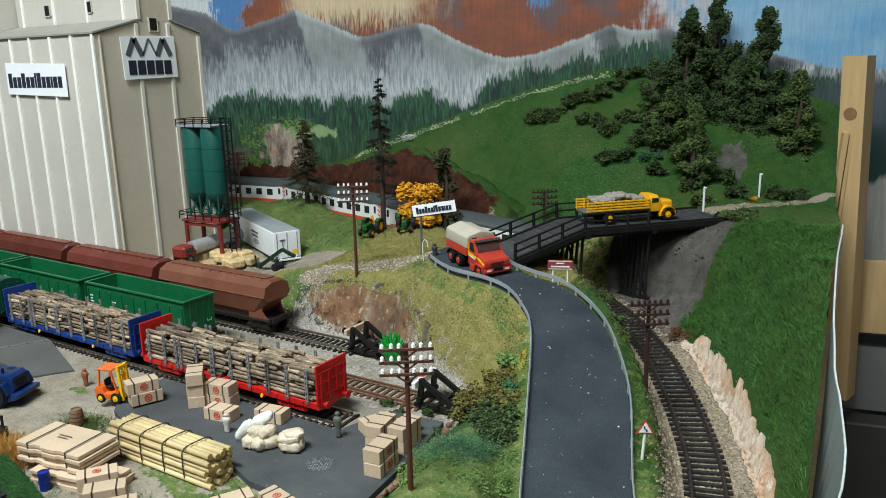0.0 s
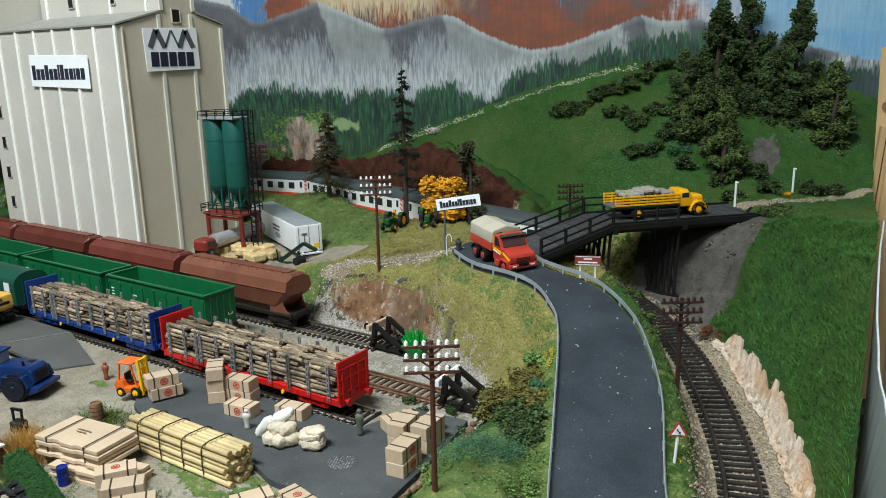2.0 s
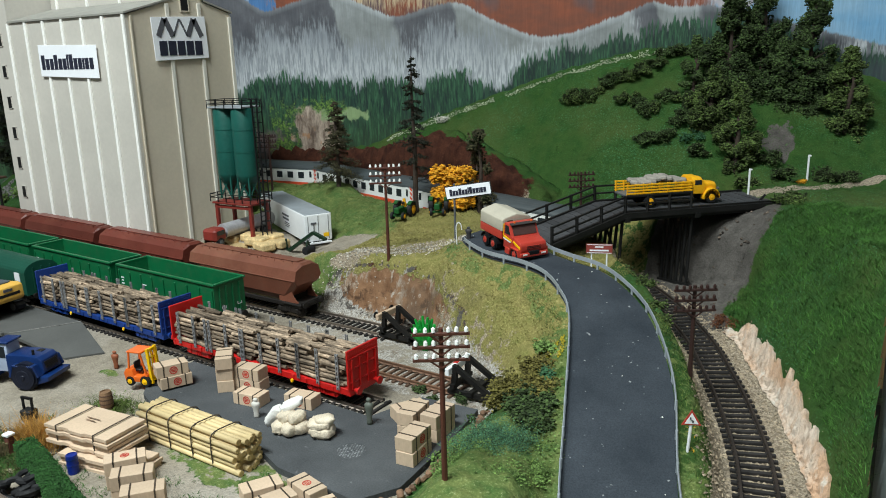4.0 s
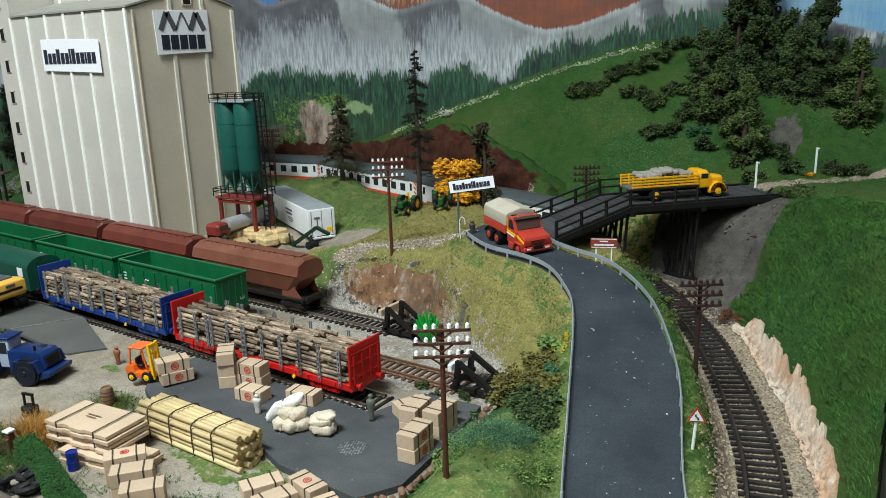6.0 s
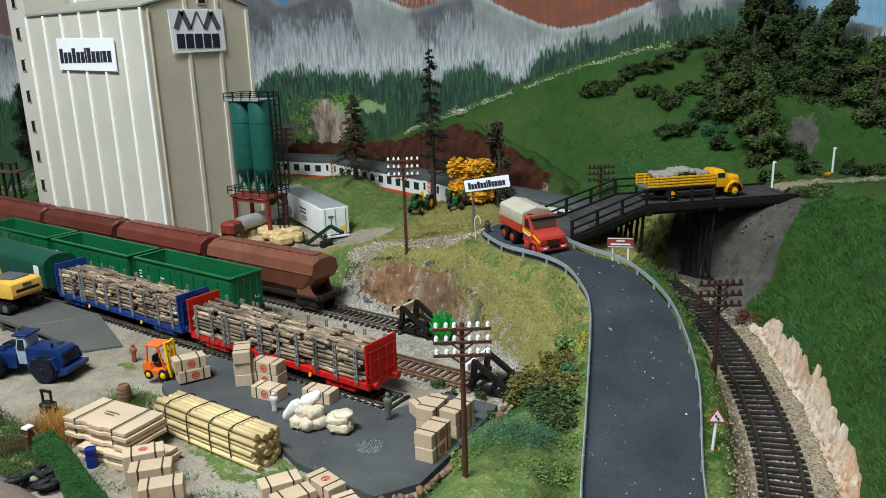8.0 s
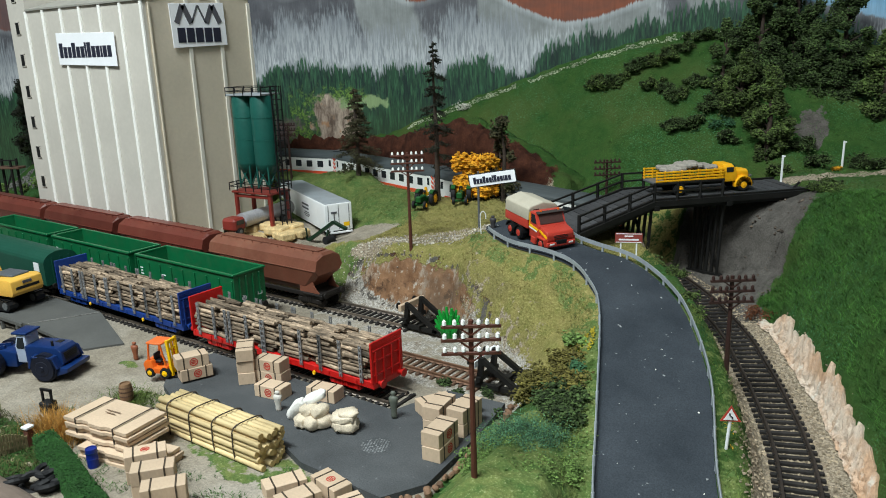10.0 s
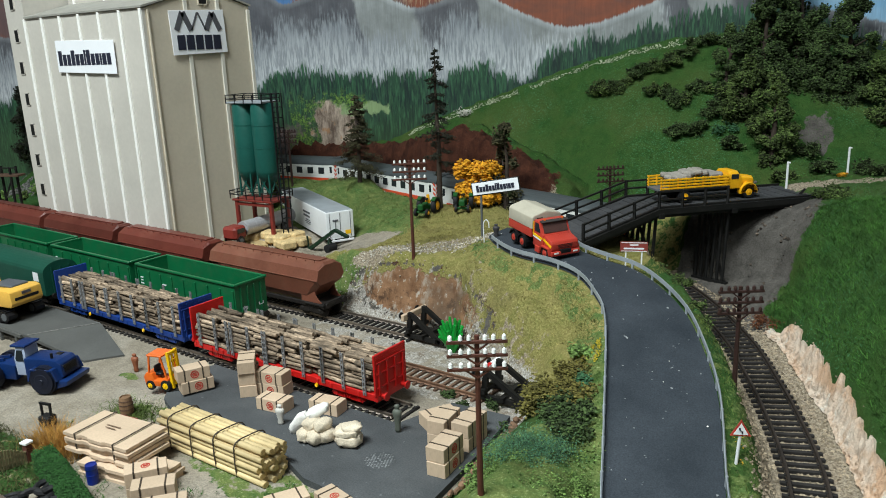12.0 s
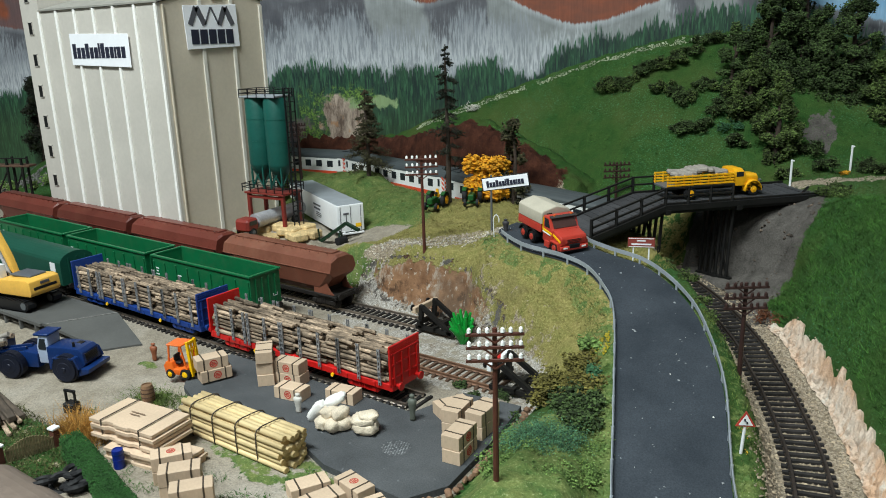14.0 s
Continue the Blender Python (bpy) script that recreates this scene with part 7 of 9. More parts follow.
def put(kind, x, y, z, rz):
    return copy_thing(kind, pose(x * K, y * K, z * K, 0, 0, rz))


H_ = 8.1
for x, y, z, rz, kind in (
        (-408, 325, 0, 135, CR_PLAIN), (-408.5, 325.5, H_, 133, CR_PLAIN), (-408, 324.5, 2 * H_, 137, CR_PLAIN), (-391, 331.5, 0, 12, CR), (-391.5, 331.5, H_, 11, CR), (-374, 316, 0, 9, CR), (-343, 331, 0, 9, CR),
        (-439, 306, 1.4, 68, CR), (-440.5, 305, 1.4 + H_, 66, CR),
        (-243, 316, 0, 97, CR), (-243.5, 316.5, H_, 96, CR), (-275, 354, 0, 62, CR_PLAIN), (-261, 340, 0, 100, CR_PLAIN), (-261, 340, H_, 99, CR_PLAIN), (-247, 345, 0, 94, CR_PLAIN), (-247, 345, H_, 93, CR_PLAIN), (-258, 358, 0, 70, CR_PLAIN),
        (-271, 268 - 7, -4.6, -12, CR_TOP), (-246, 252, -4.6, -24, CR_TOP), (-291, 248, -4.6, 62, CR_PLAIN), (-276, 243, -4.6, 70, CR_PLAIN), (-268, 232, -4.6, 40, CR_PLAIN),
        (-364, 219, -4.4, 58, CR), (-364, 219, -4.4 + H_, 57, CR_TOP), (-347, 212, -4.4, 50, CR_PLAIN), (-347, 212, -4.4 + H_, 51, CR_PLAIN), (-328, 205, -4.4, 52, CR_PLAIN), (-328, 205, -4.4 + H_, 52, CR_PLAIN), (-312, 196, -4.4, 50, CR_PLAIN)):
    put(kind, x, y, z, rz)
for kind in (CR, CR_TOP, CR_PLAIN):
    for o in list(kind.children_recursive) + [kind]:
        bpy.data.objects.remove(o)


def board_stack(x, y, z, rz, sizes, label):
    t = thing("board_stack", x, y, z, rz, label, "board stack")
    zz = 0
    for k, (L, W, h, dx, dy) in enumerate(sizes):
        b = bmesh.new()
        pts = [(-L / 2, -W / 2), (-L / 2 + 12, -W / 2), (-L / 2 + 14, -W / 2 + 1.2), (-L / 2 + 19, -W / 2 + 1.2), (-L / 2 + 21, -W / 2), (L / 2 - 20, -W / 2), (L / 2 - 18, -W / 2 + 1.2), (L / 2 - 13, -W / 2 + 1.2), (L / 2 - 11, -W / 2), (L / 2, -W / 2), (L / 2, W / 2), (-L / 2, W / 2)]
        prism(b, [(p + dx, q + dy) for p, q in pts], "z", zz, zz + h - 0.9)
        part("board", b, M_crate, t)
        zz += h
    for k in (-0.30, 0.30):
        b = bmesh.new()
        L, W = sizes[-1][0], sizes[-1][1]
        box(b, k * L, 0, zz, 0.9, W + 0.4, 0.3)
        box(b, k * L, -W / 2 - 0.2, zz / 2, 0.9, 0.4, zz)
        box(b, k * L, W / 2 + 0.2, zz / 2, 0.9, 0.4, zz)
        part("strap", b, M_strap, t)
    b = bmesh.new()
    for k in (0, 1):
        box(b, -2, 1.2 - 2.4 * k, zz + 0.02, 11 - 3 * k, 0.7, 0.1)
    part("stencil", b, M_stencil, t, "stencilled writing as plain bars")
    return t


board_stack(-409, 230, 4.4, 8, [(52, 28, 2.8, 2, -1.5), (52, 28, 2.8, 0.5, 0.5), (51, 28, 2.8, 1.5, -0.8), (51, 28, 2.8, 0, 0)], "stack of four pale notched boards bound with straps")
board_stack(-389, 224, -4.4, 12, [(56, 20, 3.0, 0, 0), (56, 20, 2.8, 1, 1), (55, 20, 2.8, 0, 0)], "low stack of pale boards under another stack")

# bound bundle of peeled poles
bundle = thing("pole_bundle", -361, 263.3, -4.2, 0.5, "bundle of peeled yellow pine poles tied with wire", "timber bundle")
r = random.Random(5)
rows = [6, 6, 6, 6, 6, 5]
for k, cnt in enumerate(rows):
    for q in range(cnt):
        y = (q - (cnt - 1) / 2) * 3.25 + (0.5 if k % 2 else -0.5) + r.uniform(-0.25, 0.25)
        z = 1.9 + k * 3.3 + r.uniform(-0.2, 0.2)
        e0, e1 = -44 + r.uniform(-3, 3), 44 + r.uniform(-2.5, 2.5)
        b = bmesh.new()
        rr = r.uniform(1.5, 1.9)
        rod(b, (e0, y + r.uniform(-0.3, 0.3), z), (e1, y + r.uniform(-0.3, 0.3), z), rr, rr * r.uniform(0.92, 1.04), 12)
        for f in b.faces:
            f.smooth = len(f.verts) == 4
        lg = part("pole", b, M_pinewood, bundle)
        b = bmesh.new()
        rod(b, (e1, y, z), (e1 + 0.2, y, z), rr * 0.96, seg=12)
        part("cut_end", b, M_endgrain, lg)
for x in (-31, -11, 9, 26):
    b = bmesh.new()
    loop = smooth_line([(-9.6, 0.2), (-9.9, 6), (-9.9, 12), (-9.7, 18), (-7, 20.6), (0, 20.9), (7, 20.6), (9.7, 18), (9.9, 12), (9.9, 6), (9.6, 0.2)], 2.5)
    tube(b, [(x + 0.10 * p, 1.05 * p + 0.1 * math.sin(3 * q), 1.01 * q) for p, q in loop], 0.42)
    part("wire_tie", b, M_strap, bundle)


# sacks -----------------------------------------------------------
def sack_mesh(L, W, H, seed):
    r = random.Random(seed)
    b = bmesh.new()
    got = bmesh.ops.create_icosphere(b, subdivisions=3, radius=1)["verts"]
    off = Vector((r.uniform(0, 50), r.uniform(0, 50), r.uniform(0, 50)))
    for v in got:
        p = v.co
        sq = Vector([math.copysign(abs(c) ** 0.7, c) for c in p])
        n = noise.noise(p * 2.2 + off) * 0.18 + noise.noise(p * 5 + off) * 0.11 - abs(noise.noise(p * 3.1 + off * 2)) * 0.16
        v.co = Vector((sq.x * L / 2, sq.y * W / 2, sq.z * H / 2)) * (1 + n)
    for f in b.faces:
        f.smooth = True
    return b


def sack_pile(x, y, label, sacks, material):
    t = thing("sack_pile", x, y, 0, 20, label, "sacks")
    for k, (dx, dy, dz, L, W, H, rx, rz) in enumerate(sacks):
        ob = part("sack", sack_mesh(L, W, H, k + int(-x)), material, t)
        ob.matrix_basis = pose(dx * K, dy * K, dz * K, rx, 0, rz)
    return t


sack_pile(-322, 300, "heap of white and tan filled sacks on the platform", [(-6, 0, 4, 13, 9, 8, 0, 70), (1, -2, 4.4, 13, 9, 8.4, 10, 80), (6, 1, 4, 12, 9, 8, 0, 60), (-3, 2, 10, 12, 9, 7, 14, 75), (4, 1, 10.4, 12, 8, 7, -10, 65)], M_sack)
sack_pile(-303, 307, "pale bundle of filled sacks tied together", [(0, 0, 4, 16, 13, 8, 0, 10), (-1, 0, 8.6, 15, 12, 6, 4, 5), (1.5, 0.5, 11, 12, 10, 4, 0, 25)], M_sack)
t = thing("flour_sack", -337, 301, 0, 40, "single white sack leaning on the heap", "sack")
ob = part("sack_body", sack_mesh(7, 6, 17, 77), M_whitesack, t)
ob.matrix_basis = pose(0, 0, 0.0072, 12, 38, 0)
t = thing("flour_sack", -326, 306, 0, 40, "white sack lying across the heap", "sack")
ob = part("sack_body", sack_mesh(15, 7, 6, 78), M_whitesack, t)
ob.matrix_basis = pose(0, 0, 0.0150, 0, -14, 30)


# plain peg figures ------------------------------------------------
def peg_figure(x, y, z, rz, high, material, label):
    b = bmesh.new()
    prof = [(1.5, 0), (1.9, 0.1), (1.7, 0.25), (2.1, 0.45), (2.7, 0.62), (2.9, 0.74), (2.0, 0.81), (0.9, 0.83), (1.5, 0.88), (1.7, 0.93), (1.2, 0.985), (0.3, 1.0)]
    loft(b, [[(rr * math.cos(a), rr * 0.75 * math.sin(a), h * high) for a in np.linspace(0, 2 * math.pi, 15)[:-1]] for rr, h in prof])
    for f in b.faces:
        f.smooth = True
    ob = part("figurine", b, material)
    ob.matrix_basis = pose(x * K, y * K, z * K, 0, 0, rz)
    return tagged(ob, label, "figurine", "plain figurines")


peg_figure(-512, 308, -4, 20, 14, paint("brown_orange_figure", (0.26, 0.085, 0.04), 0.6), "plain brown-orange toy figurine standing on the sand")
peg_figure(-355, 303, 0, 20, 13, paint("white_figure", (0.58, 0.55, 0.50), 0.6), "plain pale toy figurine standing on the platform")
peg_figure(-289, 333, 0, 20, 17.5, paint("green_figure", (0.10, 0.11, 0.09), 0.6), "plain dark green toy figurine by the red wagon")
peg_figure(-345, 533, float(road_height(-345, 533)), 20, 11, paint("dark_figure", (0.045, 0.042, 0.045), 0.6), "plain dark toy figurine beside the red lorry")

# barrel, bucket, trolley -------------------------------------------
br = thing("barrel", -454, 264, -4, 0, "small brown wooden barrel with hoops", "barrel")
br.matrix_basis = br.matrix_basis @ Matrix.Scale(0.82, 4)
b = bmesh.new()
loft(b, [[(rr * math.cos(a), rr * math.sin(a), h) for a in np.linspace(0, 2 * math.pi, 21)[:-1]] for rr, h in ((4.2, 0), (5.0, 4), (5.3, 8), (5.0, 12), (4.2, 16), (3.6, 16), (3.6, 15.2))])
part("barrel_shell", b, paint("barrel_wood", (0.20, 0.115, 0.062), 0.6, var=0.25, stretch=(1, 1, 0.2)), br)
for h, rr in ((3, 5.0), (6.5, 5.35), (10, 5.35), (13.2, 5.0)):
    b = bmesh.new()
    rod(b, (0, 0, h - 0.5), (0, 0, h + 0.5), rr, seg=20)
    part("hoop", b, M_tiebrown, br)
bk = thing("blue_drum", -398, 208, -4.2, 0, "small bright blue plastic drum on the ground", "drum")
bk.matrix_basis = bk.matrix_basis @ Matrix.Diagonal((0.92, 0.92, 0.95, 1))
b = bmesh.new()
loft(b, [[(rr * math.cos(a), rr * math.sin(a), h) for a in np.linspace(0, 2 * math.pi, 21)[:-1]] for rr, h in ((3.1, 0), (3.3, 0.6), (3.3, 5.6), (3.5, 6), (3.3, 6.4), (3.3, 11.4), (3.2, 12), (2.7, 12), (2.7, 11.6), (0.2, 11.6))])
part("drum_body", b, paint("bright_blue", (0.007, 0.022, 0.19), 0.35, var=0.06), bk)
b = bmesh.new()
rod(b, (0, 0, 9.2), (0, 0, 9.8), 3.5, seg=20)
part("ring", b, M_blue, bk)
pm = thing("hand_pump", -484, 229, -4, 15, "dark grey two-legged machine frame standing on the sand", "machine")
pm.matrix_basis = pm.matrix_basis @ Matrix.Scale(0.8, 4)
b = bmesh.new()
box(b, 0, 0, 5, 11, 9, 9, 1.0)
part("housing", b, M_dark, pm)
b = bmesh.new()
for s in (-4.5, 4.5):
    beam(b, (s, 0, 8), (s, 0, 19), 1.5, 1.5)
beam(b, (-5.5, 0, 19), (5.5, 0, 19), 1.8, 1.8)
part("handle_frame", b, M_black, pm)
rd = thing("red_sled", -447, 257, -4, 10, "small dark red tray beside the barrel", "tray")
b = bmesh.new()
box(b, 0, 0, 1.4, 16, 9, 2.6, 0.5)
part("tray_body", b, M_redleg, rd)
b = bmesh.new()
box(b, 0, 0, 2.8, 13, 6, 0.4)
part("tray_floor", b, M_dark, rd)


# buffer stops -------------------------------------------------------
def buffer_stop(x, y, rz, beam_material, label):
    t = thing("buffer_stop", x, y, -1, rz, label, "buffer stop", "buffer stops")
    for s in (-8.9, 8.9):
        b = bmesh.new()
        beam(b, (-6, s, 1), (-4, s, 20), 3.0, 3.4)
        beam(b, (-3, s, 18), (24, s, 1), 3.0, 3.2)
        beam(b, (-10, s, 1.2), (27, s, 1.2), 3.0, 3.0)
        part("side_frame", b, M_blackwood, t)
    for x_, z_ in ((-5, 6), (20, 2.5), (8, 3)):
        b = bmesh.new()
        beam(b, (x_, -13, z_), (x_, 13, z_), 3.0, 3.0)
        part("cross_timber", b, M_blackwood, t)
    b = bmesh.new()
    box(b, -7.4, 0, 16.5, 3.0, 30, 5.0, 0.4)
    bar = part("buffer_beam", b, beam_material, t)
    for s in (-10, 10):
        b = bmesh.new()
        rod(b, (-9, s, 16.5), (-12, s, 16.5), 1.0, seg=8)
        rod(b, (-12, s, 16.5), (-12.8, s, 16.5), 2.6, seg=14)
        part("buffer_head", b, M_black, bar)
    return t


buffer_stop(-372, T2 + 3, 0, M_crate, "black timber buffer stop with a pale beam")
bs = buffer_stop(-266, T1 + 1, 4, M_white, "black timber buffer stop with a red and white beam")
b = bmesh.new()
box(b, -7.6, 0, 16.5, 3.0, 8, 5.2, 0.2)
part("red_panel", b, M_redwag, bs, "red middle panel of the beam")

# straw bales by the tanks ---------------------------------------------
r = random.Random(21)
for k, (x, y) in enumerate(((-618, 518), (-598, 528), (-580, 538), (-602, 514), (-584, 524), (-612, 535), (-634, 524), (-594, 544))):
    t = thing("straw_bale", x, y, height(x, y), r.uniform(-30, 30), "pale yellow straw bale on the gravel", "bale", "straw bales")
    b = bmesh.new()
    box(b, 0, 0, 4, 23, 16, 8, 1.6)
    part("bale_body", b, M_straw, t)
pp = thing("tank_lorry", -629, 534, height(-629, 534), 96, "silver tank with a red cab behind the hopper wagons", "tank truck")
b = bmesh.new()
rod(b, (-26, 0, 12), (46, 0, 12), 7.4, seg=20)
part("tank", b, M_stake, pp)
b = bmesh.new()
box(b, -37, 0, 11, 17, 18, 13, 2.4)
cb = part("cab", b, M_redleg, pp)
b = bmesh.new()
box(b, -37, -9.1, 13.5, 10, 0.6, 4.5, 0.3)
part("window", b, M_clear, cb)
for x in (-38, 10, 26):
    for s in (-8, 8):
        tyre_and_rim(pp, x, s, 4, 4.4, 4, M_grey)

# garden corner ------------------------------------------------------------
def leafy(name, parent, blobs, per, size, material, flat=0.85, shell=0.15):
    """Foliage of many small crumbs gathered round uneven clumps."""
    rng = np.random.default_rng(abs(int(blobs[0][0] * 7 + blobs[0][2] * 13)) + per)
    pts = []
    for x, y, z, rad in blobs:
        v = rng.normal(0, 1, (per, 3))
        v /= np.linalg.norm(v, axis=1)[:, None]
        v *= (rad * rng.uniform(shell, 1.0, per) ** 0.5)[:, None] * (1 + 0.45 * np.sin(v[:, :1] * 6 + x) * np.cos(v[:, 1:2] * 5 + z)) * rng.uniform(0.65, 1.3, 3)
        v *= np.where(rng.uniform(0, 1, per) < 0.12, 1.12, 1.0)[:, None]
        v[:, 2] *= flat
        pts.append(v + (x, y, z))
    pts = np.concatenate(pts)
    return pebbles(name, pts, rng.uniform(0.3, 1.25, len(pts)) * size, material, parent)


hd = thing("garden_hedge", 0, 0, 0, 0, "trimmed dark green garden hedge", "hedge")
line = smooth_line([(-431, 200), (-398, 193), (-368, 185), (-338, 178), (-310, 168)], 5)
b = bmesh.new()
sweep(b, np.c_[line, np.full(len(line), -4.5)], 0, [(-5, 0), (5, 0), (5.5, 11), (4, 14), (-4, 14), (-5.5, 11)], 0)
part("hedge_core", b, M_hedge, hd)
rng = np.random.default_rng(8)
k = rng.integers(0, len(line), 9000)
h2 = headings(line)[k]
off = rng.uniform(-1, 1, (len(k), 2))
side_ = np.where(rng.uniform(0, 1, len(k)) < 0.5, np.sign(off[:, 0]) * 5.6, off[:, 0] * 5.2)
zz = np.where(np.abs(side_) > 5.3, rng.uniform(-4, 9.5, len(k)), 9.8 + rng.normal(0, 0.5, len(k)))
sp = np.stack([line[k, 0] + h2[:, 1] * side_ + h2[:, 0] * off[:, 1] * 3, line[k, 1] - h2[:, 0] * side_ + h2[:, 1] * off[:, 1] * 3, zz], 1)
pebbles("hedge_leaves", sp, rng.uniform(0.3, 0.72, len(sp)), M_hedge, hd)
for x, y in ((-452, 201), (-458, 172)):
    t = thing("brick_post", x, y, -4.5, 10, "small brick gate post with a white cap", "gate post", "brick gate posts")
    b = bmesh.new()
    box(b, 0, 0, 5.5, 3.8, 3.8, 11.5, 0.2)
    part("shaft", b, M_brick, t)
    b = bmesh.new()
    box(b, 0, 0, 12, 5.2, 5.2, 1.5, 0.3)
    part("cap", b, M_white, t)
M_fence = paint("olive_brown_fence", (0.17, 0.135, 0.07), 0.8, var=0.35)
gt = thing("wicket_fence", 0, 0, 0, 0, "low arched olive-brown wooden fence between brick posts", "fence")
for k in range(16):
    t_ = (k + 0.5) / 16
    x, y = -450 - 7 * t_, 199 - 24 * t_
    hgt = 7 + 5 * math.sin(math.pi * t_)
    b = bmesh.new()
    box(b, x, y, -4 + hgt / 2, 0.8, 1.2, hgt)
    part("slat", b, M_fence, gt)
b = bmesh.new()
for q in (0, 4):
    beam(b, (-450, 199, q - 1), (-457, 175, q - 1), 0.9, 0.9)
part("cross_rail", b, M_fence, gt)
for k in range(3):
    lg = thing("garden_timber", -520 - 4 * k, 205 + 3.4 * k - 6, -4 + 0.9 * k, -14 + 3 * k, "weathered timber baulk lying at the garden edge", "timber", "weathered timbers")
    b = bmesh.new()
    box(b, 0, 0, 1.6, 70, 2.6, 2.4, 0.5)
    part("baulk", b, M_bark, lg)
for k in range(5):
    sl = thing("old_sleeper", -540 + 3 * k, 199 + 5.5 * (k % 3), -4 + 4 * (k // 3), -16 + 4 * (k % 3), "weathered dark brown railway sleeper lying at the garden edge", "sleeper", "old sleepers")
    b = bmesh.new()
    box(b, 0, 0, 2, 66, 5, 4, 0.5)
    part("sleeper_body", b, M_oldwood, sl)
ty = thing("tyre_heap", -404, 181, -4.4, 0, "heap of black tyres and hoses", "tyre heap")
r = random.Random(2)
for k in range(9):
    b = bmesh.new()
    R_, rr = 5.4, 1.7
    rings = []
    for a in np.linspace(0, 2 * math.pi, 17)[:-1]:
        rings.append([((R_ + rr * math.cos(u)) * math.cos(a), (R_ + rr * math.cos(u)) * math.sin(a), rr * math.sin(u)) for u in np.linspace(0, 2 * math.pi, 8)[:-1]])
    rows_ = [[b.verts.new(p) for p in ring] for ring in rings]
    for i_ in range(16):
        for j_ in range(7):
            b.faces.new((rows_[i_][j_], rows_[(i_ + 1) % 16][j_], rows_[(i_ + 1) % 16][(j_ + 1) % 7], rows_[i_][(j_ + 1) % 7]))
    bmesh.ops.recalc_face_normals(b, faces=b.faces)
    ob = part("tyre", b, M_tyre, ty)
    ob.matrix_basis = pose(r.uniform(-11, 11) * K, r.uniform(-9, 9) * K, (1.8 + 1.3 * (k // 2)) * K, r.uniform(-35, 35), r.uniform(-35, 35), 0)
rk = thing("grey_boulder", -402, 150, -5, 0, "smooth grey-brown rounded shed roof in the garden corner", "roof")
b = bmesh.new()
loft(b, [[(x, 24 * math.cos(a), 13 * math.sin(a)) for a in np.linspace(0, math.pi, 15)] for x in (-40, -38, 20, 22)])
part("roof_shell", b, paint("taupe_roof", (0.17, 0.13, 0.105), 0.7, var=0.12), rk)

# ---------------------------------------------------------------- trees and bushes
def trunk(parent, points, r0, r1, material=None):
    b = bmesh.new()
    pts = [Vector(p) for p in points]
    for k, (a, c) in enumerate(zip(pts[:-1], pts[1:])):
        n = len(pts) - 1
        rod(b, a, c, r0 + (r1 - r0) * k / n, r0 + (r1 - r0) * (k + 1) / n, 9)
    return part("trunk", b, material or M_bark2, parent)


# near-black coat for clump cores: the crown's inner shade, given as colour
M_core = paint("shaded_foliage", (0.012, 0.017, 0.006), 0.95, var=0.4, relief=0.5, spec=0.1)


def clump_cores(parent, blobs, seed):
    """Dark cores put inside every clump; their colour stands in for the shade between leaves."""
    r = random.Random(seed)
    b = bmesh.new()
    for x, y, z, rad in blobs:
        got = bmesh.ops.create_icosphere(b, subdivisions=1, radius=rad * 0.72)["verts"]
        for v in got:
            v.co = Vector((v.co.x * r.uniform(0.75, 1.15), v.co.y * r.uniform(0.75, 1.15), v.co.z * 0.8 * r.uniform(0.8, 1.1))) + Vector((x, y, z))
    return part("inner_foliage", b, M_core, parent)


def broad_tree(x, y, base, top, spread, seed, label, material, per=380, clumps=52, size=1.25):
    r = random.Random(seed)
    t = thing("tree", x, y, base, 0, label, "tree", "tall dark trees")
    hgt = top - base
    tr = trunk(t, [(0, 0, -4), (r.uniform(-3, 3), 0, hgt * 0.3), (r.uniform(-4, 4), r.uniform(-2, 2), hgt * 0.65), (0, 0, hgt * 0.94)], 3.4, 0.8)
    blobs = []
    limbs = bmesh.new()
    for k in range(clumps):
        f = (k + 0.5) / clumps
        z = hgt * (0.10 + 0.86 * f)
        env = spread * (0.70 + 0.42 * abs(math.sin(f * hgt / 19.0 + seed))) * (0.55 + 0.55 * math.sin(math.pi * min(1, f * 0.9 + 0.12))) * (1.0 if f < 0.6 else 1.0 - 0.75 * (f - 0.6) / 0.4)
        a, q = r.uniform(0, 6.28), r.uniform(0.35, 1.0)
        p = (env * q * math.cos(a), env * q * math.sin(a) * 0.62, z)
        blobs.append((*p, r.uniform(0.12, 0.29) * spread * (1.1 - 0.35 * f) + 2.2))
        if k % 3 == 0:
            rod(limbs, (0, 0, max(4, z - 10)), p, 1.0, 0.4, 6)
    part("limb", limbs, M_bark2, t)
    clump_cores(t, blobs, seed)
    leafy("crown", t, blobs, per, size, material, shell=0.72)
    return t


broad_tree(-225, 846, 126, 278, 25, 3, "tall dark green tree with a ragged crown on the hill", M_leafdark, clumps=70)
broad_tree(-200, 868, 126, 294, 22, 5, "tallest dark green tree of the wood, with a slim top", M_leafdark, clumps=70)
broad_tree(-257, 838, 140, 226, 17, 14, "dark green young tree at the edge of the wood", M_leafdark, clumps=30)
broad_tree(-232, 816, 116, 194, 19, 47, "leaning olive-green tree at the front of the wood", M_leafolive, clumps=34)
broad_tree(-150, 860, 116, 278, 20, 41, "tall slim dark green tree with a ragged crown", M_leafdark, clumps=66)
broad_tree(-176, 852, 118, 222, 16, 43, "dark green tree in the middle of the wood", M_leafdark, clumps=34)
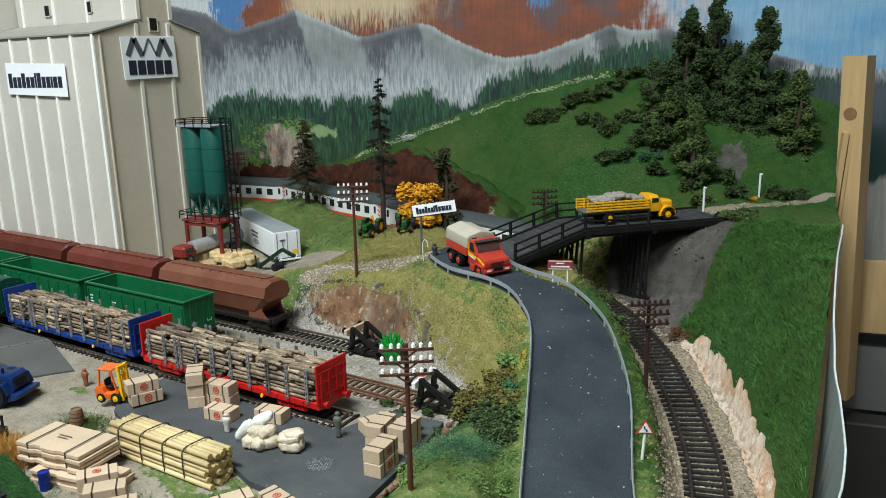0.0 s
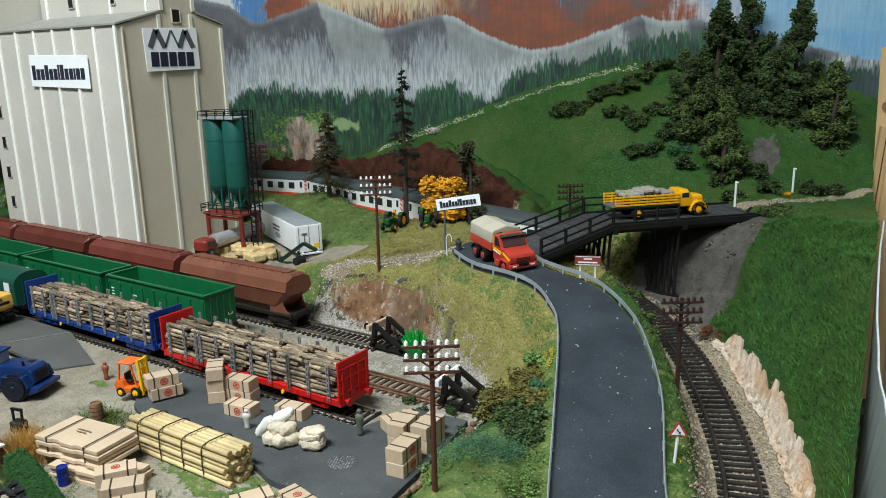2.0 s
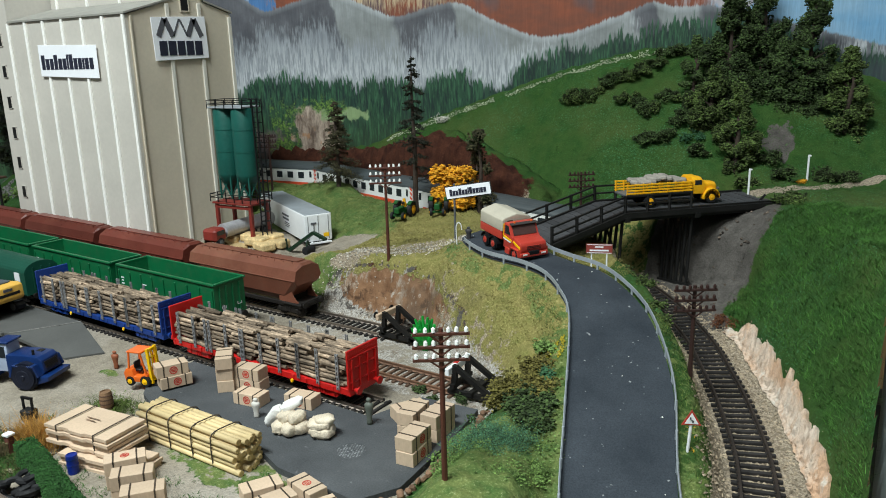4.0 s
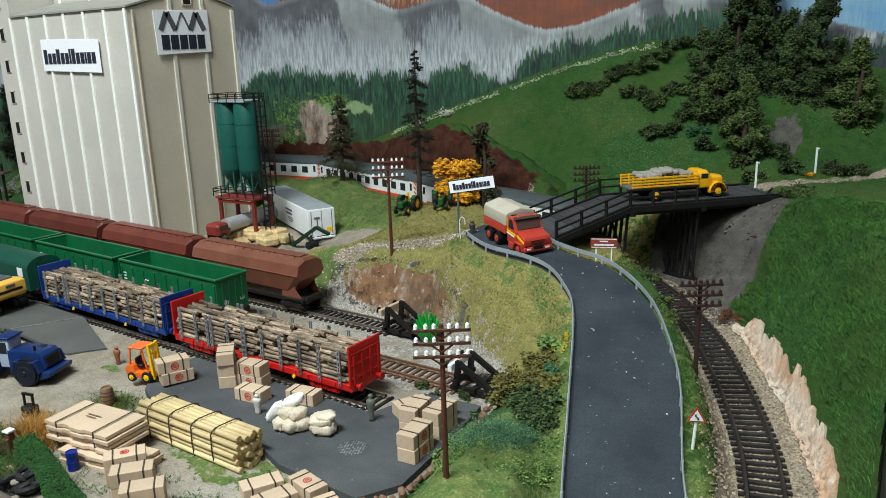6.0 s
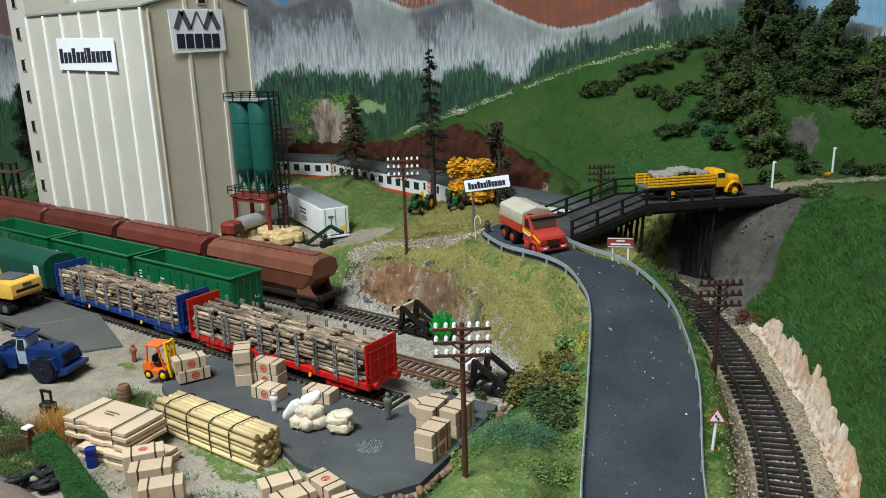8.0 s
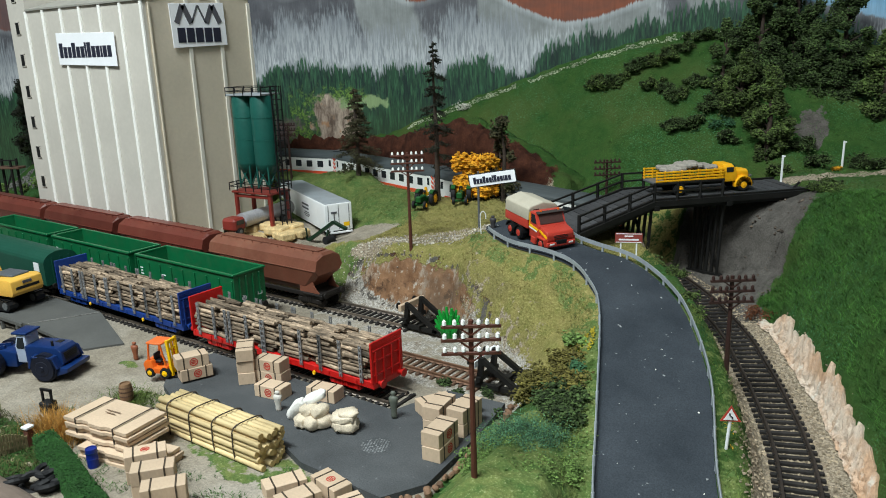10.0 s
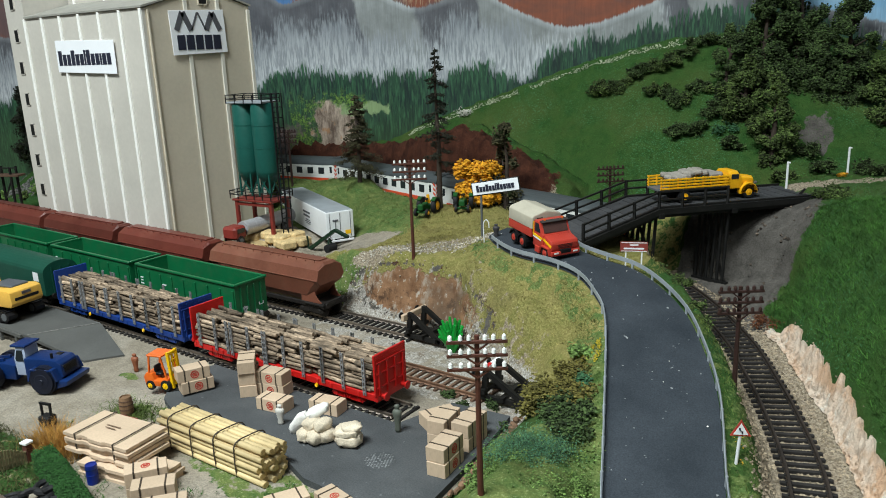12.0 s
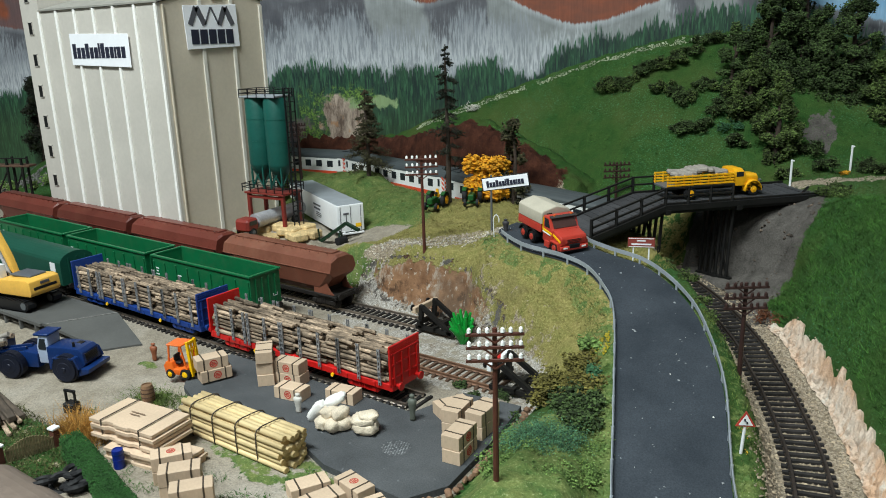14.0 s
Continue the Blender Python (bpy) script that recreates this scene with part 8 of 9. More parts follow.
broad_tree(-113, 845, 110, 214, 19, 8, "shorter olive-green tree at the end of the wood", M_leafolive, clumps=44)
broad_tree(-196, 778, 86, 182, 15, 12, "olive-green tree standing before the wood above the upper road", M_leafolive, clumps=44)
broad_tree(-408, 648, height(-408, 648), 146, 24, 23, "small dark ragged tree beside the lane", M_leafconifer, per=120, clumps=22, size=1.5)
broad_tree(-1262, 626, 40, 180, 30, 27, "dark green tree with open branches behind the sidings", M_leafblack, clumps=40)


def conifer(x, y, base, top, spread, seed, label, bare, tiers, per, needles):
    r = random.Random(seed)
    t = thing("conifer", x, y, base, 0, label, "tree", "conifers")
    hgt = top - base
    trunk(t, [(0, 0, -4), (1, 0, hgt * 0.4), (-1, 0.5, hgt * 0.75), (0, 0, hgt)], 3.0, 0.4, M_bark2)
    blobs = []
    limbs = bmesh.new()
    for k in range(tiers):
        for q in range(4):
            f = bare + (1 - bare) * (k + r.uniform(-0.7, 1.5)) / tiers
            f = min(0.985, max(bare * 0.8, f))
            reach = spread * (1.05 - f) ** 0.8 * r.uniform(0.4, 1.15) + 1.5
            a = r.uniform(0, 6.28)
            e = (reach * math.cos(a), reach * math.sin(a), hgt * f - reach * 0.32)
            rod(limbs, (0, 0, hgt * f), e, 0.55, 0.2, 5)
            for w in (0.45, 0.75, 1.0):
                blobs.append((e[0] * w, e[1] * w, hgt * f - reach * 0.32 * w, 1.4 + reach * 0.19))
    part("limb", limbs, M_bark2, t)
    leafy("needles", t, blobs, per, 0.95, needles, 0.55)
    return t


conifer(-469, 627, height(-469, 627), 214, 23, 31, "tall thin dark conifer with sparse drooping branches", 0.26, 15, 22, M_leafblack)
conifer(-618, 676, height(-618, 676), 166, 27, 35, "dark brown-green spruce on the mound", 0.14, 24, 30, M_leafconifer)
conifer(-900, 660, height(-900, 660), 176, 26, 37, "dark spruce behind the silo", 0.12, 18, 22, M_leafconifer)

yb = thing("autumn_bush", -432, 640, height(-432, 640), 0, "bright orange-yellow autumn bush", "bush")
trunk(yb, [(0, 0, -3), (0, 0, 14)], 1.6, 0.8)
r = random.Random(4)
leafy("crown", yb, [(r.uniform(-18, 20), r.uniform(-9, 9), r.uniform(9, 40), r.uniform(5, 8)) for k in range(44)], 200, 2.1, M_leafyellow)


def bush(x, y, rad, seed, material, label, group, base=None, count=7, per=60, size=1.6, dense=False):
    r = random.Random(seed)
    t = thing("bush", x, y, height(x, y) if base is None else base, 0, label, "bush", group)
    blobs = [(r.uniform(-1, 1) * rad * 0.8, r.uniform(-1, 1) * rad * 0.6, rad * r.uniform(0.15, 0.55 if not dense else 0.95), rad * r.uniform(0.4, 0.65)) for k in range(count)]
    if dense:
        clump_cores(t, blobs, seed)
    leafy("foliage", t, blobs, per, size, material, 0.75, 0.6 if dense else 0.15)
    return t


CHAINS = [[(-388, 822), (-367, 828), (-345, 836), (-329, 844), (-312, 855), (-298, 866), (-284, 872)], [(-330, 819), (-307, 820), (-289, 829), (-274, 838)], [(-293, 789), (-282, 796), (-270, 804), (-260, 815), (-248, 822), (-238, 828)],
          [(-232, 790), (-218, 800), (-226, 815)], [(-177, 757), (-152, 771), (-117, 780), (-98, 790), (-168, 790)]]
for j, chain in enumerate(CHAINS):
    r = random.Random(600 + j)
    run = smooth_line(chain, 7.5) if j < 3 else np.array(chain)
    for k, (x, y) in enumerate(run):
        rad = r.uniform(6.5, 11) if j < 3 else 11
        bush(x + r.uniform(-4, 4), y + r.uniform(-4, 4), rad, 700 + 40 * j + k, M_leafdark if r.random() < 0.6 else M_leafolive, "dark green low bush on the hillside", "bushes on the hillside", count=7, per=110, size=1.05, dense=True)
bush(-243, 803, 12, 160, M_leafteal, "bright teal-green patch of low growth", "green patches", count=5, per=70, size=1.2)
for k, (x, y, rad, m) in enumerate(((-216, 388, 15, M_leafbrown), (-210, 404, 13, M_leafbrown), (-230, 400, 12, M_leafbrown), (-195, 372, 12, M_leafdark), (-206, 372, 12, M_leafdark), (-204, 396, 7, M_leafteal), (-214, 420, 7, M_leafbright), (-226, 384, 11, M_leafbrown), (-202, 384, 14, M_leafbrown), (-190, 358, 13, M_leafdark))):
    bush(x, y, rad, 200 + k, m, "crumbly bush on the slope beside the road", "bushes beside the road", count=9, per=110, size=1.25)
for k, (x, y, rad) in enumerate(((-226, 350, 9), (-214, 336, 15), (-196, 320, 15), (-182, 344, 13), (-205, 303, 13), (-184, 300, 13), (-175, 322, 12), (-192, 345, 13))):
    bush(x, y, rad, 240 + k, M_leafbright, "low bright green ground cover beside the road", "green ground cover", base=height(x, y) - rad * 0.62, count=14, per=170, size=0.7)
for k, (x, y, rad) in enumerate(((-262, 392, 7), (-280, 384, 6), (-243, 372, 6), (-296, 392, 5))):
    bush(x, y, rad, 260 + k, M_leafdark, "dark weeds round the buffer stop", "weeds", count=5, per=60, size=0.8)
for k, (x, y, rad) in enumerate(((-700, 742, 14), (-735, 745, 20), (-770, 738, 16), (-820, 728, 16), (-860, 700, 14), (-1000, 650, 20), (-1160, 606, 14), (-1205, 600, 16), (-1240, 590, 12), (-1300, 585, 16))):
    bush(x, y, rad, 280 + k, M_leafbright if k % 2 else M_leafolive, "green bush at the foot of the painted rocks", "bushes by the backdrop", count=9, per=80, size=1.5)
bush(-560, 808, 11, 300, paint("white_blossom", (0.52, 0.50, 0.45), 0.9, var=0.3), "pale blossoming shrub at the top of the meadow", "pale shrub", base=132, count=7, per=60, size=1.2)
bush(-200, 330, 20, 330, paint("speckled_turf", (0.062, 0.150, 0.078), 0.9, var=0.5, coarse=120, fine=1200, relief=0.6, island=0.7), "rounded patch of teal-green speckled turf", "green ground cover", base=height(-200, 330) - 7.5, count=24, per=620, size=0.42)
bush(-134, 772, 5, 301, M_leafyellow, "small orange shrub beside the marker post", "orange shrub", count=4, per=50, size=1.0)
for k, (x, y) in enumerate(((-200, 566), (-214, 580), (-186, 548), (-164, 520), (-153, 500))):
    bush(x - 14, y + 3, 8, 310 + k, M_leafolive, "small olive bush on the bank below the road", "bushes below the road", count=6, per=70, size=1.0)

for k, (x, y, rad) in enumerate(((-134, 700, 9), (-126, 694, 8), (-128, 708, 8))):
    bush(x, y, rad, 340 + k, M_leafolive, "dark olive scrub at the end of the bridge", "scrub by the bridge", count=7, per=90, size=1.1)

ct = thing("agave_plant", -336, 455, height(-336, 455) - 1, 0, "glossy bright green plastic agave", "plant")
r = random.Random(9)
for k in range(16):
    a = k * 2.4
    lean = 3.5 + 9.5 * (k / 16)
    b = bmesh.new()
    p0, p1, p2 = Vector((0, 0, 0)), Vector((lean * 0.55 * math.cos(a), lean * 0.55 * math.sin(a), 12)), Vector((lean * math.cos(a) + r.uniform(-2, 2), lean * math.sin(a), 28 - 12 * k / 16))
    rod(b, p0, p1, 1.5, 2.4, 7)
    rod(b, p1, p2, 2.4, 0.9, 7)
    part("leaf", b, M_cactus, ct)

# ---------------------------------------------------------------- fibres and stones
def scatter(n, x0, x1, y0, y1, keep, seed, lift=0.0):
    rng = np.random.default_rng(seed)
    x, y = rng.uniform(x0, x1, n), rng.uniform(y0, y1, n)
    got = lay(x, y)
    ok = keep(x, y, got, rng)
    return np.stack([x, y, got[0] + lift], 1)[ok]


def slope_keep(x, y, g, rng):
    return (g[4] > 33) & (g[7] > 0.5) & (g[8] < 0.4) & (x < np.interp(y, RIGHT_EDGE[:, 1], RIGHT_EDGE[:, 0]) - 2)


tagged(blades("slope_grass", scatter(120000, -190, -15, 200, 700, slope_keep, 1), 3.4, 0.34, M_fibre, 0.85), "short green grass fibres on the bank", "grass", kind="stuff")
tagged(blades("meadow_grass", scatter(26000, -480, -215, 430, 640, lambda x, y, g, rng: (g[1] > 10) & (g[2] > 4) & (g[3] > 24) & ~((y < 514) & (x < -352)), 2), 1.5, 0.5, M_fibreolive, 0.8), "short olive and straw grass fibres on the mound", "grass", kind="stuff")
tagged(blades("mound_grass", scatter(14000, -760, -480, 520, 700, lambda x, y, g, rng: (g[1] > 14) & (g[3] > 24) & (y > 585), 3), 2.0, 0.45, M_fibremound, 0.7), "short green grass fibres on the mound", "grass", kind="stuff")
tagged(blades("verge_grass", scatter(26000, -260, -80, 200, 520, lambda x, y, g, rng: (g[2] > 3.5) & (g[2] < 16) & (g[3] > 19) & (g[1] > 2), 4), 2.2, 0.35, M_fibreverge, 0.8), "green grass fibres along the road verge", "grass", kind="stuff")
tagged(blades("yard_weeds", scatter(9000, -480, -290, 190, 290, lambda x, y, g, rng: (wobble(x, y, 46, 77) > 0.25) & ~((x > -480) & (y > 266)), 5), 2.0, 0.4, M_fibre, 0.8), "thin green weeds on the sandy yard", "weeds", kind="stuff")
barrel_spots = np.array([(-454 + RND.gauss(0, 12), 268 + RND.gauss(0, 7), -4) for k in range(1500)])
tagged(blades("barrel_weeds", barrel_spots, 3.0, 0.35, M_fibreverge, 0.9), "fresh green weeds growing round the barrel", "weeds", kind="stuff")
tagged(blades("dry_grass", np.array([(-449 + RND.gauss(0, 9), 216 + RND.gauss(0, 5), -4) for k in range(1700)]), 14, 0.36, M_drygrass, 0.35), "tuft of tall dry orange grass", "dry grass", kind="stuff")


def bed_keep(x, y, g, rng):
    return (g[3] < 27 + 5 * rng.uniform(-1, 1, len(x))) & (g[2] > 4)


sp = scatter(26000, -260, -30, 300, 650, bed_keep, 6, 0.2)
tagged(pebbles("ballast", sp, np.random.default_rng(1).uniform(0.35, 1.0, len(sp)) ** 1.5 * 1.5, M_stone), "loose brown-grey ballast stones along the track", "ballast", kind="stuff")
sp = scatter(2600, -500, -345, 492, 552, lambda x, y, g, rng: (np.abs(y - (512 + 0.32 * (x + 430))) < 9 + 5 * rng.normal(0, 1, len(x))) & (g[1] > 6), 7, 0.3)
tagged(pebbles("rubble", sp, np.random.default_rng(2).uniform(0.4, 1.5, len(sp)), M_palestone), "band of pale rubble stones across the meadow", "rubble", kind="stuff")
sp = scatter(5200, -470, -235, 375, 500, lambda x, y, g, rng: ((g[1] > -8) & (g[1] < np.where((x < -330) & (x > -450), 4, 14))), 8, 0.2)
tagged(pebbles("scree", sp, np.random.default_rng(3).uniform(0.25, 0.8, len(sp)), M_palestone), "pale scree at the foot of the bank", "scree", kind="stuff")

# grass on the wooded hill, pale crumbs along its rim, flakes on the road
tagged(blades("hill_grass", scatter(30000, -620, -90, 690, 900, lambda x, y, g, rng: (g[3] > 60) & (wobble(x, y, 60, 71) > -0.2), 11), 1.7, 0.4, M_fibre, 1.0), "short green grass fibres on the wooded hill", "grass", kind="stuff")
sp = scatter(60000, -640, -250, 770, 900, lambda x, y, g, rng: (np.abs((945 + 0.242 * x - y) - 1.5) < 1.8 + 1.5 * wobble(x, y, 30, 76)) & (wobble(x, y, 45, 72) > -0.4), 12, 0.4)
tagged(pebbles("pale_turf", sp, np.random.default_rng(4).uniform(0.4, 1.3, len(sp)), paint("pale_turf", (0.33, 0.36, 0.25), 0.9, var=0.4, island=0.5)), "pale crumbs of turf along the top of the hill", "turf", kind="stuff")
rng = np.random.default_rng(5)
k = rng.integers(4, n - 4, 24)
w = rng.uniform(0.04, 0.96, 24) ** 0.7
q = el[k] * (1 - w)[:, None] + er[k] * w[:, None]
sp = np.stack([q[:, 0], q[:, 1], road_height(q[:, 0], q[:, 1]) + 1.1], 1)
tagged(pebbles("paint_flakes", sp, rng.uniform(0.2, 0.7, 24), M_whitesack), "tiny white flakes lying on the road", "flakes", kind="stuff")
sp = scatter(700, -125, -95, 345, 400, lambda x, y, g, rng: (g[4] > -42) & (g[4] < -32) & (g[2] > 6) & (wobble(x, y, 22, 73) > 0.35), 13, 0.8)
tagged(pebbles("yellow_flowers", sp, np.random.default_rng(6).uniform(0.2, 0.6, len(sp)), paint("yellow_blossom", (0.55, 0.33, 0.015), 0.8, var=0.2)), "yellow flower crumbs on the verge below the road", "flowers", kind="stuff")
sp = scatter(900, -225, -200, 405, 430, lambda x, y, g, rng: (g[2] > 3) & (wobble(x, y, 22, 74) > 0.0), 14, 1.0)
tagged(pebbles("yellow_moss", sp, np.random.default_rng(7).uniform(0.4, 1.0, len(sp)), paint("yellow_moss", (0.34, 0.27, 0.02), 0.9, var=0.3)), "yellow-green moss crumbs beside the road", "moss", kind="stuff")
# rubble round the rim of the bare red bank
sp = scatter(10000, -480, -300, 455, 520, lambda x, y, g, rng: (np.abs(np.hypot((x + 392) / 74, (g[0] - 21 - 0.03 * (x + 392)) / 22) - 1.02) < 0.17) & (g[1] > 0) & (wobble(x, y, 30, 79) > -0.1) & (rng.uniform(0, 1, len(x)) < 0.14), 15, 0.2)
tagged(pebbles("bank_rubble", sp, np.random.default_rng(8).uniform(0.3, 1.5, len(sp)), M_stone), "brown-grey rubble round the bare bank", "rubble", kind="stuff")
tagged(blades("garden_grass", scatter(9000, -620, -415, 150, 214, lambda x, y, g, rng: x + 0.25 * (y - 200) < -424, 17), 2.6, 0.45, M_fibregarden, 0.8), "rough olive grass in the garden corner", "grass", kind="stuff")

# broken plaster rock face between the ballast and the grass bank
def plaster_rock():
    g = Nodes("plaster_rock")
    n1, n2, n3 = g.noise(26, 4, 0.6), g.noise(150, 4, 0.6, stretch=(1, 1, 0.22)), g.noise(800, 3, 0.7)
    c = g.mix(g.span(n1, 0.42, 0.58, 0, 1), (0.64, 0.52, 0.42), (0.57, 0.36, 0.23))
    c = g.mix(g.span(n2, 0.58, 0.72, 0, 0.6), c, (0.36, 0.21, 0.11))
    c = g.mix(g.span(n2, 0.42, 0.30, 0, 0.8), c, (0.62, 0.58, 0.51))
    g.put(g.b.inputs["Base Color"], g.times(c, g.span(n3, 0.25, 0.75, 0.84, 1.14)))
    g.b.inputs["Roughness"].default_value = 0.85
    g.bump(g.math("ADD", n3, n2), 0.7, 0.0015)
    return g.m


CL = MAIN[(MAIN[:, 1] > 150) & (MAIN[:, 1] < 556)]
CL = smooth_line([tuple(p) for p in CL[::6]], 1.1)
hd_ = headings(CL)
nrm_ = np.stack([hd_[:, 1], -hd_[:, 0]], 1)
cy_ = CL[:, 1]
mid_ = CL[:, :2] + nrm_ * 28
lo_ = 24.8 + 1.5 * wobble(mid_[:, 0], mid_[:, 1], 110, 3) + 0.7 * wobble(mid_[:, 0], mid_[:, 1], 18, 83)
hi_ = lo_ + 6.0 + 1.4 * wobble(mid_[:, 0], mid_[:, 1], 24, 82)
cols_ = 26
grid = []
for k in range(cols_):
    f = k / (cols_ - 1)
    q = CL[:, :2] + nrm_ * (lo_ + (hi_ - lo_) * f)[:, None]
    z = lay(q[:, 0], q[:, 1])[0]
    along = np.arange(len(CL)) * 1.1
    bump = np.array([1.5 * abs(noise.noise(Vector((s_ * 0.07 + 0.6 * f, f * 0.7, 3)))) + 1.9 * abs(noise.noise(Vector((s_ * 0.36 + 2.2 * f, f * 2.2, 7)))) + 1.5 * noise.noise(Vector((s_ * 0.9 + 3.5 * f, f * 4.5, 11))) for s_ in along])
    q = q - nrm_ * (0.9 + bump * (0.35 + math.sin(math.pi * f)))[:, None]
    grid.append(np.c_[q, z + 0.8 + (0.35 + 0.22 * f ** 4) * bump])
lip = grid[-1] + np.c_[nrm_ * 3, np.full(len(CL), -3.0)]
grid.append(lip)
G_ = np.stack(grid, 1)
m_, c_ = G_.shape[:2]
fv = [(i_ * c_ + j_, i_ * c_ + j_ + 1, (i_ + 1) * c_ + j_ + 1, (i_ + 1) * c_ + j_) for i_ in range(m_ - 1) for j_ in range(c_ - 1)]
tagged(raw("rock_face", G_.reshape(-1, 3).tolist(), fv, plaster_rock()), "broken cream and tan plaster rock face above the track", "rock face", kind="structure")
rk_ = thing("rust_clump", -146, 580, height(-146, 580) - 1, 0, "rust-brown clump of dry scatter on the bank", "clump")
leafy("dry_foliage", rk_, [(RND.uniform(-7, 7), RND.uniform(-6, 6), RND.uniform(0, 5), 4) for k in range(9)], 60, 0.8, paint("rust_scatter", (0.12, 0.042, 0.018), 0.9, var=0.4))

# dark timber gantry behind the wagons
gn = thing("timber_gantry", -1165, 537, 0, 25, "dark timber loading gantry behind the hopper wagons", "gantry")
for x_ in (-72, -42, -12, 12):
    for y_ in (-6, 6):
        b = bmesh.new()
        beam(b, (x_, y_, 0), (x_, y_, 72), 2.6, 2.6)
        part("post", b, M_blackwood, gn)
for x_ in (-72, -42, -12):
    b = bmesh.new()
    beam(b, (x_, -6, 8), (x_ + (30 if x_ < -12 else 24), -6, 54), 1.6, 1.6)
    part("brace", b, M_blackwood, gn)
b = bmesh.new()
box(b, -40, 0, 60, 130, 16, 3, 0.4)
part("deck", b, M_tiebrown, gn)
b = bmesh.new()
box(b, -40, -7, 71, 130, 1.4, 1.6, 0.2)
part("handrail", b, M_blackwood, gn)

# small dark green conveyor in front of the trailer
M_cvgreen = paint("dark_green_conveyor", (0.008, 0.030, 0.014), 0.5, var=0.2)
cvz = height(-556, 540)
cv = thing("grain_conveyor", -556, 540, cvz, 0, "dark green angled conveyor standing in front of the trailer", "conveyor")
low, knee, tip = (-11, 0, 2), (26, 0, 49 - cvz), (42, 0, 44 - cvz)
b = bmesh.new()
beam(b, low, knee, 4.2, 3.0)
part("belt_frame", b, M_cvgreen, cv)
b = bmesh.new()
beam(b, knee, tip, 3.4, 2.6)
part("chute", b, M_cvgreen, cv)
b = bmesh.new()
beam(b, (-12, 0, 0), (-13, 0, 15), 1.3, 1.3)
part("control_post", b, M_cvgreen, cv)
for q in (-5, 5):
    b = bmesh.new()
    beam(b, (17, 0, 40 - cvz), (18, q, height(-538, 540 + q) - cvz), 1.4, 1.4)
    part("leg", b, M_cvgreen, cv)
b = bmesh.new()
wheel(b, 18, 0, height(-538, 540) - cvz + 4, 4, 12, 16)
part("wheel_pair", b, M_tyre, cv)

sp = scatter(5000, -1330, -1120, 575, 640, lambda x, y, g, rng: wobble(x, y, 50, 77) > 0.15, 18, 0.5)
tagged(pebbles("knoll_rocks", sp, np.random.default_rng(10).uniform(0.6, 2.6, len(sp)), M_greystone), "grey broken stones on the knoll behind the sidings", "stones", kind="stuff")

hp = thing("white_hoop", -346, 520, float(road_height(-346, 520)) - 1, 30, "thin white hooped post at the end of the guardrail", "post")
b = bmesh.new()
tube(b, smooth_line([(-1.8, 0, 0), (-2.2, 0, 10), (-2, 0, 16), (0, 0, 18.4), (2, 0, 16), (2.2, 0, 12)], 1.2).tolist(), 0.4)
part("hoop_tube", b, M_white, hp)

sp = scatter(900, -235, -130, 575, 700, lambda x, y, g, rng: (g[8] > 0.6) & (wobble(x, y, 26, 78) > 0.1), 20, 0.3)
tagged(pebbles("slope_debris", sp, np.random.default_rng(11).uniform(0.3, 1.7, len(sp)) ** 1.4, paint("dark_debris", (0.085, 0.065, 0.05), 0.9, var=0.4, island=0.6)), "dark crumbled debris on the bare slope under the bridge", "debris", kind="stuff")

# ---------------------------------------------------------------- the right-hand end of the board
def sheet_material():
    g = Nodes("frosted_sheet")
    g.put(g.b.inputs["Base Color"], (0.42, 0.47, 0.45))
    g.b.inputs["Roughness"].default_value = 0.35
    g.b.inputs["Transmission Weight"].default_value = 0.55
    g.b.inputs["IOR"].default_value = 1.3
    return g.m


sh = thing("plastic_sheet", 0, 0, 0, 0, "frosted clear plastic sheet standing along the board's edge", "plastic sheet")
line = RIGHT_EDGE[(RIGHT_EDGE[:, 1] > 150) & (RIGHT_EDGE[:, 1] < 610)]
low, high_ = [], []
for x, y in line:
    g0 = height(x - 6, y)
    up_ = 4 + 16 * ease(250, 330, y) * (1 - ease(430, 560, y)) + 5 * math.sin(y / 42)
    low.append((x + 2, y, g0 - 40))
    high_.append((x + 5 + up_ * 0.25 + float(np.interp(y, [240, 280, 310, 335, 355, 375, 395, 425, 460, 600], [-17, -14, -9, -3, 1, 2.5, 1, -4, -6, -6])), y, g0 + max(1.0, up_)))
b = bmesh.new()
rings = [[l, h, (h[0] + 1.2, h[1], h[2]), (l[0] + 1.2, l[1], l[2])] for l, h in zip(low, high_)]
loft(b, rings)
part("sheet", b, sheet_material(), sh)
b = bmesh.new()
sweep(b, np.array([(h[0] + 0.6, h[1], h[2]) for h in high_]), 0, [(-0.4, 0), (0.4, 0), (0.4, 0.6), (-0.4, 0.6)], 0)
part("edge_strip", b, paint("frosted_edge", (0.50, 0.54, 0.54), 0.4), sh, "pale edge of the sheet")
b = bmesh.new()
prism(b, [(x + 1, y) for x, y in RIGHT_EDGE] + [(x - 14, y) for x, y in RIGHT_EDGE[::-1]], "z", -60, -14)
tagged(part("board_frame", b, M_timber), "timber frame under the layout's edge", "frame", kind="structure")

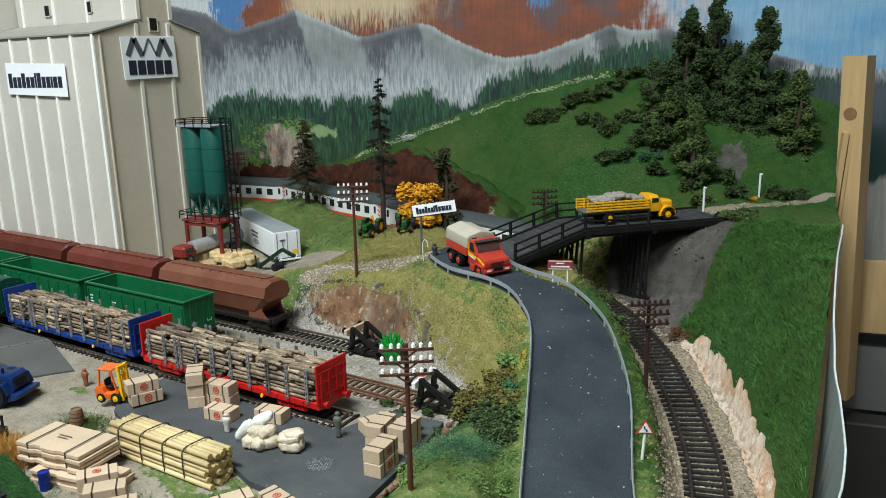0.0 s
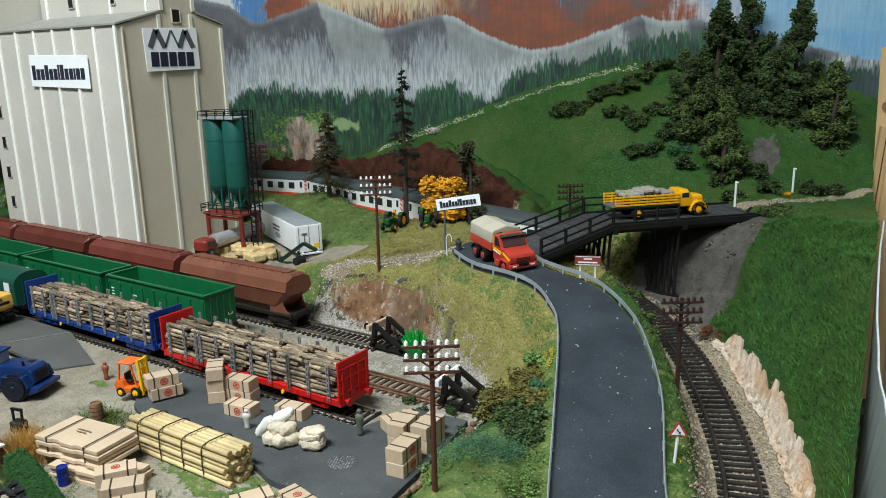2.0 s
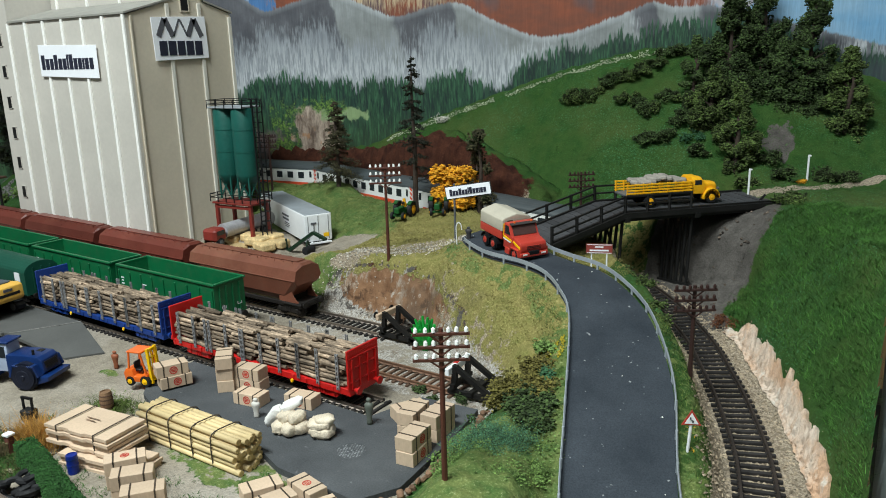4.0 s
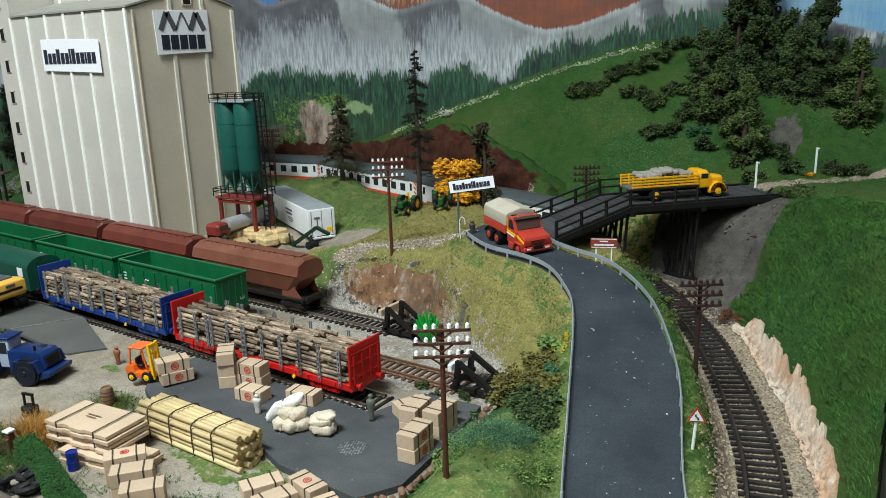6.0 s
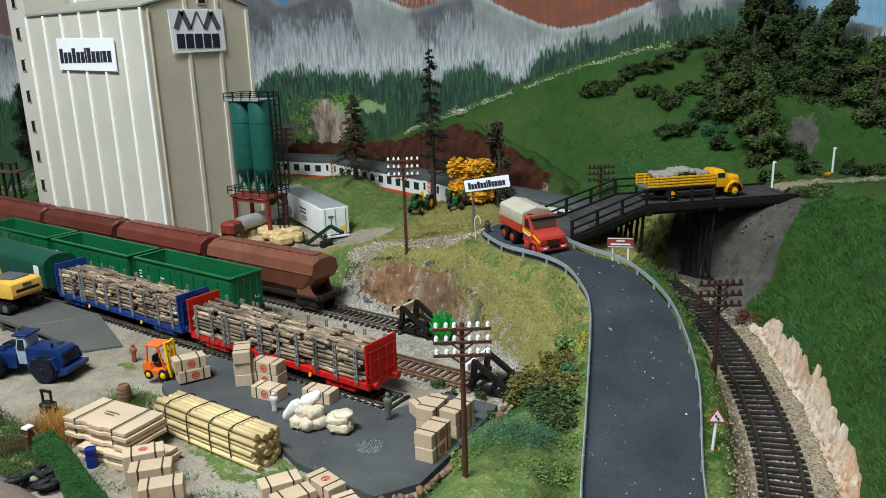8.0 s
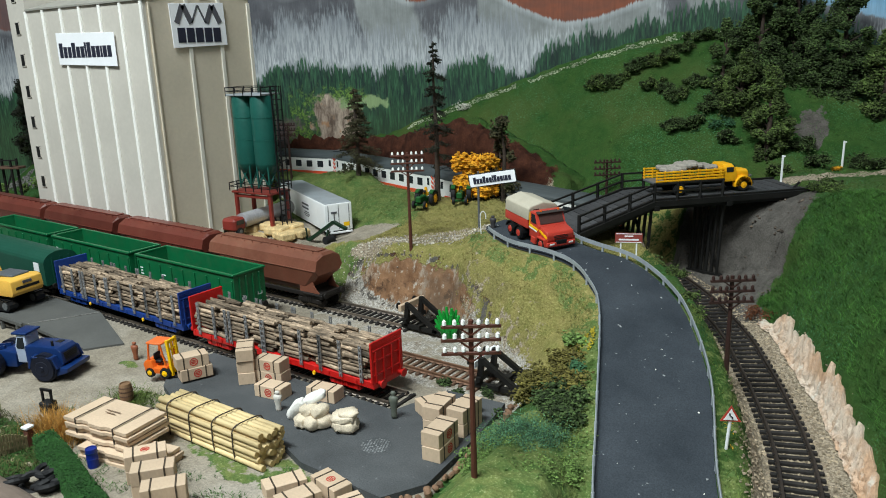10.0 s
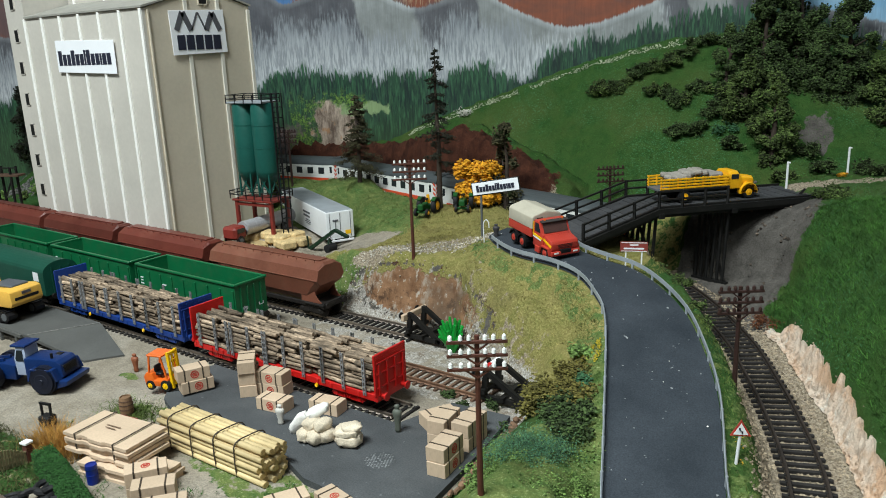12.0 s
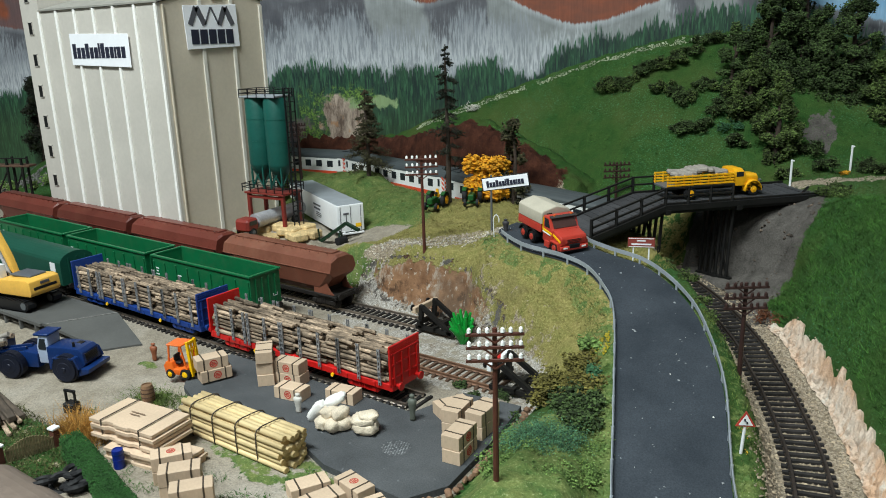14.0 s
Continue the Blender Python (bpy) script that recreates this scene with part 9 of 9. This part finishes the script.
# leaning timber post, a loose batten and the shelves beyond the board
t = thing("timber_post", -57, 850, -120, -14, "raw pine post with a knot standing behind the board", "post")
b = bmesh.new()
loft(b, [[(x + k * 14 - 7, y, z) for x, y in ((-11, -12), (11, -12), (11, 12), (-11, 12))] for k, z in ((1, 0), (0.45, 190), (0, 344))])
part("shaft", b, M_timber, t)
b = bmesh.new()
rod(b, (-6, -12.2, 290), (-6, -12.5, 290), 6, seg=18)
part("knot", b, paint("knot_wood", (0.22, 0.12, 0.055), 0.6, var=0.3), t)
t = thing("batten", -72, 838, 42, 20, "thin raw batten leaning on the post", "batten")
b = bmesh.new()
beam(b, (-2, 0, 0), (4, 0, 110), 8, 5)
part("strip", b, M_timber, t)
b = bmesh.new()
beam(b, (4, -1, 0), (9, -1, 108), 4, 3)
part("strip", b, M_timber, t)
t = thing("wall_shelf", 120, 925, 0, 13, "beige wooden shelf unit below the backdrop", "shelf")
b = bmesh.new()
box(b, 0, 0, -22, 380, 8, 78, 0.5)
part("front_panel", b, M_timber, t)
b = bmesh.new()
box(b, 0, -2, -66, 380, 10, 10)
part("dark_strip", b, M_black, t)
b = bmesh.new()
box(b, 0, 0, -110, 380, 6, 76)
part("lower_panel", b, M_plaster, t)
t = thing("dark_cabinet", 130, 905, -560, 13, "dark brown cabinet standing under the shelf", "cabinet")
b = bmesh.new()
box(b, 0, 0, 205, 360, 30, 410, 2)
body = part("cabinet_body", b, M_blackbox, t)
b = bmesh.new()
box(b, -60, -16, 205, 3, 2, 380)
part("door_gap", b, M_black, body)
b = bmesh.new()
box(b, -95, -16, 330, 22, 2, 7, 1)
part("keyhole_plate", b, M_black, body)

# the trestle table that carries the layout
t = thing("layout_table", 0, 0, 0, 0, "plain wooden table carrying the model landscape", "table")
b = bmesh.new()
prism(b, [(-1480, 60), (-32, 60), (-60, 560), (-100, 900), (-200, 890), (-1480, 580)], "z", -62, -24)
part("table_top", b, M_timber, t)
for x, y in ((-1440, 100), (-60, 100), (-130, 860), (-1440, 560), (-760, 100)):
    b = bmesh.new()
    box(b, x, y, -526, 60, 60, 928, 3)
    part("table_leg", b, M_timber, t)
